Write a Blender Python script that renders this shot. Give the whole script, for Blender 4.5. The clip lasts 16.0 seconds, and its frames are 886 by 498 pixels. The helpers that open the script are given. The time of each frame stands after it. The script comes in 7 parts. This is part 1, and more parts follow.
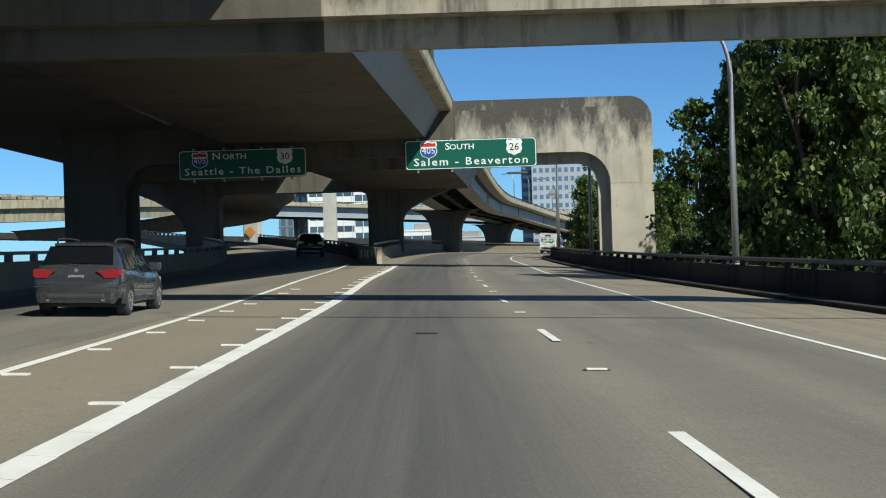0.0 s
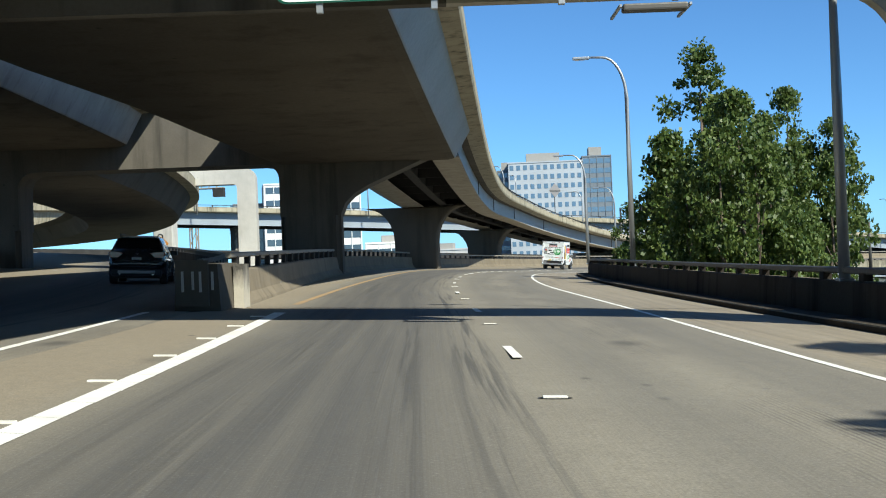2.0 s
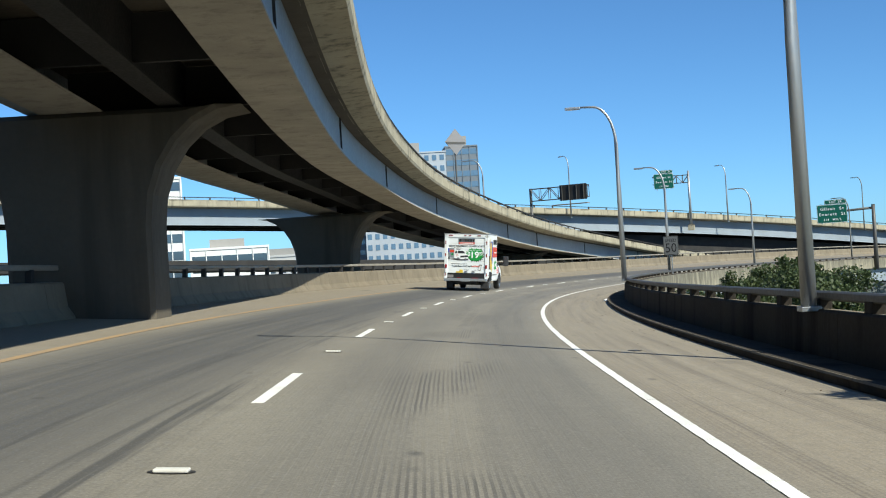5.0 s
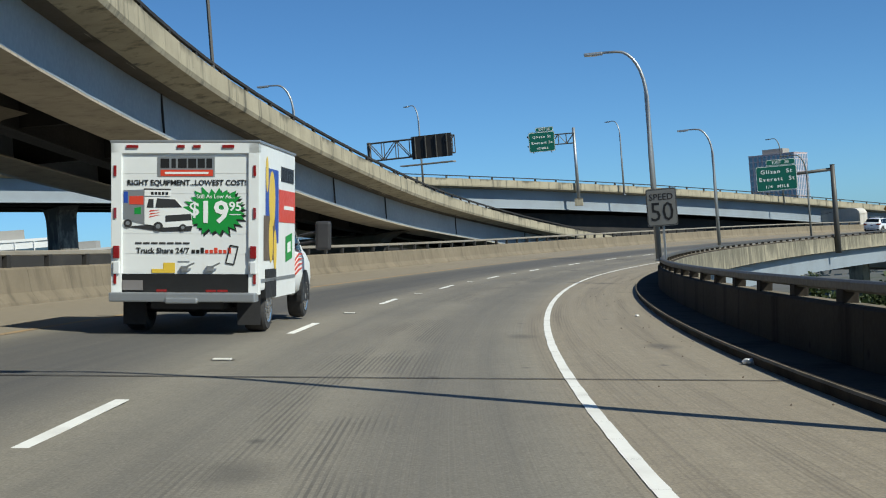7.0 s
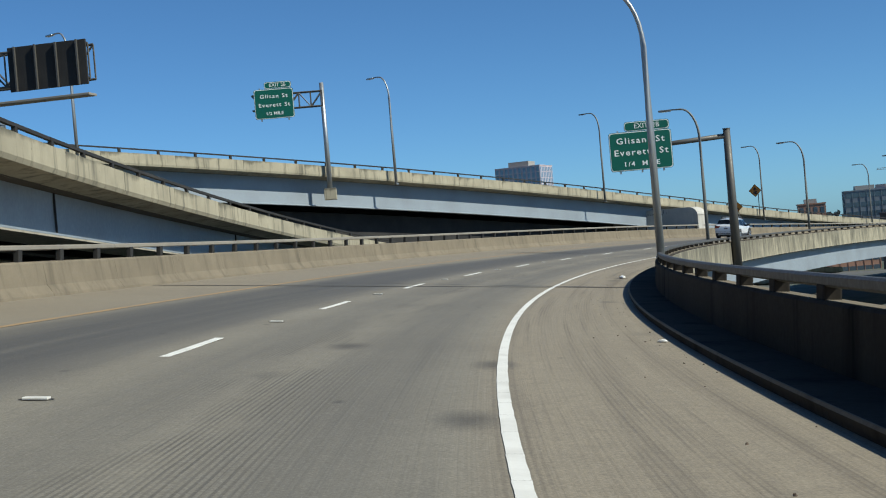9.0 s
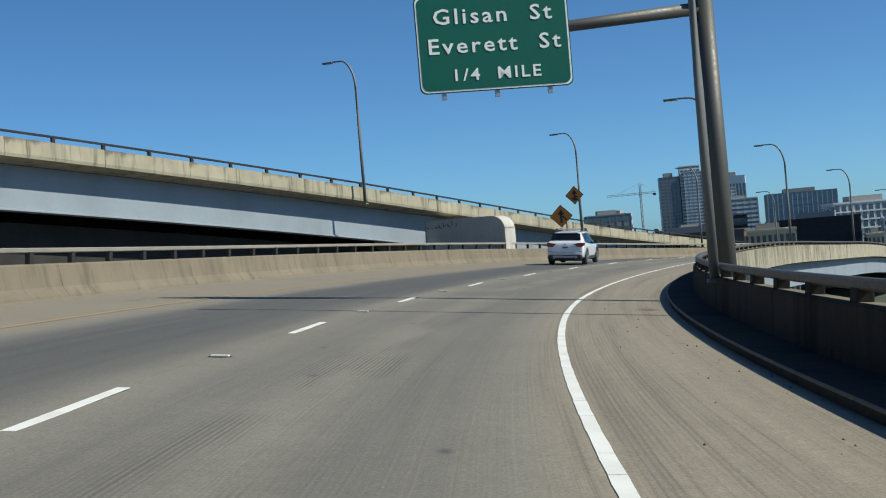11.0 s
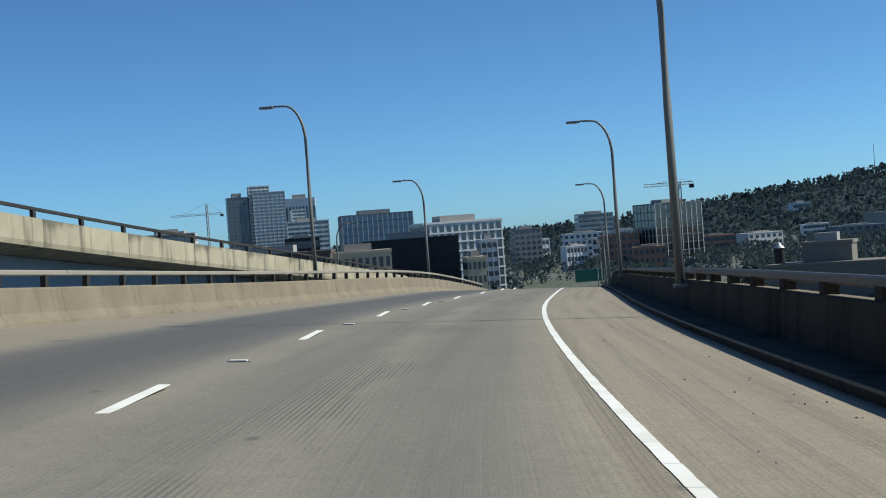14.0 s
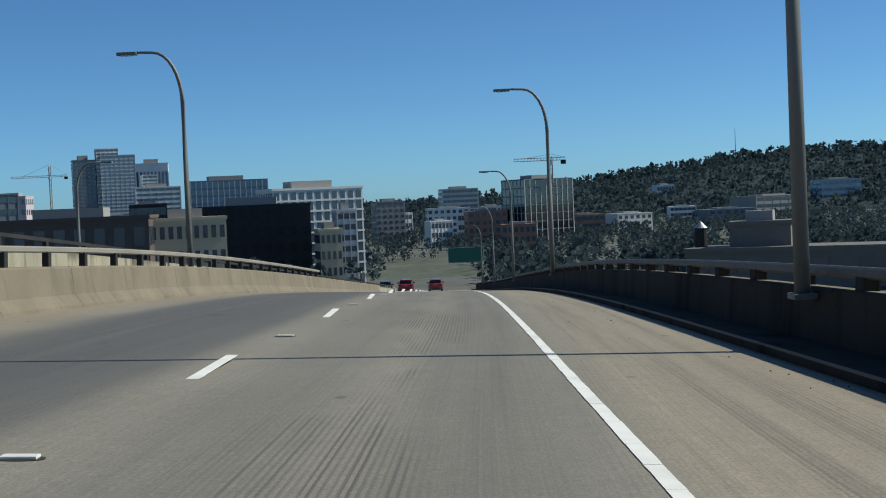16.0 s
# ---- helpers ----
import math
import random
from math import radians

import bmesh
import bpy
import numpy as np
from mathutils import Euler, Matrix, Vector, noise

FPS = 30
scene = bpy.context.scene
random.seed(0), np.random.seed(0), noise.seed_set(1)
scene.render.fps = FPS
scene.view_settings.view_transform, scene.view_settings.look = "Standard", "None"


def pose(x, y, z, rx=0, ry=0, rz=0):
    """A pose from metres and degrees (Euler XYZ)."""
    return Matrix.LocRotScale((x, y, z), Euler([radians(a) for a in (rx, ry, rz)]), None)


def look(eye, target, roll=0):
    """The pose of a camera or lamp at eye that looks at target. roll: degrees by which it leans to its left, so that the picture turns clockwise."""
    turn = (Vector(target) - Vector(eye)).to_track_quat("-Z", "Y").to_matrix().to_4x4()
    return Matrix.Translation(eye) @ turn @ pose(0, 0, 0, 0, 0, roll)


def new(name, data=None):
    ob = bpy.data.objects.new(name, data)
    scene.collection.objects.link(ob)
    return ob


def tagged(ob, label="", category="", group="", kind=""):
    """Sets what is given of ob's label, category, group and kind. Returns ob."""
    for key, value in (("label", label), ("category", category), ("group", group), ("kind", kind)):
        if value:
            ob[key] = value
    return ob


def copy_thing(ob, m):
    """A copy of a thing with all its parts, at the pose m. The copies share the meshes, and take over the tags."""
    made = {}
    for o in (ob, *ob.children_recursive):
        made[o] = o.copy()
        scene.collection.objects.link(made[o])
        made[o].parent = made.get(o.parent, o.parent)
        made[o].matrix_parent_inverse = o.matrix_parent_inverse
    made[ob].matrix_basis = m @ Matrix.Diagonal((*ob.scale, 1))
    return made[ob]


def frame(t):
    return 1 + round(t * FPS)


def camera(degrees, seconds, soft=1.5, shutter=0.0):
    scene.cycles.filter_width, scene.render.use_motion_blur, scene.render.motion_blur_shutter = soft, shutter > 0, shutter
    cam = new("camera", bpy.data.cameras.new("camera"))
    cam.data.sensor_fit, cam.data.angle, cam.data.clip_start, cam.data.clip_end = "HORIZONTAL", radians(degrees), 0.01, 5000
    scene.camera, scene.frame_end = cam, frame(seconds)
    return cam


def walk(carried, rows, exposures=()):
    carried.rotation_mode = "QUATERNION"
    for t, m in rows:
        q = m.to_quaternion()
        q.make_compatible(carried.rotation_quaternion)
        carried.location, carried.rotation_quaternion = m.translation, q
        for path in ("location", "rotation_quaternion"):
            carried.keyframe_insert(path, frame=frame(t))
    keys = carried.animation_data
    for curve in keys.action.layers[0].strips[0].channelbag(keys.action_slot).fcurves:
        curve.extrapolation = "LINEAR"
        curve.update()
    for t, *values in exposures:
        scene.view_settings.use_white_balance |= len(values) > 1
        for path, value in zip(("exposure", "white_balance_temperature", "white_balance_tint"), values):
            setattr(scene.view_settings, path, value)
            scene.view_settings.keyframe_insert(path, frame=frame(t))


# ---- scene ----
SKY_STRENGTH, SUN_STRENGTH = 0.10, 5.0
EXPOSURES = [(0, 0.14, 6500, 1), (1.0, 0.43, 6500, 2), (1.5, 0.56, 6500, 2), (3.2, 0.62, 6500, 2), (5.5, 0.38, 6500, 2), (7, 0.08, 6500, 2), (9, 0.05, 6500, 2), (12.5, 0.08, 6500, 2), (14.5, 0.16, 6500, 3), (15.5, -0.02, 6500, 2), (16, -0.04, 6500, 2)]
cam = camera(36.61, 16.0, 1.1)
# path rows: seconds, eye, target, lean
PATH = [
    (0, (0.000, 0.000, 1.250), (0.000, 10.000, 1.309), -1.77),
    (0.5, (-0.063, 12.484, 1.301), (-0.023, 22.484, 1.371), -1.76),
    (1, (-0.057, 24.959, 1.396), (0.039, 34.958, 1.528), -1.89),
    (1.5, (-0.015, 37.408, 1.509), (0.145, 47.405, 1.656), -2.07),
    (2, (0.145, 49.870, 1.629), (0.366, 59.867, 1.784), -2.22),
    (2.5, (0.403, 62.355, 1.763), (0.706, 72.349, 1.938), -2.17),
    (3, (0.760, 74.856, 1.917), (1.163, 84.846, 2.129), -2.07),
    (3.2, (0.949, 79.861, 1.985), (1.408, 89.849, 2.158), -2.05),
    (3.5, (1.307, 87.371, 2.095), (1.903, 97.350, 2.317), -2.50),
    (4, (2.158, 99.873, 2.278), (3.016, 109.834, 2.468), -2.87),
    (4.5, (3.324, 112.341, 2.435), (4.422, 122.279, 2.599), -3.20),
    (5, (4.770, 124.761, 2.546), (6.081, 134.674, 2.681), -3.48),
    (5.3, (5.762, 132.178, 2.570), (7.202, 142.074, 2.604), -3.69),
    (5.5, (6.479, 137.100, 2.554), (8.025, 146.980, 2.576), -3.86),
    (6, (8.553, 149.327, 2.449), (10.379, 159.159, 2.442), -4.27),
    (6.5, (10.970, 161.503, 2.346), (13.122, 171.269, 2.337), -4.37),
    (7, (13.792, 173.614, 2.263), (16.326, 183.287, 2.252), -4.43),
    (7.5, (17.115, 185.585, 2.170), (20.051, 195.144, 2.134), -4.65),
    (8, (20.997, 197.371, 2.062), (24.437, 206.760, 2.007), -4.58),
    (8.5, (25.502, 208.917, 1.954), (29.454, 218.102, 1.886), -4.62),
    (9, (30.599, 220.220, 1.853), (34.917, 229.239, 1.803), -4.89),
    (9.2, (32.751, 224.698, 1.816), (37.225, 233.641, 1.800), -4.63),
    (9.5, (36.137, 231.342, 1.766), (40.851, 240.162, 1.762), -4.71),
    (10, (42.191, 242.204, 1.688), (47.320, 250.788, 1.676), -4.76),
    (10.5, (48.778, 252.749, 1.615), (54.345, 261.056, 1.623), -4.79),
    (11, (55.918, 262.919, 1.540), (61.939, 270.903, 1.521), -4.82),
    (11.3, (60.469, 268.816, 1.494), (66.760, 276.590, 1.504), -4.86),
    (11.5, (63.607, 272.657, 1.461), (70.071, 280.288, 1.461), -5.10),
    (12, (71.799, 281.951, 1.360), (78.671, 289.216, 1.347), -5.02),
    (12.5, (80.502, 290.777, 1.243), (87.791, 297.622, 1.220), -4.94),
    (13, (89.773, 299.059, 1.117), (97.457, 305.458, 1.111), -4.91),
    (13.5, (99.488, 306.863, 0.982), (107.467, 312.891, 0.932), -4.71),
    (14, (109.589, 314.198, 0.831), (117.819, 319.878, 0.732), -4.24),
    (14.5, (119.951, 321.163, 0.620), (128.377, 326.548, 0.523), -3.88),
    (15, (130.520, 327.761, 0.344), (139.104, 332.887, 0.148), -2.93),
    (15.5, (141.202, 334.126, -0.029), (149.890, 339.069, -0.317), -2.84),
    (16, (152.037, 340.217, -0.442), (160.799, 345.023, -0.791), -2.47),
]
# end of path
walk(cam, [(t, look(e, g, r)) for t, e, g, r in PATH], EXPOSURES)

# ---- world, sun ----
SUN_AZ, SUN_EL = radians(141), radians(41)
world = bpy.data.worlds.new("world")
scene.world = world
world.use_nodes = True
wn = world.node_tree.nodes
sky = wn.new("ShaderNodeTexSky")
sky.sky_type, sky.sun_disc = "NISHITA", False
sky.sun_elevation, sky.sun_rotation = SUN_EL, SUN_AZ
sky.altitude, sky.air_density, sky.dust_density, sky.ozone_density = 50, 0.55, 0.35, 2.5
wn["Background"].inputs["Strength"].default_value = SKY_STRENGTH
tint = wn.new("ShaderNodeMix")
tint.data_type, tint.blend_type = "RGBA", "MULTIPLY"
tint.inputs[0].default_value, tint.inputs[7].default_value = 1.0, (0.58, 0.89, 1.13, 1)
world.node_tree.links.new(sky.outputs[0], tint.inputs[6])
world.node_tree.links.new(tint.outputs[2], wn["Background"].inputs["Color"])
sun = new("sun", bpy.data.lights.new("sun", "SUN"))
sun.data.energy, sun.data.angle, sun.data.color = SUN_STRENGTH, radians(0.53), (1.0, 0.95, 0.87)
sun_way = Vector((math.sin(SUN_AZ) * math.cos(SUN_EL), math.cos(SUN_AZ) * math.cos(SUN_EL), math.sin(SUN_EL)))
sun.matrix_world = look(sun_way * 300, (0, 0, 0))


# ---- materials ----
class Nodes:
    """A small helper to write node materials."""

    def __init__(self, name):
        self.mat = bpy.data.materials.new(name)
        self.mat.use_nodes = True
        self.tree = self.mat.node_tree
        self.bsdf = self.tree.nodes["Principled BSDF"]
        self.coord = self.tree.nodes.new("ShaderNodeTexCoord")

    def put(self, sock, value):
        if isinstance(value, bpy.types.NodeSocket):
            self.tree.links.new(value, sock)
        else:
            sock.default_value = value

    def node(self, kind, **ins):
        n = self.tree.nodes.new("ShaderNode" + kind)
        for k, v in ins.items():
            self.put(n.inputs[k], v)
        return n

    def place(self, source="Object", scale=(1, 1, 1)):
        m = self.node("Mapping", Vector=self.coord.outputs[source], Scale=scale)
        return m.outputs[0]

    def noise(self, at, scale, detail=4, rough=0.55):
        return self.node("TexNoise", Vector=at, Scale=scale, Detail=detail, Roughness=rough).outputs[0]

    def ramp(self, fac, lo, hi, a=0.0, b=1.0, soft=False):
        n = self.node("MapRange")
        if soft:
            n.interpolation_type = "SMOOTHSTEP"
        self.put(n.inputs[0], fac)
        for i, v in zip((1, 2, 3, 4), (lo, hi, a, b)):
            n.inputs[i].default_value = v
        return n.outputs[0]

    def mix(self, fac, a, b, blend="MIX"):
        n = self.tree.nodes.new("ShaderNodeMix")
        n.data_type, n.blend_type = "RGBA", blend
        self.put(n.inputs[0], fac)
        for sock, v in ((n.inputs[6], a), (n.inputs[7], b)):
            self.put(sock, (*v, 1) if isinstance(v, tuple) and len(v) == 3 else v)
        return n.outputs[2]

    def math(self, op, a, b=0.0):
        n = self.tree.nodes.new("ShaderNodeMath")
        n.operation = op
        self.put(n.inputs[0], a)
        self.put(n.inputs[1], b)
        return n.outputs[0]

    def split(self, vec):
        return self.node("SeparateXYZ", Vector=vec).outputs

    def bump(self, height, strength, distance=0.02):
        b = self.node("Bump", Strength=strength, Distance=distance, Height=height)
        self.put(self.bsdf.inputs["Normal"], b.outputs[0])

    def done(self, color=None, rough=None, metal=None, **more):
        for key, v in (("Base Color", color), ("Roughness", rough), ("Metallic", metal)):
            if v is not None:
                self.put(self.bsdf.inputs[key], (*v, 1) if isinstance(v, tuple) and len(v) == 3 else v)
        for key, v in more.items():
            self.put(self.bsdf.inputs[key.replace("_", " ")], v)
        return self.mat


def concrete(name, base, dark, streak=0.6, scale=1.0, top=0.0, gloss=0.4, low=0.70):
    """Old cast concrete: cloudy tone, dark vertical rain streaks, pores."""
    n = Nodes(name)
    at = n.place("Object")
    cloud = n.noise(at, 0.7 * scale, 6, 0.6)
    runs = n.noise(n.place("Object", (1.6 * scale, 1.6 * scale, 0.14 * scale)), 1.3, 5, 0.65)
    grain = n.noise(at, 28 * scale, 3, 0.6)
    c = n.mix(n.ramp(cloud, 0.35, 0.68), tuple(v * 0.82 for v in base), tuple(min(1, v * 1.12) for v in base))
    c = n.mix(n.math("MULTIPLY", n.ramp(runs, 0.52, 0.72), streak), c, dark)
    if top:
        # black rain and lichen stains that run down from the upper edge
        high = n.ramp(n.split(n.coord.outputs["Generated"])[2], low, 1.0)
        ragged = n.noise(n.place("Object", (1.0, 1.0, 0.35)), 1.1, 6, 0.7)
        c = n.mix(n.math("MULTIPLY", n.ramp(n.math("ADD", n.math("MULTIPLY", high, 0.42), ragged), 0.62, 0.86), top), c, dark)
    c = n.mix(n.ramp(grain, 0.3, 0.7, 0.0, 0.25), c, tuple(v * 0.7 for v in base))
    pits = n.node("TexVoronoi", Vector=at, Scale=2.2 * scale)
    c = n.mix(n.ramp(pits.outputs["Distance"], 0.03, 0.07, 0.6, 0.0), c, dark)
    n.bump(n.math("ADD", n.math("MULTIPLY", cloud, 2.0), grain), 0.35, 0.012)
    return n.done(c, n.ramp(grain, 0.3, 0.7, 0.8, 0.95), None, Specular_IOR_Level=gloss)


def painted(name, color, rough=0.45, wear=0.25, metal=0.0, dirt=(0.10, 0.09, 0.08), scale=1.0, coat=0.0):
    n = Nodes(name)
    at = n.place("Object")
    big, fine = n.noise(at, 0.6 * scale, 5), n.noise(at, 14 * scale, 4)
    c = n.mix(n.math("MULTIPLY", n.ramp(big, 0.45, 0.75), wear), color, dirt)
    c = n.mix(n.ramp(fine, 0.35, 0.7, 0.0, wear * 0.5), c, tuple(v * 0.75 for v in color))
    n.bump(fine, 0.06, 0.004)
    return n.done(c, n.ramp(fine, 0.3, 0.7, max(0.02, rough - 0.08), min(1, rough + 0.1)), metal, Coat_Weight=coat)


M = {}
M["concrete"] = concrete("old_concrete", (0.40, 0.36, 0.29), (0.07, 0.065, 0.055), 0.5)
M["cap"] = concrete("stained_concrete", (0.47, 0.43, 0.35), (0.045, 0.042, 0.038), 0.55, 0.7, 1.0, 0.4, 0.15)
M["leg"] = concrete("pier_concrete", (0.47, 0.43, 0.35), (0.07, 0.065, 0.055), 0.5, 0.7)
M["cap_black"] = concrete("blackened_concrete", (0.36, 0.32, 0.245), (0.022, 0.020, 0.018), 0.95, 0.8, 1.0, 0.3, 0.1)
M["pale_concrete"] = concrete("pale_concrete", (0.50, 0.48, 0.43), (0.16, 0.15, 0.13), 0.4, 0.6)
# Soffit and bent concrete: shade is put into these two dark colours.
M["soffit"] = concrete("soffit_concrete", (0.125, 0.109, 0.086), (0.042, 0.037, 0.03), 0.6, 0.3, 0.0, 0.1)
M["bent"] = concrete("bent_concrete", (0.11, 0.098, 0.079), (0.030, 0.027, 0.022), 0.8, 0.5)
M["web"] = concrete("pale_web_concrete", (0.40, 0.39, 0.36), (0.16, 0.15, 0.13), 0.5, 0.6)
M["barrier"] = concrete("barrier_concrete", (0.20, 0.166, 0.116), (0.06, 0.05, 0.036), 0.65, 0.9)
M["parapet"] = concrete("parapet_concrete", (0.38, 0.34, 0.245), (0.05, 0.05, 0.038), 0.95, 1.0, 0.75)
# Near-black wall tone: the shade on the inner face is in the colour.
M["wall_dark"] = concrete("shade_dark_concrete", (0.060, 0.052, 0.043), (0.008, 0.0075, 0.007), 1.0, 0.45, 0.0, 0.06)
M["girder"] = painted("girder_paint", (0.27, 0.31, 0.345), 0.5, 0.3, scale=0.5)
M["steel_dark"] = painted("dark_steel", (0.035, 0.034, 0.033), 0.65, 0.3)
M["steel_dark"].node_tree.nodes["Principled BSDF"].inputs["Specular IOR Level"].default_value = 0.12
M["galv"] = painted("galvanised_steel", (0.42, 0.44, 0.45), 0.42, 0.2, 0.7)
M["rail"] = painted("weathered_rail", (0.11, 0.105, 0.095), 0.55, 0.4, 0.4)
M["rail_tan"] = painted("dusty_rail", (0.30, 0.27, 0.22), 0.6, 0.4, 0.2)
# Later poles: grey darkened in the colour for the side turned from the sun.
M["pole_dark"] = painted("shade_side_pole", (0.18, 0.185, 0.175), 0.55, 0.2, 0.15)
M["pole"] = painted("lamp_pole_metal", (0.36, 0.37, 0.37), 0.4, 0.15, 0.6)
M["white_line"] = painted("white_road_paint", (0.78, 0.77, 0.72), 0.7, 0.35, dirt=(0.32, 0.29, 0.24), scale=2.5)
M["yellow_line"] = painted("faded_yellow_paint", (0.37, 0.25, 0.13), 0.8, 0.9, dirt=(0.27, 0.215, 0.15), scale=1.6)
M["marker"] = painted("ceramic_marker", (0.75, 0.73, 0.66), 0.4, 0.3, scale=6)
M["sign_green"] = painted("green_sign_sheet", (0.004, 0.105, 0.07), 0.4, 0.1, dirt=(0.01, 0.07, 0.05))
M["sign_white"] = painted("white_sign_sheet", (0.82, 0.83, 0.80), 0.4, 0.08)
M["sign_blue"] = painted("blue_sign_sheet", (0.02, 0.07, 0.36), 0.4, 0.05)
M["sign_red"] = painted("red_sign_sheet", (0.55, 0.03, 0.04), 0.4, 0.05)
M["sign_black"] = painted("black_sign_sheet", (0.012, 0.012, 0.012), 0.5, 0.05)
M["sign_orange"] = painted("amber_sign_sheet", (0.42, 0.165, 0.015), 0.45, 0.15)
M["sign_back"] = painted("bare_aluminium", (0.30, 0.28, 0.27), 0.5, 0.2, 0.5)
M["rubber"] = painted("tyre_rubber", (0.022, 0.022, 0.023), 0.8, 0.3)
M["plastic"] = painted("black_plastic", (0.03, 0.03, 0.032), 0.55, 0.15)
M["chrome"] = painted("bright_alloy", (0.62, 0.63, 0.64), 0.25, 0.1, 0.9)
M["tail_red"] = painted("red_lens", (0.24, 0.012, 0.014), 0.12, 0.05, coat=0.6)
M["clear_lens"] = painted("clear_lens", (0.7, 0.72, 0.72), 0.1, 0.05, coat=0.6)
M["amber"] = painted("amber_lens", (0.7, 0.22, 0.02), 0.15, 0.05)
M["car_white"] = painted("white_car_paint", (0.74, 0.76, 0.78), 0.22, 0.04, scale=0.6, coat=0.8)
M["car_grey"] = painted("grey_car_paint", (0.045, 0.048, 0.054), 0.25, 0.06, 0.3, coat=0.8)
M["car_black"] = painted("black_car_paint", (0.012, 0.013, 0.018), 0.2, 0.05, coat=0.8)
M["car_blue"] = painted("dark_blue_car_paint", (0.015, 0.022, 0.06), 0.2, 0.05, coat=0.8)
M["car_red"] = painted("red_car_paint", (0.32, 0.02, 0.02), 0.25, 0.05, coat=0.8)
M["truck_white"] = painted("white_box_panel", (0.76, 0.78, 0.76), 0.4, 0.12, scale=0.8)
M["truck_red"] = painted("red_vinyl", (0.62, 0.06, 0.03), 0.4, 0.06)
M["truck_green"] = painted("green_vinyl", (0.015, 0.27, 0.045), 0.4, 0.06)
M["truck_yellow"] = painted("yellow_vinyl", (0.72, 0.50, 0.06), 0.4, 0.06)
M["litter"] = painted("white_litter", (0.8, 0.8, 0.78), 0.6, 0.1)
M["bark"] = concrete("bark", (0.13, 0.10, 0.075), (0.04, 0.03, 0.025), 0.6, 3.0)


def glass(name, tint, rough=0.05):
    n = Nodes(name)
    return n.done(tint, rough, 0.0, Specular_IOR_Level=0.9, Coat_Weight=0.5)


M["glass_dark"] = glass("tinted_glass", (0.012, 0.015, 0.018))
M["glass_city"] = glass("office_glass", (0.05, 0.075, 0.10), 0.12)
M["glass_blue"] = glass("blue_facade_glass", (0.10, 0.17, 0.25), 0.15)


def leaves(name, lo, hi, rough=0.5, gloss=0.5):
    n = Nodes(name)
    info = n.node("NewGeometry")
    c = n.mix(info.outputs["Random Per Island"], lo, hi)
    c = n.mix(n.ramp(n.noise(n.place("Object"), 0.5, 3), 0.35, 0.7, 0, 0.5), c, tuple(v * 0.6 for v in lo))
    thin = n.node("BsdfTranslucent", Color=c)
    both = n.node("MixShader")
    both.inputs[0].default_value = 0.35
    mat = n.done(c, rough, None, Specular_IOR_Level=gloss)
    n.tree.links.new(n.bsdf.outputs[0], both.inputs[1])
    n.tree.links.new(thin.outputs[0], both.inputs[2])
    n.tree.links.new(both.outputs[0], n.tree.nodes["Material Output"].inputs[0])
    return mat


M["leaf"] = leaves("maple_leaves", (0.046, 0.090, 0.016), (0.165, 0.215, 0.05))
M["leaf_dark"] = leaves("shrub_leaves", (0.040, 0.065, 0.022), (0.11, 0.14, 0.05))
# Blue-grey of distance haze is mixed into this leaf colour.
M["leaf_far"] = leaves("haze_tinted_woods", (0.058, 0.084, 0.090), (0.068, 0.098, 0.104), 0.9, 0.1)


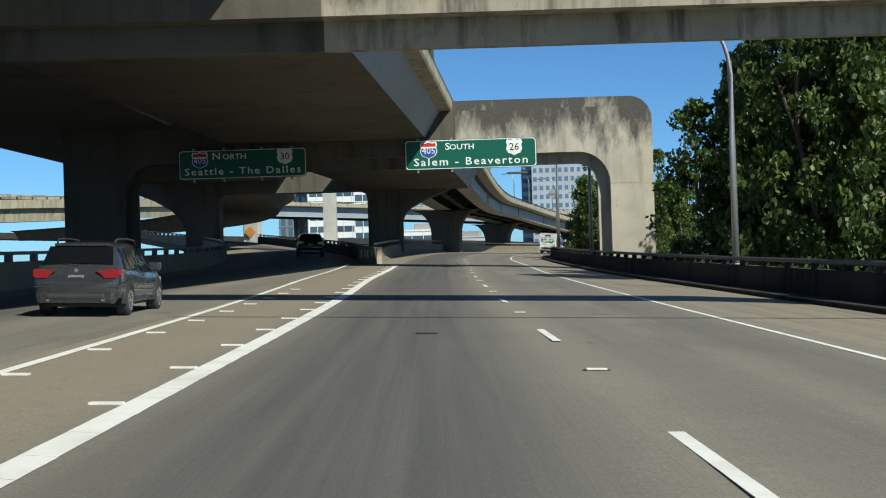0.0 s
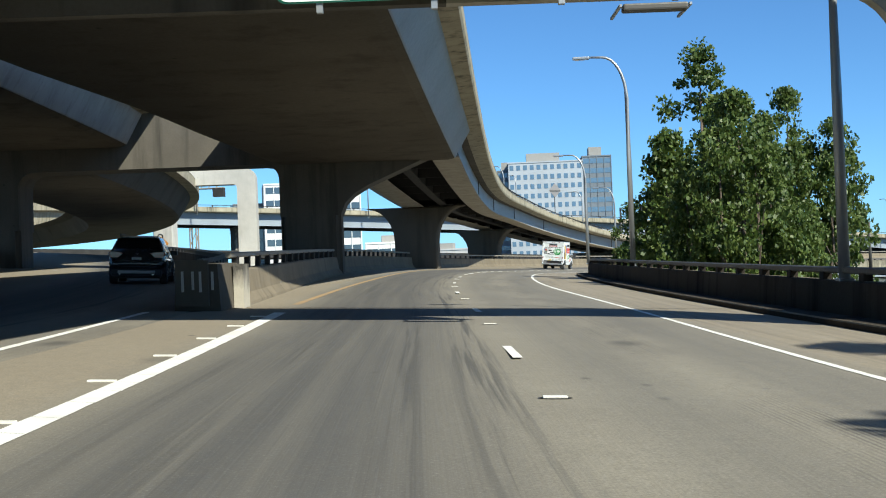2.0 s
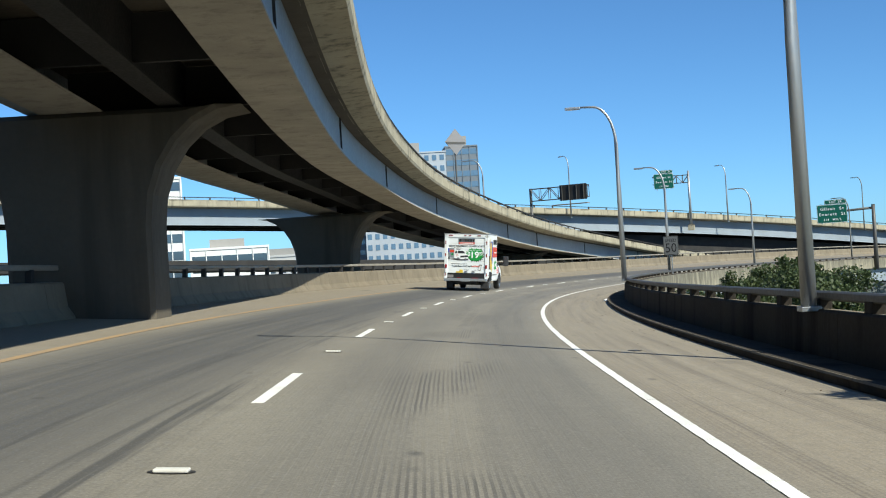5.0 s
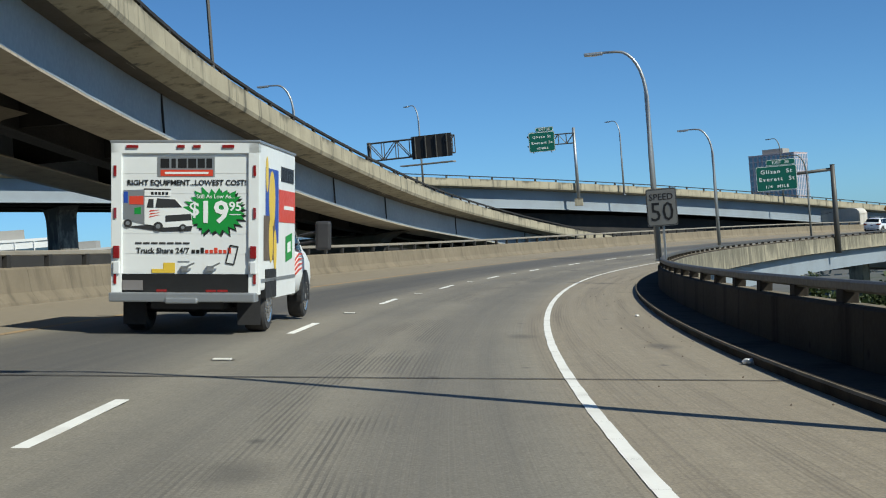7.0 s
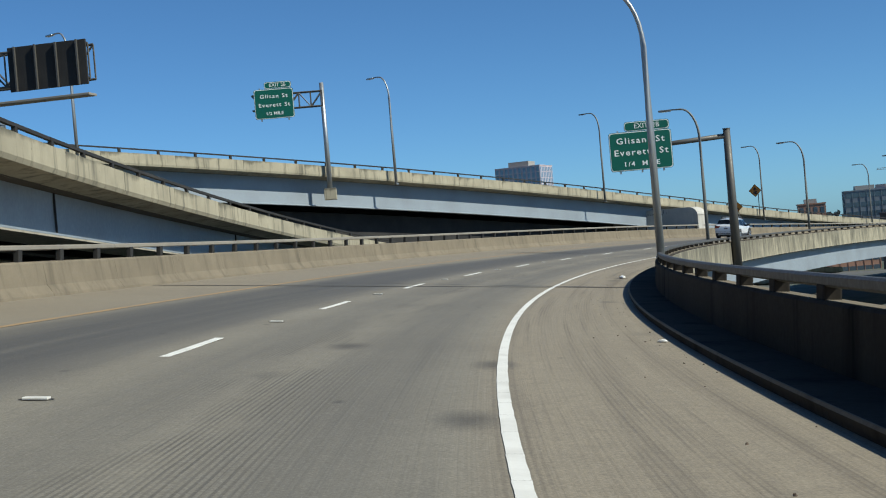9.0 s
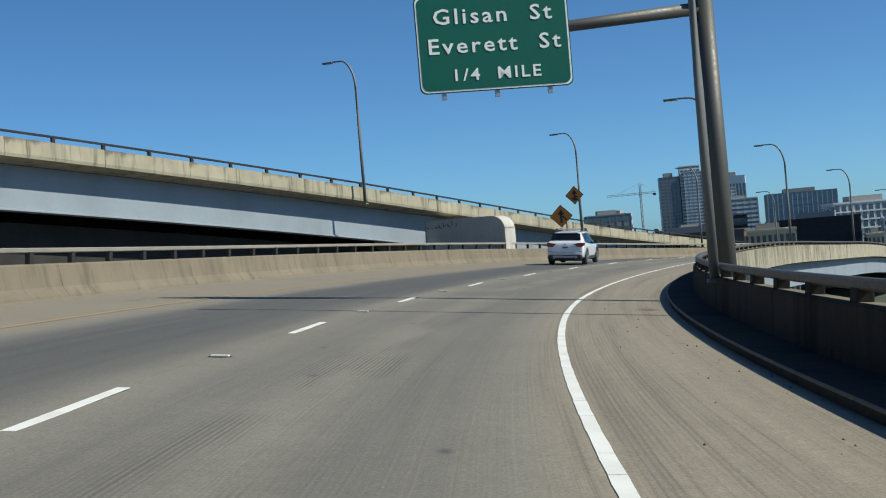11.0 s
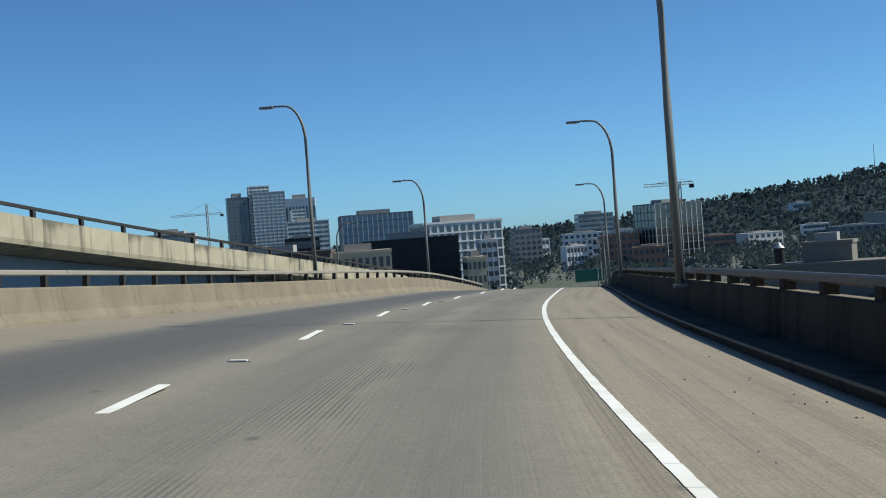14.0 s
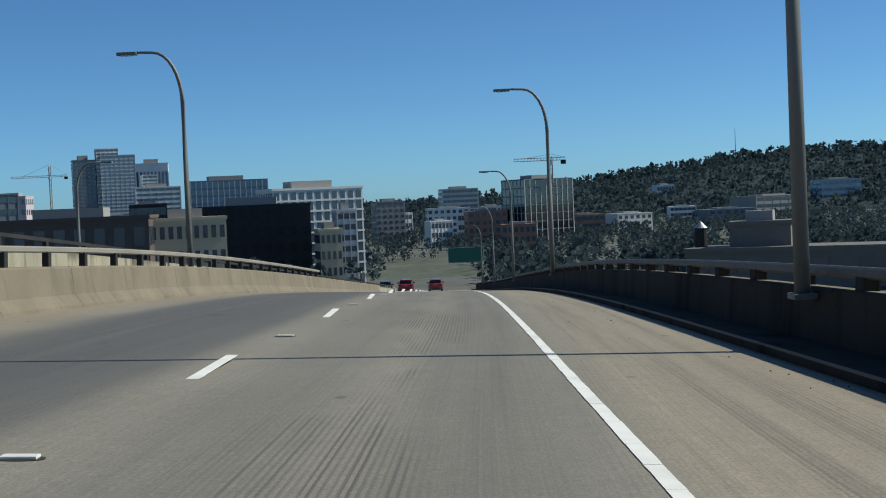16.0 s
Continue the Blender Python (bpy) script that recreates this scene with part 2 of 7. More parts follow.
def road_surface():
    """Worn concrete deck. The UV map runs across from the lane line (metres) and along the road (metres)."""
    n = Nodes("worn_road_concrete")
    uv = n.coord.outputs["UV"]
    across, along, _ = n.split(uv)
    obj = n.coord.outputs["Object"]

    def lengthwise(a, b, scale, detail=5, rough=0.6, twist=0.0):
        return n.noise(n.node("Mapping", Vector=uv, Scale=(a, b, 1), Rotation=(0, 0, twist)).outputs[0], scale, detail, rough)

    def band(centre, half):
        return n.ramp(n.math("ABSOLUTE", n.math("SUBTRACT", across, centre)), half * 0.25, half, 1, 0, True)

    def stretch(a, b, c, d):
        return n.math("MULTIPLY", n.ramp(along, a, b, 0, 1, True), n.ramp(along, c, d, 1, 0, True))

    fine, mid, cloud = n.noise(obj, 45, 4, 0.65), n.noise(obj, 5.5, 5, 0.65), n.noise(obj, 0.22, 5, 0.6)
    drag, tine = lengthwise(2.2, 0.045, 1.6), lengthwise(27, 0.06, 1.0, 2)
    c = n.mix(n.ramp(cloud, 0.3, 0.7), (0.212, 0.190, 0.150), (0.262, 0.238, 0.188))
    # the left lane, polished dark; the right lane's two wheel tracks
    weave = n.ramp(drag, 0.25, 0.7, 0.55, 1.1)
    c = n.mix(n.math("MULTIPLY", n.math("MULTIPLY", band(-2.25, 2.3), 0.95), weave), c, (0.068, 0.068, 0.067))
    lane = n.ramp(n.math("ABSOLUTE", n.math("ADD", across, 2.1)), 1.35, 1.95, 1, 0, True)
    blotch = n.ramp(lengthwise(0.5, 0.05, 1.0, 4), 0.35, 0.65, 0.35, 1.0)
    c = n.mix(n.math("MULTIPLY", n.math("MULTIPLY", lane, n.ramp(along, 150, 330, 0.25, 0.75)), blotch), c, (0.075, 0.075, 0.076))
    for centre, half, power in ((0.95, 0.85, 0.38), (2.75, 0.95, 0.50)):
        c = n.mix(n.math("MULTIPLY", n.math("MULTIPLY", band(centre, half), power), weave), c, (0.098, 0.095, 0.088))
    c = n.mix(n.ramp(drag, 0.55, 0.8, 0, 0.35), c, (0.11, 0.102, 0.09))
    # rubber streaks and skids where the lanes part
    early = stretch(28, 70, 135, 180)
    smear = n.ramp(lengthwise(7, 0.10, 1.0, 4), 0.47, 0.62, 0, 1, True)
    for centre, half, power in ((-0.55, 0.42, 0.75), (-1.35, 0.28, 0.65), (-2.75, 0.35, 0.55), (-3.4, 0.25, 0.45)):
        c = n.mix(n.math("MULTIPLY", n.math("MULTIPLY", n.math("MULTIPLY", band(centre, half), power), smear), early), c, (0.040, 0.040, 0.040))
    # tined grooves left in patches between the tracks
    patch = n.ramp(lengthwise(0.6, 0.12, 1.0, 3), 0.45, 0.56, 0, 1, True)
    rake = n.node("TexWave", Vector=uv, Scale=6.2, Distortion=0.6, Detail=2.0)
    rake.inputs["Detail Scale"].default_value = 0.35
    groove = n.math("MULTIPLY", n.ramp(rake.outputs["Fac"], 0.40, 0.72), n.ramp(tine, 0.38, 0.55, 0.35, 1.0))
    c = n.mix(n.math("MULTIPLY", groove, n.math("MULTIPLY", n.math("MULTIPLY", patch, n.math("ADD", band(1.85, 1.05), 0.02)), 0.85)), c, (0.085, 0.078, 0.066))
    # tan, dusty shoulders with swept arcs
    out = n.ramp(across, 3.5, 4.1, 0, 1, True)
    swirl = lengthwise(1.5, 0.022, 2.4, 5, 0.7, 0.012)
    c = n.mix(n.math("MULTIPLY", out, 0.62), c, (0.325, 0.270, 0.190))
    c = n.mix(n.math("MULTIPLY", out, n.ramp(swirl, 0.5, 0.68, 0, 0.55)), c, (0.155, 0.130, 0.098))
    c = n.mix(n.math("MULTIPLY", out, n.ramp(swirl, 0.28, 0.42, 0.5, 0)), c, (0.40, 0.345, 0.255))
    c = n.mix(n.math("MULTIPLY", n.math("MULTIPLY", out, groove), n.ramp(swirl, 0.45, 0.62, 0.0, 0.6)), c, (0.14, 0.115, 0.085))
    c = n.mix(n.math("MULTIPLY", n.ramp(across, -3.9, -4.8, 0, 1, True), 0.5), c, (0.31, 0.25, 0.17))
    # oil spots, tar crumbs, grain
    for scale, a, b, few in ((0.5, 0.10, 0.22, 0.72), (1.9, 0.10, 0.2, 0.8)):
        spots = n.node("TexVoronoi", Vector=n.node("Mapping", Vector=uv, Scale=(1, 0.45, 1)).outputs[0], Scale=scale)
        pick = n.ramp(n.split(spots.outputs["Color"])[0], few, few + 0.05)
        c = n.mix(n.math("MULTIPLY", n.ramp(n.math("ADD", spots.outputs["Distance"], n.math("MULTIPLY", mid, 0.12)), a, b, 0.7, 0.0), pick), c, (0.05, 0.046, 0.042))
    c = n.mix(n.ramp(mid, 0.42, 0.75, 0, 0.30), c, (0.12, 0.108, 0.088))
    c = n.mix(n.ramp(fine, 0.42, 0.72, 0, 0.55), c, (0.10, 0.09, 0.075))
    c = n.mix(n.ramp(fine, 0.40, 0.26, 0, 0.35), c, (0.40, 0.37, 0.31))
    n.bump(n.math("ADD", fine, n.math("MULTIPLY", tine, 1.5)), 0.4, 0.006)
    return n.done(c, n.ramp(fine, 0.3, 0.7, 0.68, 0.9))


M["road"] = road_surface()


def ground_mat():
    n = Nodes("city_ground")
    at = n.place("Object")
    a, b = n.noise(at, 0.02, 5), n.noise(at, 0.35, 5)
    c = n.mix(n.ramp(a, 0.42, 0.58), (0.10, 0.10, 0.095), (0.045, 0.065, 0.03))
    c = n.mix(n.ramp(b, 0.4, 0.7, 0, 0.6), c, (0.16, 0.15, 0.13))
    return n.done(c, 0.95)


M["ground"] = ground_mat()
M["tar"] = painted("tar_patch", (0.03, 0.028, 0.026), 0.7, 0.3)


# ---- building helpers ----
def link(name, bm, mats, parent=None, smooth=False):
    me = bpy.data.meshes.new(name)
    bm.to_mesh(me)
    bm.free()
    for m in mats if isinstance(mats, (list, tuple)) else [mats]:
        me.materials.append(m)
    if smooth:
        for p in me.polygons:
            p.use_smooth = True
    ob = new(name, me)
    if parent:
        ob.parent = parent
    return ob


def part(name, bm, material, parent, label="", smooth=False):
    ob = link(name, bm, material, parent, smooth)
    if label:
        ob["label"] = label
    return ob


def shared(name, me, parent, m):
    """A piece on mesh data shared with its likes."""
    ob = new(name, me)
    ob.parent = parent
    ob.matrix_basis = m
    return ob


def mesh_of(name, bm, material):
    me = bpy.data.meshes.new(name)
    bm.to_mesh(me)
    bm.free()
    me.materials.append(material)
    return me


def thing(name, m=None, label="", category="", group="", kind=""):
    ob = new(name)
    ob.empty_display_size = 0.2
    if m is not None:
        ob.matrix_basis = m
    return tagged(ob, label, category, group, kind)


def box(bm, x0, x1, y0, y1, z0, z1, bevel=0.0, m=None):
    r = bmesh.ops.create_cube(bm, size=1, matrix=Matrix.Translation(((x0 + x1) / 2, (y0 + y1) / 2, (z0 + z1) / 2)) @ Matrix.Diagonal((x1 - x0, y1 - y0, z1 - z0, 1)))
    vs = r["verts"]
    if bevel:
        es = list({e for v in vs for e in v.link_edges})
        rb = bmesh.ops.bevel(bm, geom=es, offset=bevel, segments=2, affect="EDGES", profile=0.6)
        vs = list({v for f in rb["faces"] for v in f.verts} | {v for v in vs if v.is_valid})
    if m is not None:
        bmesh.ops.transform(bm, matrix=m, verts=vs)
    return bm


def boxed(*a, **k):
    return box(bmesh.new(), *a, **k)


def tube(bm, points, radii, sides=10):
    """A round bar along points, with a radius at each."""
    rings = []
    pts = [Vector(p) for p in points]
    radii = radii if isinstance(radii, (list, tuple)) else [radii] * len(pts)
    for i, p in enumerate(pts):
        d = (pts[min(i + 1, len(pts) - 1)] - pts[max(i - 1, 0)]).normalized()
        q = d.to_track_quat("Z", "Y").to_matrix()
        rings.append([bm.verts.new(p + q @ Vector((math.cos(a) * radii[i], math.sin(a) * radii[i], 0))) for a in (2 * math.pi * k / sides for k in range(sides))])
    for a, b in zip(rings, rings[1:]):
        for k in range(sides):
            bm.faces.new((a[k], a[(k + 1) % sides], b[(k + 1) % sides], b[k]))
    bm.faces.new(rings[0][::-1])
    bm.faces.new(rings[-1])
    return bm


def outline(bm, pts, depth, axis="y"):
    """A closed outline (x, z) given a depth along y, centred."""
    front = [bm.verts.new((x, -depth / 2, z)) for x, z in pts]
    back = [bm.verts.new((x, depth / 2, z)) for x, z in pts]
    n = len(pts)
    bm.faces.new(front)
    bm.faces.new(back[::-1])
    for i in range(n):
        bm.faces.new((front[i], back[i], back[(i + 1) % n], front[(i + 1) % n]))
    bmesh.ops.recalc_face_normals(bm, faces=bm.faces)
    return bm


def arc(cx, cz, r, a0, a1, n=8):
    return [(cx + r * math.cos(radians(a0 + (a1 - a0) * i / n)), cz + r * math.sin(radians(a0 + (a1 - a0) * i / n))) for i in range(n + 1)]


def spline(xk, yk, x):
    """Natural cubic spline."""
    xk, yk, x = np.asarray(xk, float), np.asarray(yk, float), np.asarray(x, float)
    n, h = len(xk), np.diff(xk)
    a, b = np.zeros((n, n)), np.zeros(n)
    a[0, 0] = a[-1, -1] = 1
    for i in range(1, n - 1):
        a[i, i - 1], a[i, i], a[i, i + 1] = h[i - 1], 2 * (h[i - 1] + h[i]), h[i]
        b[i] = 6 * ((yk[i + 1] - yk[i]) / h[i] - (yk[i] - yk[i - 1]) / h[i - 1])
    m = np.linalg.solve(a, b)
    i = np.clip(np.searchsorted(xk, x) - 1, 0, n - 2)
    d, e = x - xk[i], xk[i + 1] - x
    return (m[i] * e**3 + m[i + 1] * d**3) / (6 * h[i]) + (yk[i] / h[i] - m[i] * h[i] / 6) * e + (yk[i + 1] / h[i] - m[i + 1] * h[i] / 6) * d


class Line:
    """A road's alignment: stations with x, y, z and the bank in degrees (negative: falls to the right)."""

    def __init__(self, rows):
        rows = np.array(rows, float)
        self.s = rows[:, 0]
        self.grid = np.arange(self.s[0], self.s[-1] + 0.01, 0.5)
        self.p = np.stack([spline(self.s, rows[:, k], self.grid) for k in (1, 2, 3)], 1)
        self.bank = np.radians(spline(self.s, rows[:, 4], self.grid))
        t = np.gradient(self.p[:, :2], axis=0)
        self.t = t / np.linalg.norm(t, axis=1)[:, None]

    def at(self, s, u=0.0, h=0.0):
        """The place u to the right of the line, h above its banked surface."""
        f = lambda a: float(np.interp(s, self.grid, a))  # noqa: E731
        b = f(self.bank)
        tx, ty = f(self.t[:, 0]), f(self.t[:, 1])
        return Vector((f(self.p[:, 0]) + u * ty * math.cos(b), f(self.p[:, 1]) - u * tx * math.cos(b), f(self.p[:, 2]) + u * math.sin(b) + h))

    def turn(self, s):
        return math.degrees(math.atan2(float(np.interp(s, self.grid, self.t[:, 1])), float(np.interp(s, self.grid, self.t[:, 0])))) - 90

    def stand(self, s, u=0.0, h=0.0, bank=False):
        """A pose there whose y points along the road and x to the right."""
        b = math.degrees(float(np.interp(s, self.grid, self.bank))) if bank else 0
        return Matrix.Translation(self.at(s, u, h)) @ pose(0, 0, 0, 0, 0, self.turn(s)) @ pose(0, 0, 0, 0, -b, 0)

    def sweep(self, profile, s0, s1, step=3.0, closed=True, caps=True, uv=None):
        """A bmesh of a cross-section swept along. profile: (u, h) rows, or a function of s that gives them."""
        bm = bmesh.new()
        lay = bm.loops.layers.uv.new("UVMap") if uv else None
        n = max(1, int(round((s1 - s0) / step)))
        rings, keys = [], {}
        for i in range(n + 1):
            s = s0 + (s1 - s0) * i / n
            ring = []
            for u, h in profile(s) if callable(profile) else profile:
                v = bm.verts.new(self.at(s, u, h))
                if uv:
                    keys[v] = uv(s, u)
                ring.append(v)
            rings.append(ring)
        k = len(rings[0])
        for a, b in zip(rings, rings[1:]):
            for j in range(k if closed else k - 1):
                f = bm.faces.new((a[j], a[(j + 1) % k], b[(j + 1) % k], b[j]))
                if uv:
                    for loop in f.loops:
                        loop[lay].uv = keys[loop.vert]
        if closed and caps:
            bm.faces.new(rings[0][::-1])
            bm.faces.new(rings[-1])
        if closed:
            bmesh.ops.recalc_face_normals(bm, faces=bm.faces)
        return bm


def table(*rows):
    """A smooth offset along the road from (station, offset) rows."""
    xs, ys = [r[0] for r in rows], [r[1] for r in rows]
    grid = np.arange(xs[0], xs[-1] + 0.01, 1.0)
    vals = spline(xs, ys, grid)
    return lambda s: float(np.interp(s, grid, vals))


def write(text, size, m, material, parent, name="lettering", align="CENTER", depth=0.004, narrow=1.0, spacing=1.0, bold=0.0):
    """Raised lettering, as a mesh. It stands in the x-z plane of m."""
    cu = bpy.data.curves.new(name, "FONT")
    cu.body, cu.size, cu.align_x, cu.align_y, cu.extrude = text, size, align, "CENTER", depth
    cu.resolution_u, cu.space_character, cu.offset = 2, spacing, bold * size
    tmp = new(name + "_tmp", cu)
    dg = bpy.context.evaluated_depsgraph_get()
    me = bpy.data.meshes.new_from_object(tmp.evaluated_get(dg))
    bpy.data.objects.remove(tmp)
    me.materials.clear()
    me.materials.append(material)
    ob = new(name, me)
    ob.parent = parent
    ob.matrix_basis = m @ pose(0, 0, 0, 90, 0, 0) @ Matrix.Diagonal((narrow, 1, 1, 1))
    return ob

# ---- the road ----
ROAD = Line([
    (-160, 0.9, -159.9, -0.9, -1.8), (-100, 0.5, -99.9, -0.55, -1.8),     (-50, 0.26, -49.95, -0.27, -1.8), (-20, 0.10, -20.00, -0.12, -1.8), (10, -0.05, 10.00, 0.04, -1.8), (40, 0.02, 40.00, 0.27, -2.0),
    (70, 0.59, 69.99, 0.60, -2.2), (100, 2.16, 99.95, 1.01, -2.9), (130, 5.43, 129.77, 1.25, -3.6), (160, 10.50, 159.33, 1.11, -4.3),
    (190, 17.97, 188.37, 0.88, -4.6), (220, 28.78, 216.33, 0.63, -4.7), (250, 42.62, 242.94, 0.42, -4.8), (280, 59.56, 267.67, 0.24, -4.9),
    (310, 79.64, 289.93, 0.0, -4.9), (340, 102.61, 309.19, -0.32, -4.5), (370, 127.49, 325.94, -0.83, -3.3), (400, 153.42, 341.02, -1.76, -2.6),
    (430, 179.54, 355.77, -2.78, -2.5), (452, 198.70, 366.60, -4.0, -2.2), (480, 223.08, 380.36, -5.85, -1.5), (520, 257.91, 400.03, -8.55, -1.0), (560, 292.70, 419.70, -11.2, -0.5), (650, 371.10, 463.96, -17.0, 0),
])
S0, S1 = -150.0, 640.0
RIGHT_LINE = table((-160, 5.15), (-50, 5.15), (16, 5.12), (32, 5.02), (52, 4.70), (66, 4.38), (79, 4.12), (91, 3.53), (99, 3.02), (112, 2.42), (127, 1.98), (140, 1.80), (155, 1.50), (182, 1.06), (198, 0.85), (216, 0.54), (229, 0.32), (241, 0.28), (252, 0.38), (288, 0.86), (305, 0.98), (320, 1.18), (345, 1.27), (368, 1.20), (390, 1.10), (405, 1.25), (420, 1.5), (440, 1.85), (650, 3.6))
LANE_LINE = table((-160, 1.62), (-50, 1.62), (19, 1.57), (45, 1.26), (57, 1.05), (66, 0.88), (80, 0.52), (91, -0.08), (100, -0.55), (115, -1.22), (139, -1.98), (163, -2.48), (185, -2.97), (198, -3.25), (230, -3.67), (245, -3.70), (260, -3.6), (294, -3.22), (328, -3.2), (350, -3.08), (370, -2.88), (392, -2.8), (406, -2.45), (415, -2.05), (428, -1.65), (650, -0.1))
KERB_LINE = table((-160, 9.3), (-50, 9.3), (0, 9.1), (31, 8.6), (50, 7.9), (60, 7.4), (85, 6.4), (100, 5.7), (120, 4.8), (146, 4.2), (170, 3.85), (190, 3.4), (205, 3.2), (219, 2.92), (235, 2.83), (250, 2.82), (292, 3.25), (323, 3.45), (345, 3.58), (372, 3.65), (400, 4.0), (430, 4.15), (455, 4.7), (650, 7.0))


def KERB(s):
    return KERB_LINE(s) + 0.08 - 0.10 * min(1, max(0, (s - 130) / 50))


LEFT_LINE = table((78, -3.72), (95, -4.05), (110, -4.5), (130, -5.5), (152, -6.65), (171, -7.05), (200, -7.65), (250, -7.85), (305, -8.2), (333, -8.2), (370, -7.4), (400, -6.6), (417, -6.0), (437, -5.6), (650, -4.0))
LEFT_WALL = table((80, -4.75), (95, -5.6), (115, -7.2), (140, -8.9), (160, -9.9), (185, -10.7), (205, -11.4), (246, -11.4), (280, -11.6), (311, -12.0), (340, -12.0), (361, -11.4), (390, -9.6), (408, -8.3), (424, -7.3), (440, -6.6), (650, -5.0))
GORE = table((-160, -4.95), (-50, -4.95), (30, -5.0), (60, -5.3), (80, -5.75), (90, -7.2), (100, -9.2), (120, -15.5), (145, -26.0), (165, -37.0))
RAMP_LEFT = table((-160, -12.0), (-50, -12.0), (20, -12.2), (50, -12.6), (75, -13.7), (97, -18.2), (120, -27.0), (145, -41.0), (165, -54.0))
SOLID_LEFT = table((-160, -2.4), (-50, -2.4), (12, -2.46), (37, -2.62), (50, -2.95), (66, -3.2), (78, -3.6))


def left_edge(s):
    return GORE(s) if s < 80 else LEFT_WALL(s)


def deck_uv(s, u):
    return (u - LANE_LINE(s), s)


def deck_rows(s):
    a, b = left_edge(s), KERB(s)
    return [(a + (b - a) * k / 10, 0.0) for k in range(11)]


road = tagged(link("road", ROAD.sweep(deck_rows, S0, 80, 2.0, closed=False, uv=deck_uv), M["road"]), "worn concrete highway deck with tan shoulders and dark wheel tracks", "road", kind="structure")
for a, b in ((80.001, 360), (360, S1)):
    part("road_surface", ROAD.sweep(deck_rows, a, b, 2.5, closed=False, uv=deck_uv), M["road"], road)
exit_road = tagged(link("exit_road", ROAD.sweep(lambda s: [(RAMP_LEFT(s) + (GORE(s) - RAMP_LEFT(s)) * k / 8, 0.0) for k in range(9)], S0, 165, 3.0, closed=False, uv=lambda s, u: (u - GORE(s) + 2.0, s)), M["road"]),
                   "shaded concrete exit lane curving away beneath the viaduct", "road", kind="structure")


def strip(f, half, lift=0.006):
    return lambda s: [(f(s) - half, lift), (f(s) + half, lift)]


def worn_strip(f, half, s0, s1, seed, skew=0.0):
    """A painted line laid in short runs, with hairline gaps and ragged edges."""
    rnd = random.Random(seed)
    bm = bmesh.new()
    s = s0
    while s < s1:
        run = rnd.uniform(0.75, 1.15)
        e = min(s + run - rnd.uniform(0.003, 0.012), s1)
        left, right = [], []
        for k in range(4):
            q = s + (e - s) * k / 3
            left.append(bm.verts.new(ROAD.at(q + skew, f(q) - half + rnd.uniform(-0.004, 0.004), 0.006)))
            right.append(bm.verts.new(ROAD.at(q, f(q) + half + rnd.uniform(-0.004, 0.004), 0.006)))
        for k in range(3):
            bm.faces.new((left[k], right[k], right[k + 1], left[k + 1]))
        s += run
    return bm


part("edge_line", worn_strip(RIGHT_LINE, 0.057, S0, 460, 5), M["white_line"], road, "worn white edge line")
part("edge_line", ROAD.sweep(strip(RIGHT_LINE, 0.055), 460, S1, 2.0, closed=False), M["white_line"], road, "worn white edge line")
part("edge_line", ROAD.sweep(strip(LEFT_LINE, 0.09), 82, 345, 2.0, closed=False), M["yellow_line"], road, "faded yellow edge line")
part("gore_line", worn_strip(SOLID_LEFT, 0.13, S0, 78, 6, 0.09), M["white_line"], road, "broad solid white line")
part("edge_line", ROAD.sweep(strip(lambda s: SOLID_LEFT(s) - 2.0 - 0.012 * max(0, s - 10), 0.075), S0, 78, 2.0, closed=False), M["white_line"], road, "white edge line of the exit lane")
# lane dashes, 3 m every 12.2 m, and a ceramic marker in each gap
dash = boxed(-0.06, 0.06, -1.72, 1.72, 0.0, 0.006)
dash_mesh = mesh_of("lane_dash", dash, M["white_line"])
mark_mesh = mesh_of("road_marker", boxed(-0.11, 0.11, -0.05, 0.05, 0.0, 0.02, 0.006), M["marker"])
bm = bmesh.new()
bm.faces.new([bm.verts.new((0.155 * math.cos(2 * math.pi * k / 14), 0.085 * math.sin(2 * math.pi * k / 14), 0.007)) for k in range(14)])
pad_mesh = mesh_of("marker_pad", bm, M["tar"])
DASH_AT = ((-53.4, -6), (8.0, -1), (20.0, 0), (32.6, 1), (55.6, 3), (92, 6), (103.5, 7), (151.2, 11), (173.4, 13), (184.4, 14), (196.6, 15), (229.9, 18), (252.2, 20), (295.2, 24), (328.7, 27), (349.4, 29), (370.2, 31), (391.3, 33), (401.3, 34), (411.2, 35), (631, 55))
for n in range(-5, 55):
    s, m = (float(np.interp(v, [k for _, k in DASH_AT], [a for a, _ in DASH_AT])) for v in (n, n + 0.5))
    veer = math.degrees(math.atan((LANE_LINE(s - 1.7) - LANE_LINE(s + 1.7)) / 3.4))
    shared("lane_dash", dash_mesh, road, ROAD.stand(s, LANE_LINE(s), 0.002, True) @ pose(0, 0, 0, 0, 0, veer))
    if n < 36:
        shared("marker_pad", pad_mesh, road, ROAD.stand(m, LANE_LINE(m) + 0.02, 0.0, True))
    shared("road_marker", mark_mesh, road, ROAD.stand(m, LANE_LINE(m) + 0.02, 0.006, True))
bar_mesh = mesh_of("rumble_bar", boxed(-0.14, 0.14, -0.05, 0.05, 0.0, 0.022, 0.006), M["marker"])
s = -18.5
while s < 78:
    shared("rumble_bar", bar_mesh, road, ROAD.stand(s, SOLID_LEFT(s) - 0.27, 0.0, True))
    if s < 40:
        shared("rumble_bar", bar_mesh, road, ROAD.stand(s + 2.5, SOLID_LEFT(s) - 1.80, 0.0, True))
    s += 3.27
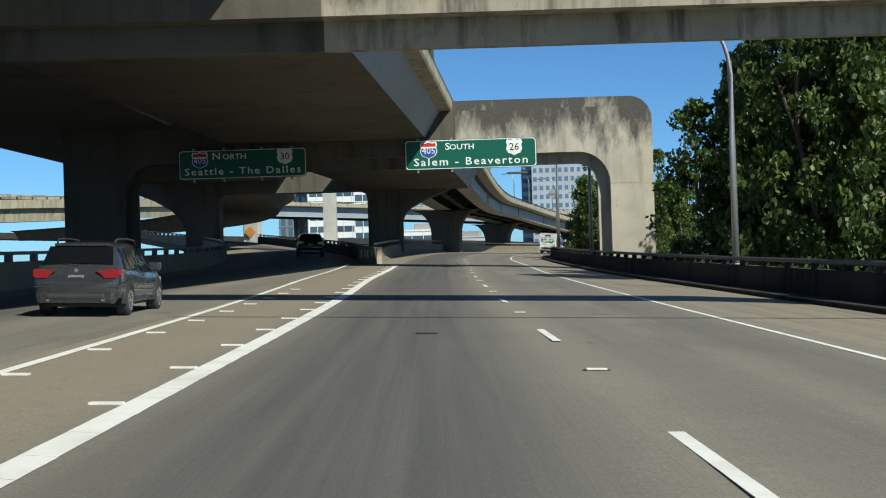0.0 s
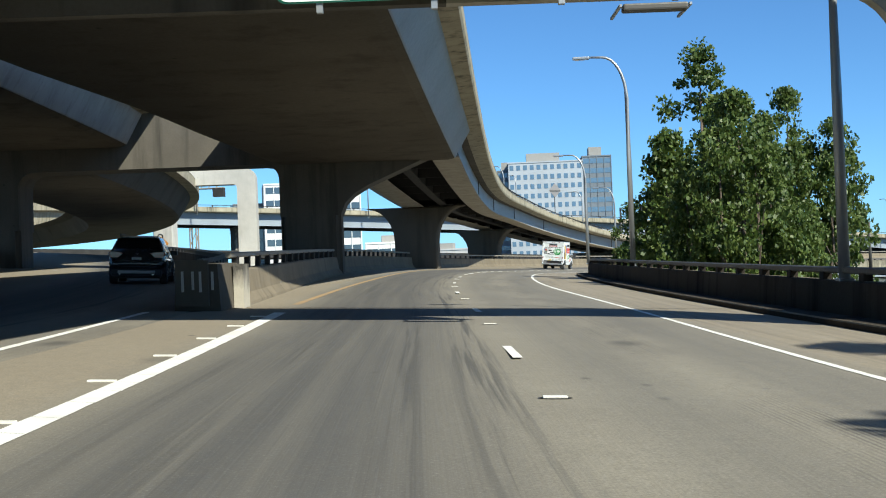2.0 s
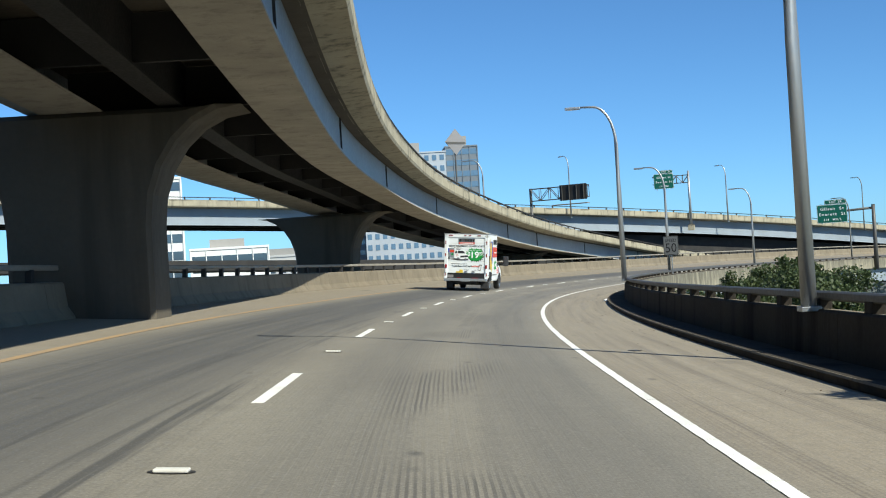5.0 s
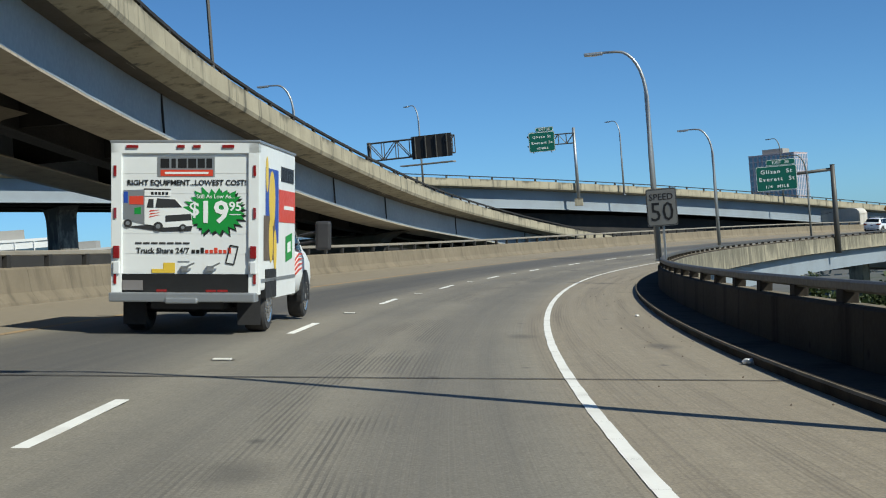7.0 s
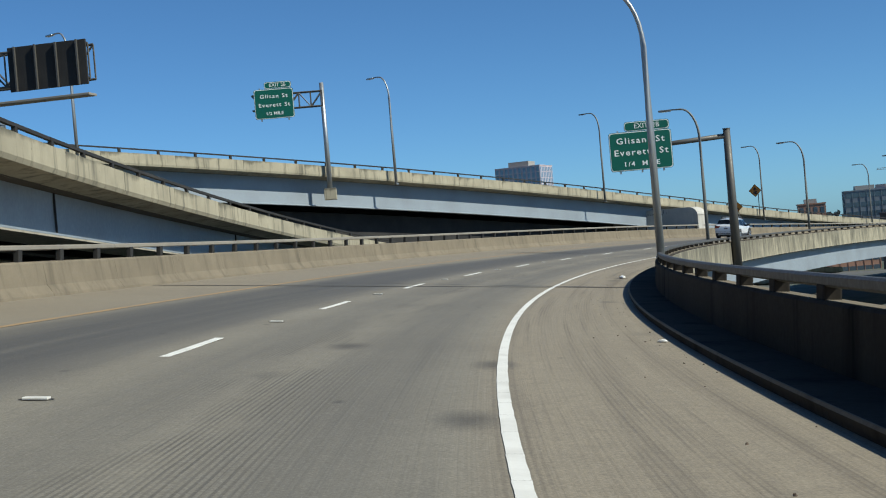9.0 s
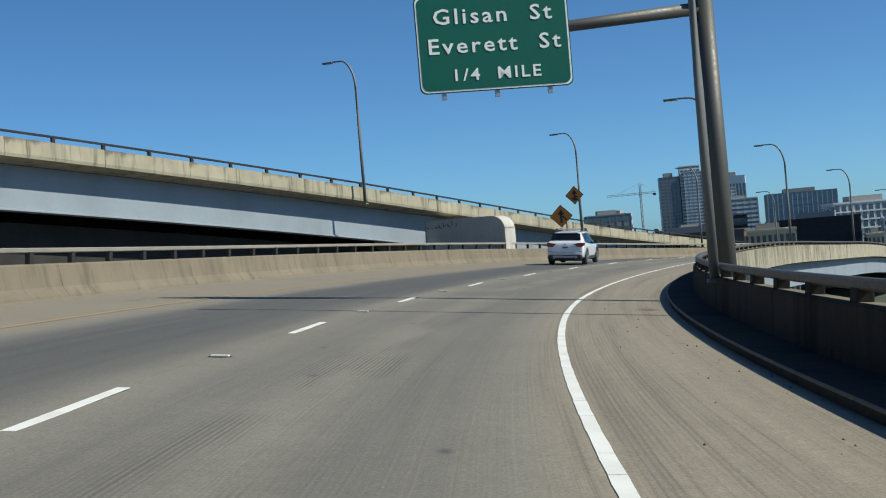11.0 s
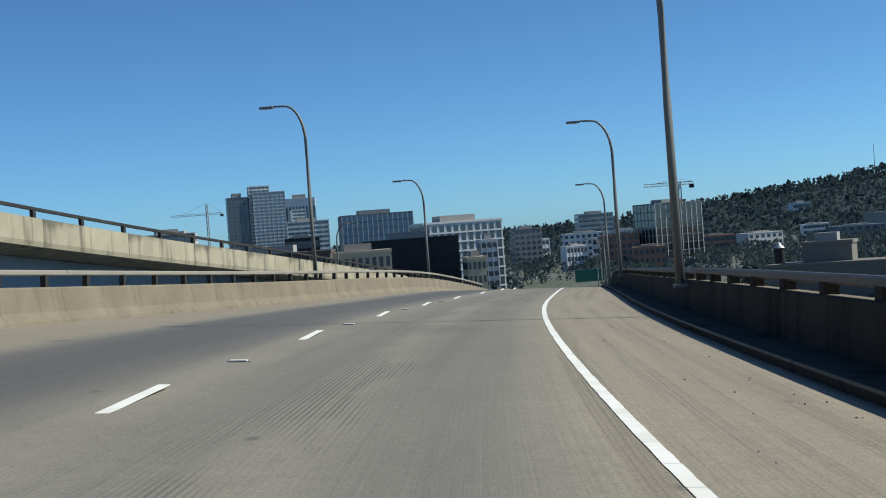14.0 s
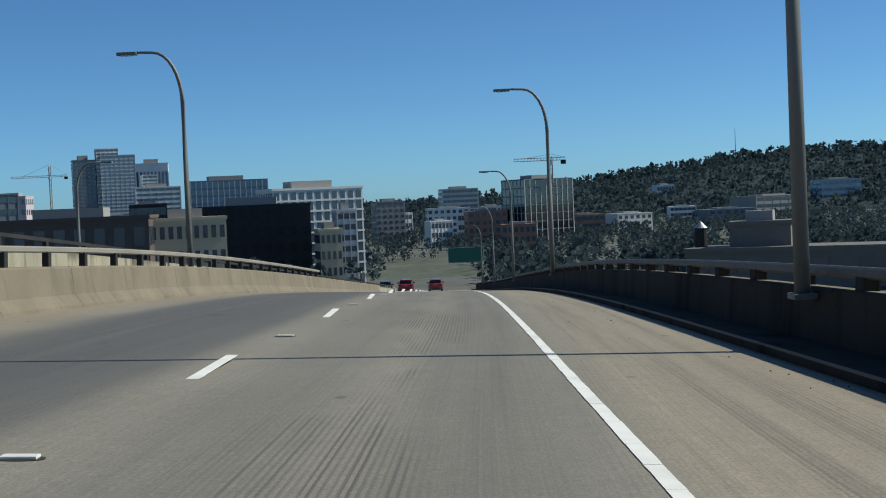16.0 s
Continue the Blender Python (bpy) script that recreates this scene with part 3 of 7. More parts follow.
# expansion joints
for sj, half in ((24.5, 0.05), (80.6, 0.04), (262.8, 0.10), (188.4, 0.03), (219.1, 0.02), (354.7, 0.02)):
    b = ROAD.sweep(lambda s: [(left_edge(sj) + (KERB(sj) - left_edge(sj)) * k / 10, 0.009) for k in range(11)], sj - half, sj + half, 2, closed=False)
    part("expansion_joint", b, M["tar"] if half < 0.5 else M["wall_dark"], road, "dark transverse expansion joint")

# tar patches
for s, u, w in ((20.0, -0.22, 0.20), (41.0, -1.2, 0.12), (96.5, 0.4, 0.12), (146.5, 2.6, 0.13), (398.5, 0.15, 0.14)):
    rnd = random.Random(int(s * 10))
    b = bmesh.new()
    ring = [b.verts.new((w * (0.7 + 0.5 * rnd.random()) * math.cos(a), w * 1.2 * (0.6 + 0.5 * rnd.random()) * math.sin(a), 0.0)) for a in (2 * math.pi * k / 14 for k in range(14))]
    b.faces.new(ring)
    part("tar_patch", b, M["tar"], road, "dark irregular tar patch").matrix_basis = ROAD.stand(s, u, 0.008, True)

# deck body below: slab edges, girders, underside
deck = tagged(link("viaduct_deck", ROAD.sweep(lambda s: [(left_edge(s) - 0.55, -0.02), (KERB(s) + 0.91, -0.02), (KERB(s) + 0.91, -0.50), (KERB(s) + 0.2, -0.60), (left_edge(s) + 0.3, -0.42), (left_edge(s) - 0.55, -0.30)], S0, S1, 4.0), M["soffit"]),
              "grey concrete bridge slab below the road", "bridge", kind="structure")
for side in (1, -1):
    part("girder", ROAD.sweep((lambda s: [(KERB(s) + 0.30, -0.56), (KERB(s) + 0.30, -2.3), (KERB(s) - 0.05, -2.3), (KERB(s) - 0.05, -0.5)]) if side > 0 else
                              (lambda s: [(left_edge(s) + 0.9, -0.42), (left_edge(s) + 0.9, -2.2), (left_edge(s) + 0.55, -2.2), (left_edge(s) + 0.55, -0.42)]), 84 if side < 0 else S0, S1, 4.0), M["girder"], deck, "pale blue-grey painted steel girder")
part("exit_slab", ROAD.sweep(lambda s: [(RAMP_LEFT(s) - 0.5, -0.02), (GORE(s) + 0.05, -0.02), (GORE(s) + 0.05, -0.5), (RAMP_LEFT(s) - 0.5, -0.5)], S0, 165, 5.0), M["soffit"], deck)

# ---- barriers ----
def barrier(name, label, profile, s0, s1, seg, mat, rail_at, rail_h, rail_r, post_h, post_half, step, rail_mat, post_mat):
    """Cast wall segments, a rail tube and its posts, along the road."""
    b = thing(name, None, label, "barrier", kind="structure")
    n = int(round((s1 - s0) / seg))
    for i in range(n):
        a = s0 + (s1 - s0) * i / n
        part("wall_segment", ROAD.sweep(profile, a + 0.006, a + (s1 - s0) / n - 0.006, 2.5), mat, b)
    if rail_h:
        rail = lambda s: [(rail_at(s) + rail_r[0] * x, rail_h + rail_r[1] * z) for x, z in ((-1, -0.6), (-0.6, -1), (0.6, -1), (1, -0.6), (1, 0.6), (0.6, 1), (-0.6, 1), (-1, 0.6))]  # noqa: E731
        a = s0
        while a < s1 - 1:
            e = min(a + 60, s1)
            part("rail", ROAD.sweep(rail, a, e - 0.02, 2.0), rail_mat, b)
            a = e
        me = mesh_of("rail_post", boxed(-post_half[0], post_half[0], -post_half[1], post_half[1], -0.02, rail_h - post_h - rail_r[1] * 0.6, 0.02), post_mat)
        s = s0 + step / 2
        while s < s1:
            shared("rail_post", me, b, ROAD.stand(s, rail_at(s), post_h, True))
            s += step
    return b


def right_profile(s):
    # kerb, raised walkway, wall
    k = KERB(s)
    return [(k - 0.17, -0.02), (k - 0.19, 0.095), (k - 0.17, 0.12), (k + 0.54, 0.12), (k + 0.58, 0.73), (k + 0.61, 0.76), (k + 0.87, 0.76), (k + 0.90, 0.72), (k + 0.93, -0.6), (k + 0.3, -0.6)]


# Inner face painted as shaded; top, kerb edge and outer face as sunlit.
barrier_right = barrier("barrier_right", "concrete bridge barrier coloured near-black for its shaded side, with a dark steel rail on stub posts", right_profile, S0, 600, 9.1, M["wall_dark"], lambda s: KERB(s) + 0.74, 0.955, (0.08, 0.065), 0.76, (0.09, 0.16), 2.4, M["rail"], M["wall_dark"])
part("coping", ROAD.sweep(lambda s: [(KERB(s) + 0.66, 0.75), (KERB(s) + 0.66, 0.766), (KERB(s) + 0.865, 0.766), (KERB(s) + 0.865, 0.75)], S0, 600, 3.0), M["barrier"], barrier_right, "tan top of the wall, coloured pale for the sun on it")
part("kerb_edge", ROAD.sweep(lambda s: [(KERB(s) - 0.196, 0.100), (KERB(s) - 0.178, 0.126), (KERB(s) - 0.160, 0.126), (KERB(s) - 0.160, 0.10)], S0, 600, 2.0), M["barrier"], barrier_right, "kerb edge, coloured pale for the sun that reaches it")
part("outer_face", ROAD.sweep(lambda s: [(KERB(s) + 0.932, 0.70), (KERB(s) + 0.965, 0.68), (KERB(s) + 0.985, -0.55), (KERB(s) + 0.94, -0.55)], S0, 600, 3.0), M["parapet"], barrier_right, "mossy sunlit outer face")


def left_profile(s):
    k = LEFT_WALL(s)
    return [(k + 0.02, -0.02), (k, 0.07), (k - 0.15, 0.28), (k - 0.22, 0.82), (k - 0.26, 0.86), (k - 0.52, 0.86), (k - 0.56, 0.82), (k - 0.60, -0.5), (k - 0.3, -0.5)]


barrier_left = barrier("barrier_left", "tan sunlit concrete safety barrier with a steel rail on posts", left_profile, 81, 472.4, 4.6, M["barrier"], lambda s: LEFT_WALL(s) - 0.40, 1.20, (0.07, 0.065), 0.86, (0.07, 0.11), 2.4, M["rail_tan"], M["steel_dark"])
barrier_low = barrier("barrier_low", "weathered plain concrete barrier running down beyond the crest", left_profile, 472.4, 600, 6.0, M["barrier"], lambda s: 0, 0, (0, 0), 0, (0, 0), 2.4, None, None)
# the gore nose, and the exit lane's own barriers
nose = thing("gore_nose", None, "stained concrete nose block with a pale upright end panel where the lanes part", "barrier", kind="structure")
part("block", ROAD.sweep(lambda s: [(-5.95, 0.0), (-4.95, 0.0), (-5.0, 1.02), (-5.9, 1.02)], 78.6, 81.0, 1.2), M["soffit"], nose)
part("end_panel", ROAD.sweep(lambda s: [(-4.95, 0.0), (-4.72, 0.0), (-4.72, 1.0), (-4.95, 1.0)], 80.2, 81.0, 0.8), M["cap"], nose, "pale end panel")
part("striped_board", ROAD.sweep(lambda s: [(-5.85, 0.12), (-5.15, 0.12), (-5.15, 1.1), (-5.85, 1.1)], 78.3, 78.4, 0.1), M["soffit"], nose, "grimy striped object marker")
for k, (x, w_) in enumerate(((-5.72, 0.05), (-5.50, 0.05), (-5.34, 0.05), (-5.08, 0.05))):
    part("chalk_mark", ROAD.sweep(lambda s: [(x, 0.42 + 0.05 * (k % 2)), (x + w_, 0.42 + 0.05 * (k % 2)), (x + w_, 0.86), (x, 0.86)], 78.27, 78.297, 0.1), M["pale_concrete"], nose, "faded pale marks")
exit_barrier = thing("exit_barrier", None, "low concrete barriers of the exit lane with open rail", "barrier", kind="structure")
for side in (1, -1):
    # The gore-side wall takes the shade-dark colour, the outer one the sunlit tan.
    f, a0, a1 = (GORE, 81, 160) if side > 0 else (RAMP_LEFT, S0, 160)
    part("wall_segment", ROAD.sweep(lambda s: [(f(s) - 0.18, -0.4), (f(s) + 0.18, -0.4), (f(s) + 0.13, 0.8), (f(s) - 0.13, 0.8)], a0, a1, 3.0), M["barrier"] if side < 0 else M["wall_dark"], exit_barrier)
    part("rail", ROAD.sweep(lambda s: [(f(s) - 0.07, 1.0), (f(s) + 0.07, 1.0), (f(s) + 0.07, 1.1), (f(s) - 0.07, 1.1)], a0, a1, 3.0), M["rail"], exit_barrier)
    me = mesh_of("rail_post", boxed(-0.09, 0.09, -0.12, 0.12, 0, 0.22), M["rail"])
    s = a0 + 1.0
    while s < a1:
        shared("rail_post", me, exit_barrier, ROAD.stand(s, f(s), 0.79, True))
        s += 2.4

# ---- ground ----
def ground_height(x, y):
    d = math.hypot(x - 120, y - 280)
    h = -9.5 - 18 * min(1, max(0, (d - 150) / 300))
    if y < 200 and x < 60:
        h = max(h, -7.8 - 2 * min(1, max(0, (d - 300) / 200)))
    return h


bm = bmesh.new()
rings = [0, 20, 45, 80, 120, 170, 230, 300, 380, 470, 600, 800, 1100, 1600, 2300, 3300, 4600]
grid = [[bm.verts.new((120 + r * math.cos(2 * math.pi * k / 48), 280 + r * math.sin(2 * math.pi * k / 48), 0)) for k in range(48)] for r in rings[1:]]
centre = bm.verts.new((120, 280, 0))
for k in range(48):
    bm.faces.new((centre, grid[0][k], grid[0][(k + 1) % 48]))
for a, b in zip(grid, grid[1:]):
    for k in range(48):
        bm.faces.new((a[k], b[k], b[(k + 1) % 48], a[(k + 1) % 48]))
for v in bm.verts:
    v.co.z = ground_height(v.co.x, v.co.y)
ground = tagged(link("ground", bm, M["ground"], smooth=True), "grey and green city ground far below the viaduct", "ground", kind="structure")


# ---- the upper ramp that curves down beside the road ----
# The stretch behind the start is unseen, added to shut out sky light.
RAMP = Line([
    (-160, -13.7, -160, 10.2, 0), (-80, -8.7, -80, 10.1, 0), (-40, -6.2, -40, 10.0, 0), (0, -3.7, 0, 9.95, 0), (40, -1.3, 40, 9.85, 0), (71, 0.65, 71, 9.75, 0), (100, 2.6, 100, 9.55, 0), (118, 3.9, 118, 9.4, 0), (150, 6.5, 149.5, 8.9, 0),
    (172, 9.0, 171.5, 8.62, 0), (192, 12.2, 191, 8.6, 0), (214, 17.4, 211.5, 7.85, 0), (238, 26.8, 233.5, 6.18, 0), (270, 40.2, 262, 4.75, 0), (300, 56.5, 287, 2.8, 0), (335, 80.0, 313, 0.3, 0), (375, 113.0, 335.5, -2.6, 0), (430, 162, 360, -6.5, 0),
])
# u = 0 is the outer face of the parapet, h = 0 its top
ramp = thing("curved_ramp", None, "elevated ramp with a stained concrete parapet over pale blue-grey girders", "bridge", kind="structure")
SEAM = 118.0


def parapet_rows(s):
    return [(0, 0), (0, -0.56), (-0.06, -0.68), (-1.0, -0.76), (-1.0, -0.6), (-0.32, -0.6), (-0.24, 0)]


def parapets(line, owner, s0, s1, seg, rows, mat, mirror=None):
    n = int(round((s1 - s0) / seg))
    for i in range(n):
        a = s0 + (s1 - s0) * i / n
        part("parapet_panel", line.sweep(rows, a + 0.012, a + (s1 - s0) / n - 0.012, 3.0), mat, owner)


def wide(s):
    """The left edge of the broad deck, which narrows before the seam."""
    return -14.1 + 1.0 * min(1, max(0, (s - 84) / 12)) + 0.6 * min(1, max(0, (s - 100) / 17))


parapets(RAMP, ramp, -150, 420, 5.8, parapet_rows, M["parapet"])
parapets(RAMP, ramp, -150, 117, 20.0, lambda s: [(wide(s), 0), (wide(s), -0.68), (wide(s) + 1.0, -0.72), (wide(s) + 1.0, -0.6), (wide(s) + 0.3, -0.6), (wide(s) + 0.24, 0)], M["parapet"])
parapets(RAMP, ramp, 117, 420, 20.0, lambda s: [(-8.9, 0), (-8.9, -0.68), (-7.9, -0.76), (-7.9, -0.6), (-8.6, -0.6), (-8.66, 0)], M["parapet"])
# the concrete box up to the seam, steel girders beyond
# Box body is coloured dark for shade, the lit web face kept pale.
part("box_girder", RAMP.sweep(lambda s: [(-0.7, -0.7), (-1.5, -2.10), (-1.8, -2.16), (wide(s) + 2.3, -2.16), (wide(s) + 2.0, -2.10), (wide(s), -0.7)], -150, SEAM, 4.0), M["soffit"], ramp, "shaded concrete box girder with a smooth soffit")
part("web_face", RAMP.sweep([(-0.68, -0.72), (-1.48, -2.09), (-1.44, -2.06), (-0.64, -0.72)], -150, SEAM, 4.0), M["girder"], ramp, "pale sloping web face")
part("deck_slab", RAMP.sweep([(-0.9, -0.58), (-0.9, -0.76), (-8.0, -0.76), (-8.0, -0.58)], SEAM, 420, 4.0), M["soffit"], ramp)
# Middle girder and cross frames are near-black, their shade put into the colour.
for u in (-1.35, -4.4, -7.6):
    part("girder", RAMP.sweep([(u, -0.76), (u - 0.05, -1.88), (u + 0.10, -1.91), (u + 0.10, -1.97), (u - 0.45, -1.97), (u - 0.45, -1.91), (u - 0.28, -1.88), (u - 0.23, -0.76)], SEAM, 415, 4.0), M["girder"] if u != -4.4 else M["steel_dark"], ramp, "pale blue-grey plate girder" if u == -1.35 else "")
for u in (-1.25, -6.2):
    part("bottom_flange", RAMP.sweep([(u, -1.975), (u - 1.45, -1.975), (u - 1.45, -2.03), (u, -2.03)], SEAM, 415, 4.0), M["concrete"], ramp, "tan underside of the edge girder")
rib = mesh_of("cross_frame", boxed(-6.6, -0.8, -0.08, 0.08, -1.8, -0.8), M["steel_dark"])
stiff = mesh_of("web_stiffener", boxed(-0.03, 0.03, -0.02, 0.02, -1.12, -0.0), M["steel_dark"])
s = SEAM + 2
while s < 400:
    shared("cross_frame", rib, ramp, RAMP.stand(s, -0.75, 0))
    s += 6.5
for s in (SEAM + 0.3, 150, 171, 192.5, 213.5, 234.5, 245, 266, 287, 308, 330):
    shared("web_stiffener", stiff, ramp, RAMP.stand(s, -1.325, -0.76))


def top_rail(line, owner, s0, s1, step, u, mat, height=0.3):
    a = s0
    while a < s1 - 1:
        e = min(a + 60, s1)
        part("rail", line.sweep([(u - 0.05, height - 0.05), (u + 0.05, height - 0.05), (u + 0.05, height + 0.04), (u - 0.05, height + 0.04)], a, e - 0.02, 3.0), mat, owner)
        a = e
    me = mesh_of("rail_post", boxed(-0.05, 0.05, -0.09, 0.09, -0.02, height - 0.04), mat)
    s = s0 + step / 2
    while s < s1:
        shared("rail_post", me, owner, line.stand(s, u, 0))
        s += step


top_rail(RAMP, ramp, -38, 415, 2.9, -0.13, M["steel_dark"], 0.22)

# ---- the long viaduct beyond, descending to the road's far end ----
FAR = Line([(-320, -226.6, 179.8, 21.5, 0), (-220, -135.8, 221.4, 17.6, 0), (-130, -54.0, 258.7, 14.2, 0), (-60, 9.6, 287.8, 11.5, 0), (-20, 46.0, 304.4, 9.55, 0), (0, 64.2, 312.7, 8.4, 0), (28, 89.7, 324.4, 6.4, 0), (40, 100.6, 329.3, 5.4, 0), (60, 118.8, 337.6, 3.6, 0), (82, 138.7, 346.9, 1.75, 0), (104, 158.7, 356.0, 0.15, 0), (130, 182.2, 367.4, -1.7, 0), (180, 227, 390, -5.4, 0), (260, 298, 427, -11.2, 0)])
far = thing("far_viaduct", None, "long viaduct with a mossy concrete parapet above a pale blue-grey girder", "bridge", kind="structure")


def far_rows(s):
    return [(0, 0), (0, -0.66), (-0.04, -0.80), (-1.25, -0.92), (-1.25, -0.65), (-0.36, -0.65), (-0.26, 0)]


parapets(FAR, far, -320, 255, 5.9, far_rows, M["parapet"])
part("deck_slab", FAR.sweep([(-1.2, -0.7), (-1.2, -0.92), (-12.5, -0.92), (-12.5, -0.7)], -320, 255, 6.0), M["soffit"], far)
# Only the outer girder keeps its paint; inner ones are coloured as shade.
for u in (-1.3, -5, -8.6, -12.2):
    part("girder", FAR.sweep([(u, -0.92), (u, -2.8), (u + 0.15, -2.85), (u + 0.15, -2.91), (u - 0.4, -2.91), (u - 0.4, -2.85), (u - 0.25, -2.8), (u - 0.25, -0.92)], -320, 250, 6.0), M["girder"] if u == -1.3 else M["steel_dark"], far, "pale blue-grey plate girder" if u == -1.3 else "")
parapets(FAR, far, -320, 255, 30.0, lambda s: [(-12.9, 0), (-12.9, -1.0), (-12.3, -1.0), (-12.6, 0)], M["parapet"])
top_rail(FAR, far, -120, 250, 3.1, -0.13, M["steel_dark"], 0.28)
# lower deck of the same viaduct behind, its shade put into the dark colour
part("lower_deck_shade", FAR.sweep([(-2.5, -7.0), (-2.5, -8.2), (-12, -8.2), (-12, -7.0)], -320, -20, 8.0), M["steel_dark"], far, "lower deck coloured dark as the shade below the viaduct")


# Dark body added in place of the deep shade below the girder.
part("lower_deck_shade", FAR.sweep([(-3.0, -3.2), (-3.0, -7.5), (-12, -7.5), (-12, -3.2)], -20, 46, 6.0), M["steel_dark"], far, "lower deck coloured dark as the shade below the viaduct")


# ---- concrete bents ----
def portal(name, m, label, x_left, x_right, z_base, z_low, z_top, col_w, depth, mat, leg_mat=None, fillet=1.1, group="concrete bents", left_w=None, left_mat=None, seam=None):
    """A cap beam (split at the seam, inner half coloured dark for shade) with rounded shoulders and filleted haunches,
    cast on two legs.
    """
    r, z, lw = 1.25, z_low - fillet - 0.05, left_w or col_w
    p = [(x_right, z)] + arc(x_right - r, z_top - r, r, 0, 90) + arc(x_left + r, z_top - r, r, 90, 180) + [(x_left, z), (x_left + lw, z)]
    p += arc(x_left + lw + fillet, z_low - fillet, fillet, 180, 90) + arc(x_right - col_w - fillet, z_low - fillet, fillet, 90, 0) + [(x_right - col_w, z)]
    soft_ = min(0.6, depth * 0.42)
    b = outline(bmesh.new(), p, depth)
    es = [e for e in b.edges if abs(e.verts[0].co.y - e.verts[1].co.y) < 1e-6 and max(v.co.z for v in e.verts) > z + 0.01]
    bmesh.ops.bevel(b, geom=es, offset=soft_, segments=4, affect="EDGES")
    ob = thing(name, m, label, "pier", group)
    if seam is not None:
        inner = b.copy()
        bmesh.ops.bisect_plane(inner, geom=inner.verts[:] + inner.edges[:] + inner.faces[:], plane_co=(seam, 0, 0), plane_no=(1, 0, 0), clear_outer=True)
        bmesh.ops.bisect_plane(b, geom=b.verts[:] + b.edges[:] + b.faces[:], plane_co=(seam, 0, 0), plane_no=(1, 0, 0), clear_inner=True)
        part("cap_beam", inner, left_mat, ob, "inner half of the cap beam, coloured dark for shade")
    part("cap_beam", b, mat, ob)
    for a, c, lm in ((x_left, x_left + lw, left_mat or leg_mat), (x_right - col_w, x_right, leg_mat)):
        b = outline(bmesh.new(), [(a, z_base), (c, z_base), (c, z + 0.01), (a, z + 0.01)], depth)
        es = [e for e in b.edges if abs(e.verts[0].co.z - e.verts[1].co.z) > 1]
        bmesh.ops.bevel(b, geom=es, offset=soft_, segments=4, affect="EDGES")
        part("leg", b, lm or mat, ob)
    return ob


# Inner half and left leg get the dark bent colour for the ramp's shade.
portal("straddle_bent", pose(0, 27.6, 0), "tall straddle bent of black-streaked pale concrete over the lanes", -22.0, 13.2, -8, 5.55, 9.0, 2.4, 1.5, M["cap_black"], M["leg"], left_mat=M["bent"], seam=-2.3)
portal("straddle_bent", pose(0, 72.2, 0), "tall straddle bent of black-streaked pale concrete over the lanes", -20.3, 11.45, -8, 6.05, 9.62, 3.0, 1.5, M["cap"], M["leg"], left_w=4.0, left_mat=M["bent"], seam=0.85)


def hammer_bent(name, m, label, z_low, depth, mat):
    """Two legs and a deep cap that tapers out to both sides in curved haunches."""
    ob = thing(name, m, label, "pier", "concrete bents")
    xl, xa, xb, xr = -22.6, -19.6, -6.5, -3.45
    p = [(xr, 4.6), (xr + 0.25, 5.2), (xr + 0.7, 5.65), (xr + 1.5, 6.1), (1.1, z_low + 0.1), (1.8, z_low + 0.35), (1.8, 8.75), (-9.7, 8.75), (-9.9, 10.9), (-15.0, 10.9), (-15.2, 10.0), (-29.5, 10.0), (-29.5, 8.7)]
    p += [(-25.2, 6.9), (-23.7, 6.0), (-22.95, 5.2), (xl, 4.4), (xa, 4.4)] + arc(xa + 0.8, z_low - 0.8, 0.8, 180, 90, 6) + arc(xb - 0.8, z_low - 0.8, 0.8, 90, 0, 6) + [(xb, 4.6)]
    part("cap_beam", outline(bmesh.new(), p[::-1], depth), mat, ob)
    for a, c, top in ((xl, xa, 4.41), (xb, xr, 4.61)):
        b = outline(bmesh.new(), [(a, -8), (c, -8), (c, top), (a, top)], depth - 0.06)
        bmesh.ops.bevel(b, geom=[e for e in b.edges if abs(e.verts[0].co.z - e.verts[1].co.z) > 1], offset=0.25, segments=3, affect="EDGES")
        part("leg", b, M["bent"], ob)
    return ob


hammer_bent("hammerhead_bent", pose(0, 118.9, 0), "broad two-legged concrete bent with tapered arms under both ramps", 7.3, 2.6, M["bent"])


def column(name, x, y, z0, z1, w, d, turn, mat, label, flare=0.0, group="viaduct columns"):
    """A chamfered column that flares into its head."""
    ob = thing(name, pose(x, y, 0, 0, 0, turn), label, "pier", group)
    pts = [(-w / 2, z0), (w / 2, z0)]
    if flare:
        pts += [(w / 2 + flare * (1 - math.cos(k / 6 * math.pi / 2)), z1 - flare * 1.2 + flare * 1.2 * math.sin(k / 6 * math.pi / 2)) for k in range(7)]
        pts += [(-x_, z_) for x_, z_ in pts[:1:-1]]
    else:
        pts += [(w / 2, z1), (-w / 2, z1)]
    b = outline(bmesh.new(), pts, d)
    es = [e for e in b.edges if abs(e.verts[0].co.y - e.verts[1].co.y) < 1e-6]
    bmesh.ops.bevel(b, geom=es, offset=0.12, segments=1, affect="EDGES")
    part("shaft", b, mat, ob)
    return ob


# These columns share the soffit tone, which holds the shade under the ramp.
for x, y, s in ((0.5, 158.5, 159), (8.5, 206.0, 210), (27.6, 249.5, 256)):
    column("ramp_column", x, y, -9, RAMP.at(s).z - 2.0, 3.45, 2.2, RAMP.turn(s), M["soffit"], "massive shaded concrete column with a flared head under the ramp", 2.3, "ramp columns")
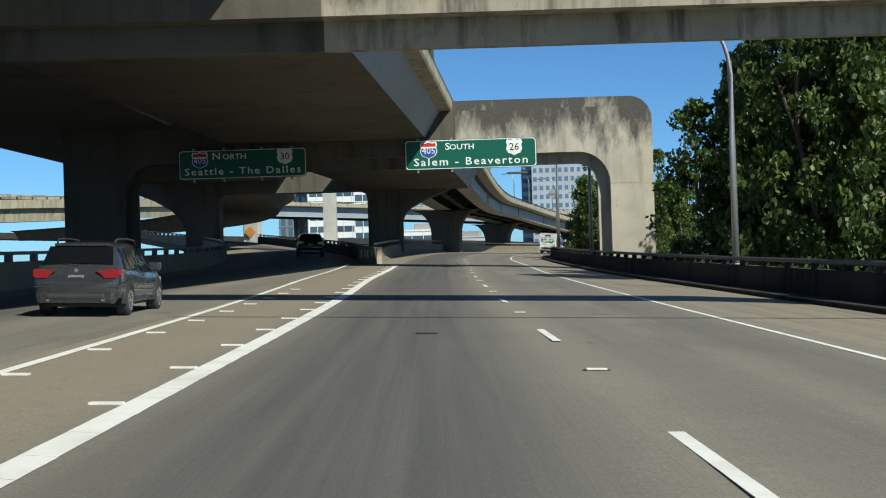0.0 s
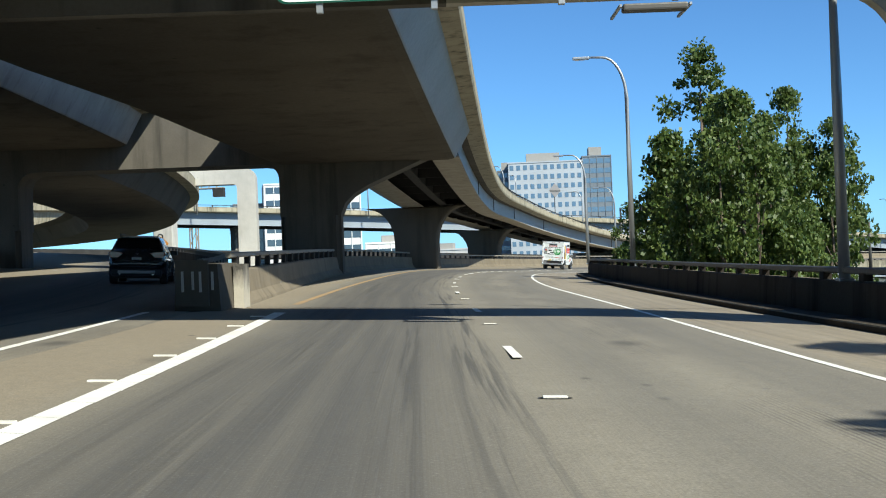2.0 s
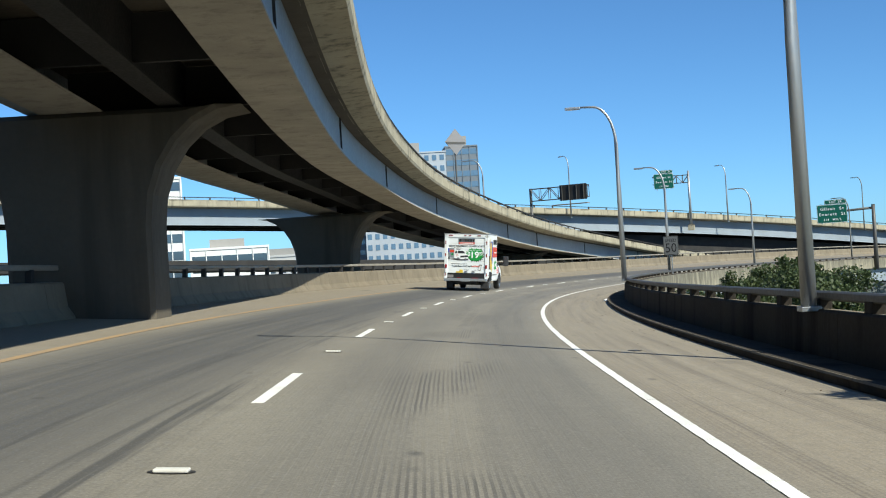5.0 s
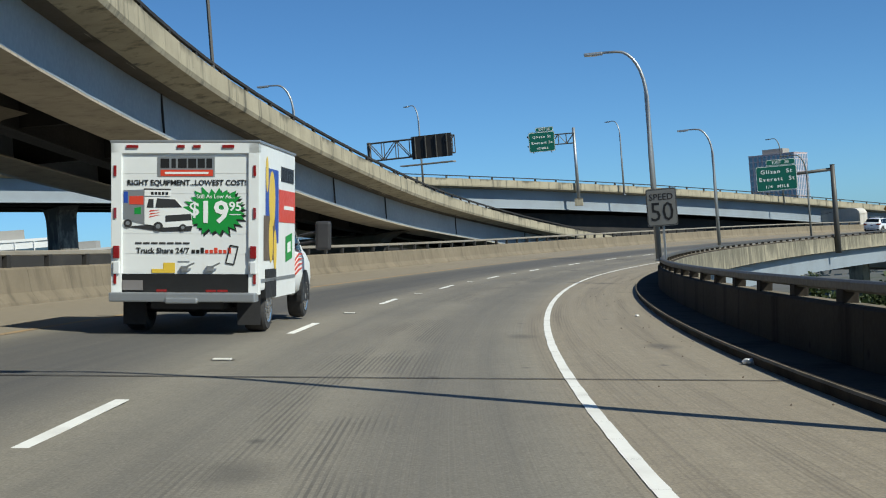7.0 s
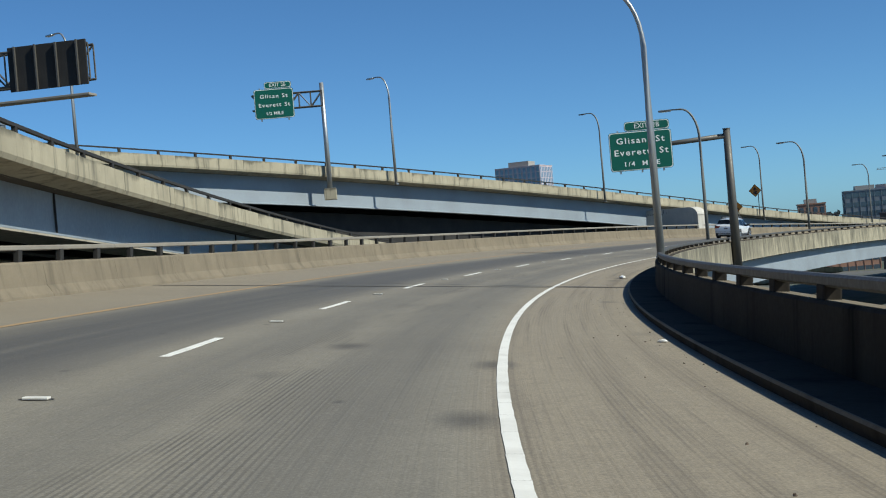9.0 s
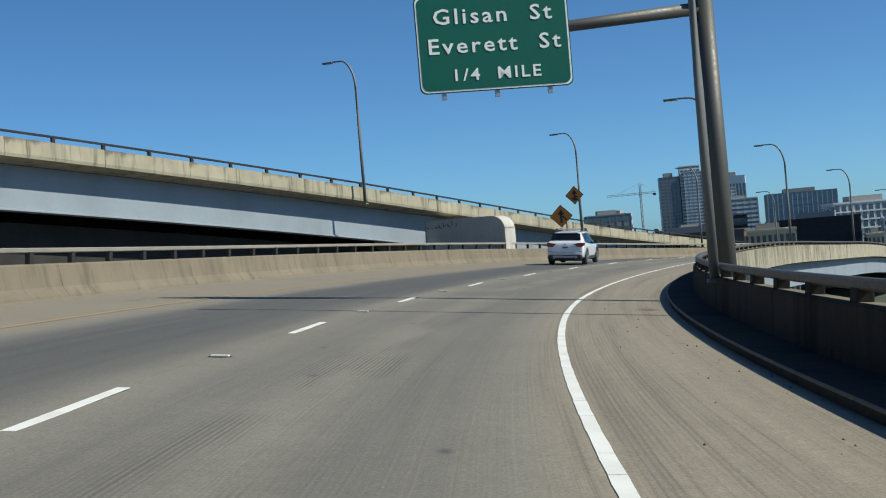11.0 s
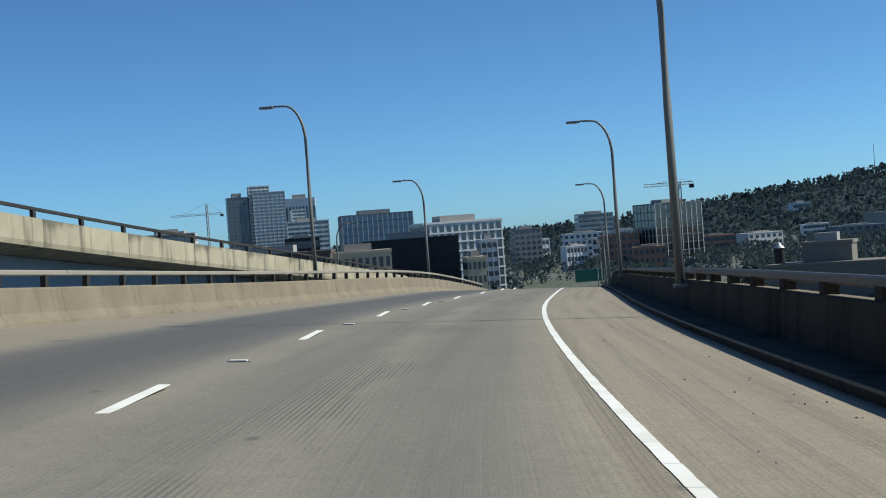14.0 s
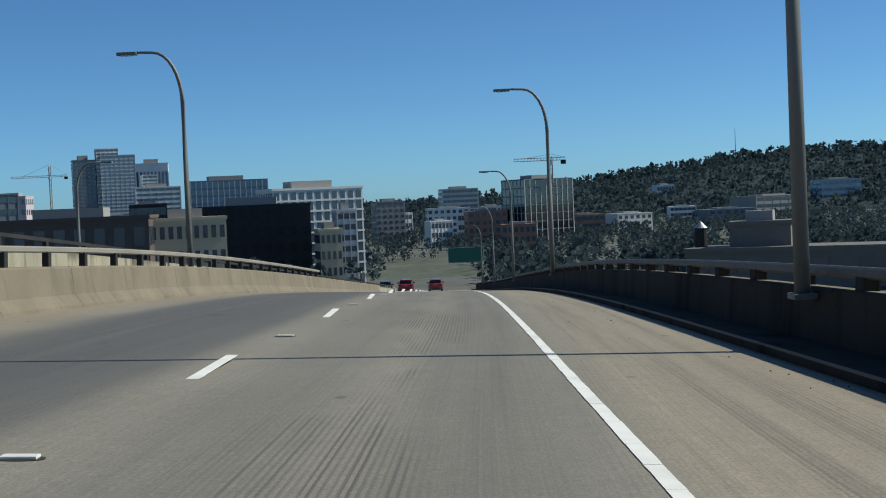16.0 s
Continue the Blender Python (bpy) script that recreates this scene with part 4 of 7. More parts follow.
for s in (-190, -145, -100, -55, -12, 28):
    p = FAR.at(s, -6.5)
    column("far_column", p.x, p.y, -9.4, p.z - 2.91, 2.6, 1.8, FAR.turn(s), M["cap"], "plain concrete column below the long viaduct", 1.2)
# the outrigger cap that pokes out from below the far viaduct
out = thing("outrigger_cap", Matrix.Translation(FAR.at(50.5, 0, 0)) @ pose(0, 0, 0, 0, 0, FAR.turn(50.5) + 8), "pale rounded outrigger cap beam beside the viaduct", "pier")
b = outline(bmesh.new(), [(-6, -4.3), (4.0, -4.3), (4.0, -2.0)] + arc(3.1, -2.1, 0.9, 0, 90, 6) + [(-6, -1.15)], 2.2)
part("beam", b, M["pale_concrete"], out)
rnd = random.Random(31)
for k in range(9):
    x, z = -1.6 + 0.28 * k, -1.62 + 0.05 * k * 0.3
    part("graffiti_stroke", tube(bmesh.new(), [(x + rnd.uniform(-0.1, 0.1), -1.105, z + rnd.uniform(-0.05, 0.3)), (x + rnd.uniform(-0.12, 0.12), -1.105, z - 0.1), (x + rnd.uniform(0, 0.2), -1.105, z + rnd.uniform(-0.25, 0.1))], 0.022, 4), M["steel_dark"], out, "dark illegible scrawl")
part("leg", boxed(1.8, 3.8, -1.0, 1.0, -14, -4.3, 0.1), M["cap"], out)

# ---- the second box girder to the west, with its round-headed bents ----
# Its run behind the start is unseen too, added to block light.
WEST = Line([(-160, -25.5, -160, 10.5, 0), (-60, -22.6, -60, 10.45, 0), (0, -21.2, 0, 10.4, 0), (60, -20.4, 60, 10.3, 0), (115, -20.0, 115, 10.2, 0), (150, -21, 150, 9.9, 0), (185, -26, 184, 9.5, 0), (225, -43, 220, 9.2, 0), (275, -78, 255, 9.0, 0)])
west = thing("west_viaduct", None, "parallel concrete box-girder viaduct curving off to the west", "bridge", kind="structure")


def west_edge(s):
    """The right-hand edge of the broad deck, which narrows past the bent."""
    return 7.5 - 3.3 * min(1, max(0, (s - 119) / 5))


# Shade-dark box body here too, with a paler web where the sun falls.
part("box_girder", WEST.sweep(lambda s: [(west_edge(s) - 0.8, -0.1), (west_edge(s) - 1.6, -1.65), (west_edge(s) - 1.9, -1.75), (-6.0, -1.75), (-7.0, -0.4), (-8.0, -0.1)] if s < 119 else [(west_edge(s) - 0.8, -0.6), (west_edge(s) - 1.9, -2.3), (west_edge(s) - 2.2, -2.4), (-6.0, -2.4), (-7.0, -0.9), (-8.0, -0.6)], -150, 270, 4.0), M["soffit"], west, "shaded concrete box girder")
part("web_face", WEST.sweep(lambda s: [(west_edge(s) - 0.78, -0.12), (west_edge(s) - 1.58, -1.63), (west_edge(s) - 1.54, -1.6), (west_edge(s) - 0.74, -0.12)], -150, 117.5, 4.0), M["web"], west, "pale sloping web face")
for a, b_ in ((-150, 118.9), (119.1, 270)):
    parapets(WEST, west, a, b_, 8.0, lambda s: [(west_edge(s), 0.75), (west_edge(s), -0.05), (west_edge(s) - 0.9, -0.11), (west_edge(s) - 0.9, 0.05), (west_edge(s) - 0.3, 0.05), (west_edge(s) - 0.24, 0.75)] if s < 119 else [(4.2, 0.2), (4.2, -0.6), (3.3, -0.62), (3.3, -0.5), (3.9, -0.5), (3.96, 0.2)], M["parapet"])
for x, y, zt in ((-31.3, 221, 11.9), (-52, 214, 11.5), (-72, 205, 11.5)):
    column("white_column", x, y, -9, zt, 2.6, 2.0, -10, M["pale_concrete"], "sunlit pale concrete column", 0)
b = outline(bmesh.new(), [(-12.75, -9)] + arc(-13.75, 9.8, 1.0, 0, 90, 6) + [(-18.5, 10.8), (-18.5, 9.4), (-14.6, 9.4)] + arc(-14.6, 9.1, 0.3, 90, 0, 3) + [(-14.3, -9)], 1.6)
tie = thing("portal_pier", pose(0, 162, 0), "sunlit cream concrete portal leg with a rounded corner", "pier")
part("beam", b, M["pale_concrete"], tie)
# curving outer ramp at the far left
OUTER = Line([(0, -120, 90, 6.2, 0), (50, -84, 124, 7.4, 0), (95, -58, 160, 8.9, 0), (140, -44, 202, 10.4, 0), (180, -40, 242, 12, 0)])
outer = thing("outer_ramp", None, "distant curving ramp with an open rail", "bridge", kind="structure")
part("deck", OUTER.sweep([(0, 0.9), (0, -0.2), (-0.6, -0.4), (-0.8, -1.9), (-7, -1.9), (-7.2, -0.4), (-8, 0.9)], 0, 175, 5.0), M["parapet"], outer)
top_rail(OUTER, outer, 2, 172, 3.0, -0.1, M["steel_dark"], 1.25)

# ---- street lamps ----
def lamp_part(height, reach, metal="pole", label="grey metal street lamp with a long curved arm"):
    """Pole with a swept arm towards -x and a flat head."""
    ob = thing("street_lamp", None, label, "street lamp", "street lamps")
    b = bmesh.new()
    r = 1.7
    pts = [(0, 0, 0), (0, 0, height * 0.5), (0, 0, height - r)]
    pts += [(-reach * 0.62 * (1 - math.cos(k / 8 * math.pi / 2)), 0, height - r + r * math.sin(k / 8 * math.pi / 2)) for k in range(1, 9)]
    pts += [(-reach, 0, height + 0.02)]
    k_ = 1.0 if metal == "pole" else 0.86
    tube(b, pts, [0.115 * k_, 0.10 * k_, 0.085 * k_] + [0.07 - 0.003 * k for k in range(8)] + [0.04], 10)
    part("pole", b, M[metal], ob, smooth=True)
    part("base_plate", boxed(-0.14, 0.14, -0.16, 0.16, -0.04, 0.03, 0.01), M[metal], ob)
    b = boxed(-reach - 0.62, -reach + 0.05, -0.13, 0.13, height - 0.06, height + 0.05, 0.03)
    head = part("lamp_head", b, M["galv" if metal == "pole" else metal], ob)
    part("lens", boxed(-reach - 0.5, -reach - 0.1, -0.09, 0.09, height - 0.075, height - 0.058), M["clear_lens"], head)
    return ob


first_lamp = lamp_part(7.6, 1.5)
# along the road's right-hand barrier: station, height factor
first_lamp.matrix_basis = ROAD.stand(42.0, KERB(42.0) + 0.80, 0.77)
tall_lamp = lamp_part(8.5, 1.5)
dark_lamp = lamp_part(7.6, 1.5, "pole_dark", "grey street lamp with a long curved arm, darkened for its unlit side")
dark_tall = lamp_part(8.5, 1.5, "pole_dark", "grey street lamp with a long curved arm, darkened for its unlit side")
tall_lamp.matrix_basis = ROAD.stand(104.5, KERB(104.5) + 0.95, 0.77)
for s, u in ((75.6, 0.74), (143.9, 0.52), (183.8, 0.59), (223.7, 0.62), (262.6, 0.76), (339.8, 0.45), (377.2, 0.34), (414.2, 0.42), (453, 0.52), (491, 0.52), (530, 0.52), (568, 0.52)):
    copy_thing(first_lamp if s < 290 else dark_lamp, ROAD.stand(s, KERB(s) + u, 0.77 if s < 150 else 0.9 if s < 280 else 0.66))
dark_lamp.matrix_basis = ROAD.stand(300.3, KERB(300.3) + 0.55, 0.7)
dark_tall.matrix_basis = FAR.stand(38.7, 0.7, -1.1)
copy_thing(tall_lamp, FAR.stand(9.2, 0.7, -1.1))
for s in (-110, -80, -51, -21, 70.5, 101.6):
    copy_thing(tall_lamp if s < 0 else dark_tall, FAR.stand(s + 1.1, 0.7, -1.3))
copy_thing(dark_lamp, FAR.stand(135.1, 0.7, -0.6))
copy_thing(dark_lamp, FAR.stand(166, -12.6, -0.6) @ pose(0, 0, 0, 0, 0, 180))
for s in (60, 222, 256):
    copy_thing(first_lamp, RAMP.stand(s, -0.2, -0.2) if s < 200 else RAMP.stand(s, -8.8, -0.2))


# ---- signs ----
def shield(kind, number, m, parent, size):
    """A route shield: interstate (blue, red crown) or a white cut-out federal one."""
    pts = [(-0.5, 0.30), (-0.42, 0.46), (-0.2, 0.42), (0, 0.5), (0.2, 0.42), (0.42, 0.46), (0.5, 0.30), (0.44, 0.1), (0.5, -0.12), (0.38, -0.36), (0, -0.52), (-0.38, -0.36), (-0.5, -0.12), (-0.44, 0.1)]
    b = outline(bmesh.new(), [(x * size, z * size) for x, z in pts], 0.02)
    ob = part("shield", b, M["sign_white"], parent, "white route shield" if kind == "us" else "blue and red interstate shield")
    ob.matrix_basis = m
    if kind == "interstate":
        b = outline(bmesh.new(), [(x * size * 0.9, z * size * 0.9) for x, z in pts if z < 0.2] + [], 0.02)
        i = part("blue_field", b, M["sign_blue"], ob)
        i.matrix_basis = pose(0, -0.008, -0.01)
        b = outline(bmesh.new(), [(x * size * 0.9, z * size * 0.9) for x, z in ((-0.47, 0.2), (-0.46, 0.32), (-0.40, 0.43), (-0.2, 0.39), (0, 0.47), (0.2, 0.39), (0.40, 0.43), (0.46, 0.32), (0.47, 0.2))], 0.02)
        i = part("red_crown", b, M["sign_red"], ob)
        i.matrix_basis = pose(0, -0.008, 0)
        write(number, size * 0.52, pose(0, -0.024, -0.07 * size), M["sign_white"], ob, "numerals")
    else:
        write(number, size * 0.62, pose(0, -0.016, -0.02 * size), M["sign_black"], ob, "numerals")


def guide_sign(name, m, w, h, label, lines, shields=(), tab=None, back_posts=(), group=""):
    """A green guide sign facing -y: white border, lettering, shields, stiffeners behind. m: at the panel's centre."""
    ob = thing(name, m, label, "road sign", group)

    def plate(pw, ph, mat, y, nm, where=(0, 0)):
        r = 0.16
        pts = arc(pw / 2 - r, ph / 2 - r, r, 0, 90, 4) + arc(-pw / 2 + r, ph / 2 - r, r, 90, 180, 4) + arc(-pw / 2 + r, -ph / 2 + r, r, 180, 270, 4) + arc(pw / 2 - r, -ph / 2 + r, r, 270, 360, 4)
        p = part(nm, outline(bmesh.new(), pts, 0.03), mat, ob)
        p.matrix_basis = pose(where[0], y, where[1])
        return p

    plate(w, h, M["sign_green"], 0.014, "backing_panel")
    plate(w - 0.05, h - 0.05, M["sign_white"], 0.004, "border")
    plate(w - 0.13, h - 0.13, M["sign_green"], -0.004, "field")
    for text, size, x, z in lines:
        write(text, size, pose(x, -0.024, z), M["sign_white"], ob, depth=0.008, narrow=1.16, spacing=1.22 if len(text) > 8 else 1.0, bold=0.012)
    for kind, number, x, z, size in shields:
        shield(kind, number, pose(x, -0.03, z), ob, size)
    if tab:
        text, tw, th, tx = tab
        plate(tw, th, M["sign_green"], 0.014, "exit_tab", (tx, h / 2 + th / 2 + 0.01))
        plate(tw - 0.05, th - 0.05, M["sign_white"], 0.004, "border", (tx, h / 2 + th / 2 + 0.01))
        plate(tw - 0.12, th - 0.12, M["sign_green"], -0.004, "field", (tx, h / 2 + th / 2 + 0.01))
        write(text, th * 0.72, pose(tx, -0.024, h / 2 + th / 2 + 0.01), M["sign_white"], ob)
    for x in back_posts:
        part("stiffener", boxed(x - 0.05, x + 0.05, 0.03, 0.16, -h / 2 - 0.15, h / 2 + 0.1), M["galv"], ob)
    return ob


south = guide_sign("guide_sign", pose(1.62, 70.75, 6.66, 0, 0, -1.0), 6.95, 1.56, "large green overhead highway sign reading South, Salem - Beaverton",
                   [("Salem - Beaverton", 0.57, 0, -0.40), ("S", 0.52, -1.22, 0.40), ("OUTH", 0.40, -0.46, 0.37)],
                   [("interstate", "405", -2.22, 0.27, 0.92), ("us", "26", 2.30, 0.30, 0.86)], None, (-2.8, -1, 1, 2.8), "overhead guide signs")
north = guide_sign("guide_sign", pose(-10.45, 70.75, 6.50, 0, 0, -1.0), 6.75, 1.54, "green overhead highway sign reading North, Seattle - The Dalles, in shade",
                   [("Seattle - The Dalles", 0.53, 0.0, -0.38), ("N", 0.52, -1.38, 0.42), ("ORTH", 0.40, -0.42, 0.38)],
                   [("interstate", "405", -2.25, 0.26, 0.88), ("us", "30", 2.25, 0.33, 0.84)], None, (-2.6, -1, 1, 2.6), "overhead guide signs")
for ob_, xs in ((south, (-2.6, 0, 2.6)), (north, (-2.6, 0, 2.6))):
    for x in xs:
        part("bracket", boxed(x - 0.05, x + 0.05, 0.14, 0.72, -0.3, -0.2), M["galv"], ob_)
        part("bracket", boxed(x - 0.05, x + 0.05, 0.14, 0.72, 0.3, 0.4), M["galv"], ob_)
part("sign_light", boxed(1.9, 2.9, -0.40, -0.12, -1.16, -1.05, 0.03), M["rail"], south, "metal sign-light trough below the sign")
for x in (1.86, 2.94):
    part("light_arm", boxed(x - 0.02, x + 0.02, -0.4, 0.7, -1.1, -1.06), M["galv"], south)

# right-hand exit sign on a cantilever post
post_s = 307.0
base = ROAD.at(post_s, KERB(post_s) + 1.25, 0.5)
turn = ROAD.turn(post_s)
exit_sign = guide_sign("exit_sign", pose(76.58, 287.6, 6.35, 0, 0, -29), 3.75, 2.35, "green exit sign for Glisan St and Everett St",
                       [("Glisan  St", 0.52, 0, 0.62), ("Everett  St", 0.52, 0, -0.08), ("1/4  MILE", 0.40, 0, -0.78)], (), ("EXIT  2B", 2.7, 0.58, 0.45), (-1.3, 0, 1.3))
gantry = thing("sign_gantry", pose(base.x, base.y, base.z, 0, 0, turn), "dark grey tapered steel cantilever post that carries the exit sign", "sign post")
b = tube(bmesh.new(), [(0, 0, -1.2), (0, 0, 3), (0, 0, 7.0)], [0.28, 0.25, 0.21], 14)
part("post", b, M["rail"], gantry, smooth=True)
part("post_cap", tube(bmesh.new(), [(0, 0, 6.98), (0, 0, 7.05)], 0.23, 14), M["rail"], gantry)
end = gantry.matrix_basis.inverted() @ Vector((75.5, 289.0, 6.5))
part("arm", tube(bmesh.new(), [(0, 0, 6.6), (end.x, end.y + 0.25, 6.35)], [0.16, 0.12], 12), M["rail"], gantry, smooth=True)

# exit sign on the far viaduct, on a trussed arm
fpost = thing("sign_gantry", pose(66.3, 313.2, 6.2, 0, 0, -24), "galvanised trussed cantilever on the far viaduct's parapet", "sign post")
part("post", tube(bmesh.new(), [(0, 0, 0), (0, 0, 8.2)], [0.19, 0.16], 12), M["galv"], fpost, smooth=True)
part("pedestal", boxed(-0.45, 0.45, -0.4, 0.4, -0.5, 0.35, 0.03), M["parapet"], fpost)


def truss(owner, x0, x1, z0, z1, bays, mat, depth=0.5):
    for z in (z0, z1):
        for y in (-depth / 2, depth / 2):
            part("chord", tube(bmesh.new(), [(x0, y, z), (x1, y, z)], 0.055, 6), mat, owner)
    for k in range(bays):
        xa, xb = x0 + (x1 - x0) * k / bays, x0 + (x1 - x0) * (k + 1) / bays
        for y in (-depth / 2, depth / 2):
            part("brace", tube(bmesh.new(), [(xa, y, z0), (xb, y, z1)] if k % 2 else [(xa, y, z1), (xb, y, z0)], 0.04, 6), mat, owner)
            part("upright", tube(bmesh.new(), [(xb, y, z0), (xb, y, z1)], 0.04, 6), mat, owner)


truss(fpost, -5.2, 0, 6.5, 7.6, 6, M["rail"])
guide_sign("exit_sign", pose(62.9, 314.3, 13.1, 0, 0, -24), 2.9, 2.2, "green exit sign on a trussed arm above the far viaduct", [("Glisan St", 0.40, 0, 0.55), ("Everett St", 0.40, 0, -0.1), ("1/2 MILE", 0.32, 0, -0.72)], (), ("EXIT 2B", 2.0, 0.5, 0.35), (-1, 1))

# sign truss that stands on the ramp, seen from behind
back = thing("sign_truss", pose(35.9, 278.9, 3.4, 0, 0, -37), "weathered steel sign truss with a dark panel back and catwalk", "sign post")
part("post", tube(bmesh.new(), [(0.0, 0, -1), (0, 0, 7.7)], [0.18, 0.16], 10), M["rail"], back, smooth=True)
truss(back, 0, 7.3, 6.2, 7.6, 6, M["rail"])
part("sign_panel", boxed(3.9, 7.3, -0.45, -0.36, 5.95, 7.75, 0.02), M["steel_dark"], back, "dark back of a sign panel")
for k in range(4):
    part("panel_rib", boxed(4.2 + k * 0.9, 4.26 + k * 0.9, -0.56, -0.45, 5.95, 7.75), M["rail"], back)
part("catwalk", boxed(3.0, 7.5, -0.9, -0.2, 5.45, 5.55, 0.02), M["rail_tan"], back)

# speed limit sign, beside a lamp pole
sp = thing("speed_sign", ROAD.stand(223.7, KERB(223.7) + 0.86, 0.7) @ pose(0, -0.25, 0.60, 0, 0, -9) @ Matrix.Scale(0.87, 4), "weathered white speed limit sign reading 50 on a pole, greyed as in shade", "road sign")
plate_rows = arc(0.55, 0.70, 0.08, 0, 90, 4) + arc(-0.55, 0.70, 0.08, 90, 180, 4) + arc(-0.55, -0.70, 0.08, 180, 270, 4) + arc(0.55, -0.70, 0.08, 270, 360, 4)
# The white sheet is greyed in its colour, as a face in shade.
for nm, k, y, mt in (("plate", 1.0, -0.0, M["sign_black"]), ("border", 0.985, -0.006, painted("shaded_white_sheet", (0.20, 0.20, 0.185), 0.5, 0.3, scale=2)), ("border_line", 0.955, -0.010, M["sign_black"]), ("face", 0.925, -0.014, bpy.data.materials["shaded_white_sheet"])):
    pl = part(nm, outline(bmesh.new(), [(x * k, z * k) for x, z in plate_rows], 0.012), mt, sp)
    pl.matrix_basis = pose(0, y, 1.72)
write("SPEED", 0.37, pose(0, -0.024, 2.14), M["sign_black"], sp)
write("50", 1.10, pose(0, -0.024, 1.50), M["sign_black"], sp, narrow=0.92)
for z in (1.25, 2.2):
    part("strap", boxed(-0.44, 0.0, 0.02, 0.30, z - 0.03, z + 0.03), M["galv"], sp)
part("post", boxed(-0.04, 0.04, 0.02, 0.10, -0.62, 2.3), M["galv"], sp)


def diamond(name, x, y, z, size, turn, label, mat, arrow=True, post_down=3.0):
    ob = thing(name, pose(x, y, z, 0, 0, turn), label, "road sign", "warning signs")
    h = size / math.sqrt(2)
    p = part("plate", outline(bmesh.new(), [(-h, 0), (0, -h), (h, 0), (0, h)], 0.02), M["sign_black"] if arrow else mat, ob)
    if arrow:
        part("face", outline(bmesh.new(), [(-h * 0.95, 0), (0, -h * 0.95), (h * 0.95, 0), (0, h * 0.95)], 0.024), mat, ob)
        b = outline(bmesh.new(), [(-0.07 * size, -0.42 * size), (0.07 * size, -0.42 * size), (0.07 * size, 0.1 * size), (0.22 * size, 0.08 * size), (0, 0.42 * size), (-0.22 * size, 0.08 * size), (-0.07 * size, 0.1 * size)], 0.03)
        part("arrow", b, M["sign_black"], ob)
        if size > 1.03:
            part("merge_arm", outline(bmesh.new(), [(0.05 * size, -0.02 * size), (0.30 * size, -0.30 * size), (0.36 * size, -0.22 * size), (0.12 * size, 0.06 * size)], 0.03), M["sign_black"], ob)
        else:
            for x, z in ((0.16, -0.12), (-0.13, -0.26), (0.14, -0.32)):
                part("symbol_block", boxed((x - 0.09) * size, (x + 0.09) * size, -0.016, 0.016, (z - 0.07) * size, (z + 0.07) * size), M["sign_black"], ob)
    if post_down > 3.1:
        part("back_band", boxed(-h * 0.9, h * 0.9, -0.05, -0.012, -0.13, 0.0), M["rail"], ob, "dark stiffener across the back")
    part("post", boxed(0.02 + (0.25 if arrow else -0.1), 0.1 + (0.25 if arrow else -0.1), 0.02, 0.09, -post_down, h * 0.5), M["rail"], ob)
    return ob


diamond("warning_sign", 114.4, 327.5, 2.85, 1.06, -50, "large amber diamond warning sign with a black arrow", M["sign_orange"])
diamond("warning_sign", 125.8, 338.4, 4.6, 1.0, -50, "small amber diamond warning sign with a black symbol", M["sign_orange"])
diamond("warning_sign", -31.6, 219.6, 6.3, 1.3, 5, "amber diamond warning sign beside a pale column", M["sign_orange"], False)
diamond("warning_sign", 17.6, 212.2, 10.75, 1.25, 30, "bare-backed diamond sign above the ramp's parapet", M["sign_back"], False, 3.2)

# ---- vehicles ----
def wheel_thing(parent, x, y, r, w, spokes=5, rim="chrome"):
    """A tyre with a spoked rim, outside face towards x's sign."""
    side = 1 if x > 0 else -1
    hub = thing("wheel", pose(x, y, r, 0, 0, 0))
    hub.parent = parent
    b = bmesh.new()
    prof = [(r * 0.62, w / 2), (r * 0.90, w / 2), (r * 0.98, w * 0.38), (r, w * 0.2), (r, -w * 0.2), (r * 0.98, -w * 0.38), (r * 0.90, -w / 2), (r * 0.62, -w / 2)]
    n = 28
    rings = [[b.verts.new((q * 1.0, p * math.cos(2 * math.pi * k / n), p * math.sin(2 * math.pi * k / n))) for p, q in prof] for k in range(n)]
    for k in range(n):
        a, c = rings[k], rings[(k + 1) % n]
        for j in range(len(prof)):
            b.faces.new((a[j], a[(j + 1) % len(prof)], c[(j + 1) % len(prof)], c[j]))
    bmesh.ops.recalc_face_normals(b, faces=b.faces)
    part("tyre", b, M["rubber"], hub, smooth=False)
    b = bmesh.new()
    out = side * w * 0.43
    for k in range(spokes):
        a = 2 * math.pi * k / spokes
        box(b, out - 0.02, out + 0.02, -0.045 * r / 0.35, 0.045 * r / 0.35, 0.02, r * 0.62, 0.0, Matrix.Rotation(a + 0.12, 4, "X"))
        box(b, out - 0.02, out + 0.02, -0.045 * r / 0.35, 0.045 * r / 0.35, 0.02, r * 0.62, 0.0, Matrix.Rotation(a - 0.12, 4, "X"))
    tube(b, [(out - 0.03, 0, 0), (out + 0.03, 0, 0)], r * 0.15, 14)
    n = 24
    for a0, a1, xx in ((r * 0.58, r * 0.66, out),):
        ri = [[b.verts.new((xx + dx, p * math.cos(2 * math.pi * k / n), p * math.sin(2 * math.pi * k / n))) for p, dx in ((a0, -0.04), (a0, 0.02), (a1, 0.03), (a1, -0.04))] for k in range(n)]
        for k in range(n):
            for j in range(4):
                b.faces.new((ri[k][j], ri[k][(j + 1) % 4], ri[(k + 1) % n][(j + 1) % 4], ri[(k + 1) % n][j]))
    part("rim", b, M[rim], hub)
    part("brake", tube(bmesh.new(), [(-side * 0.03, 0, 0), (side * w * 0.18, 0, 0)], r * 0.56, 18), M["plastic"], hub)


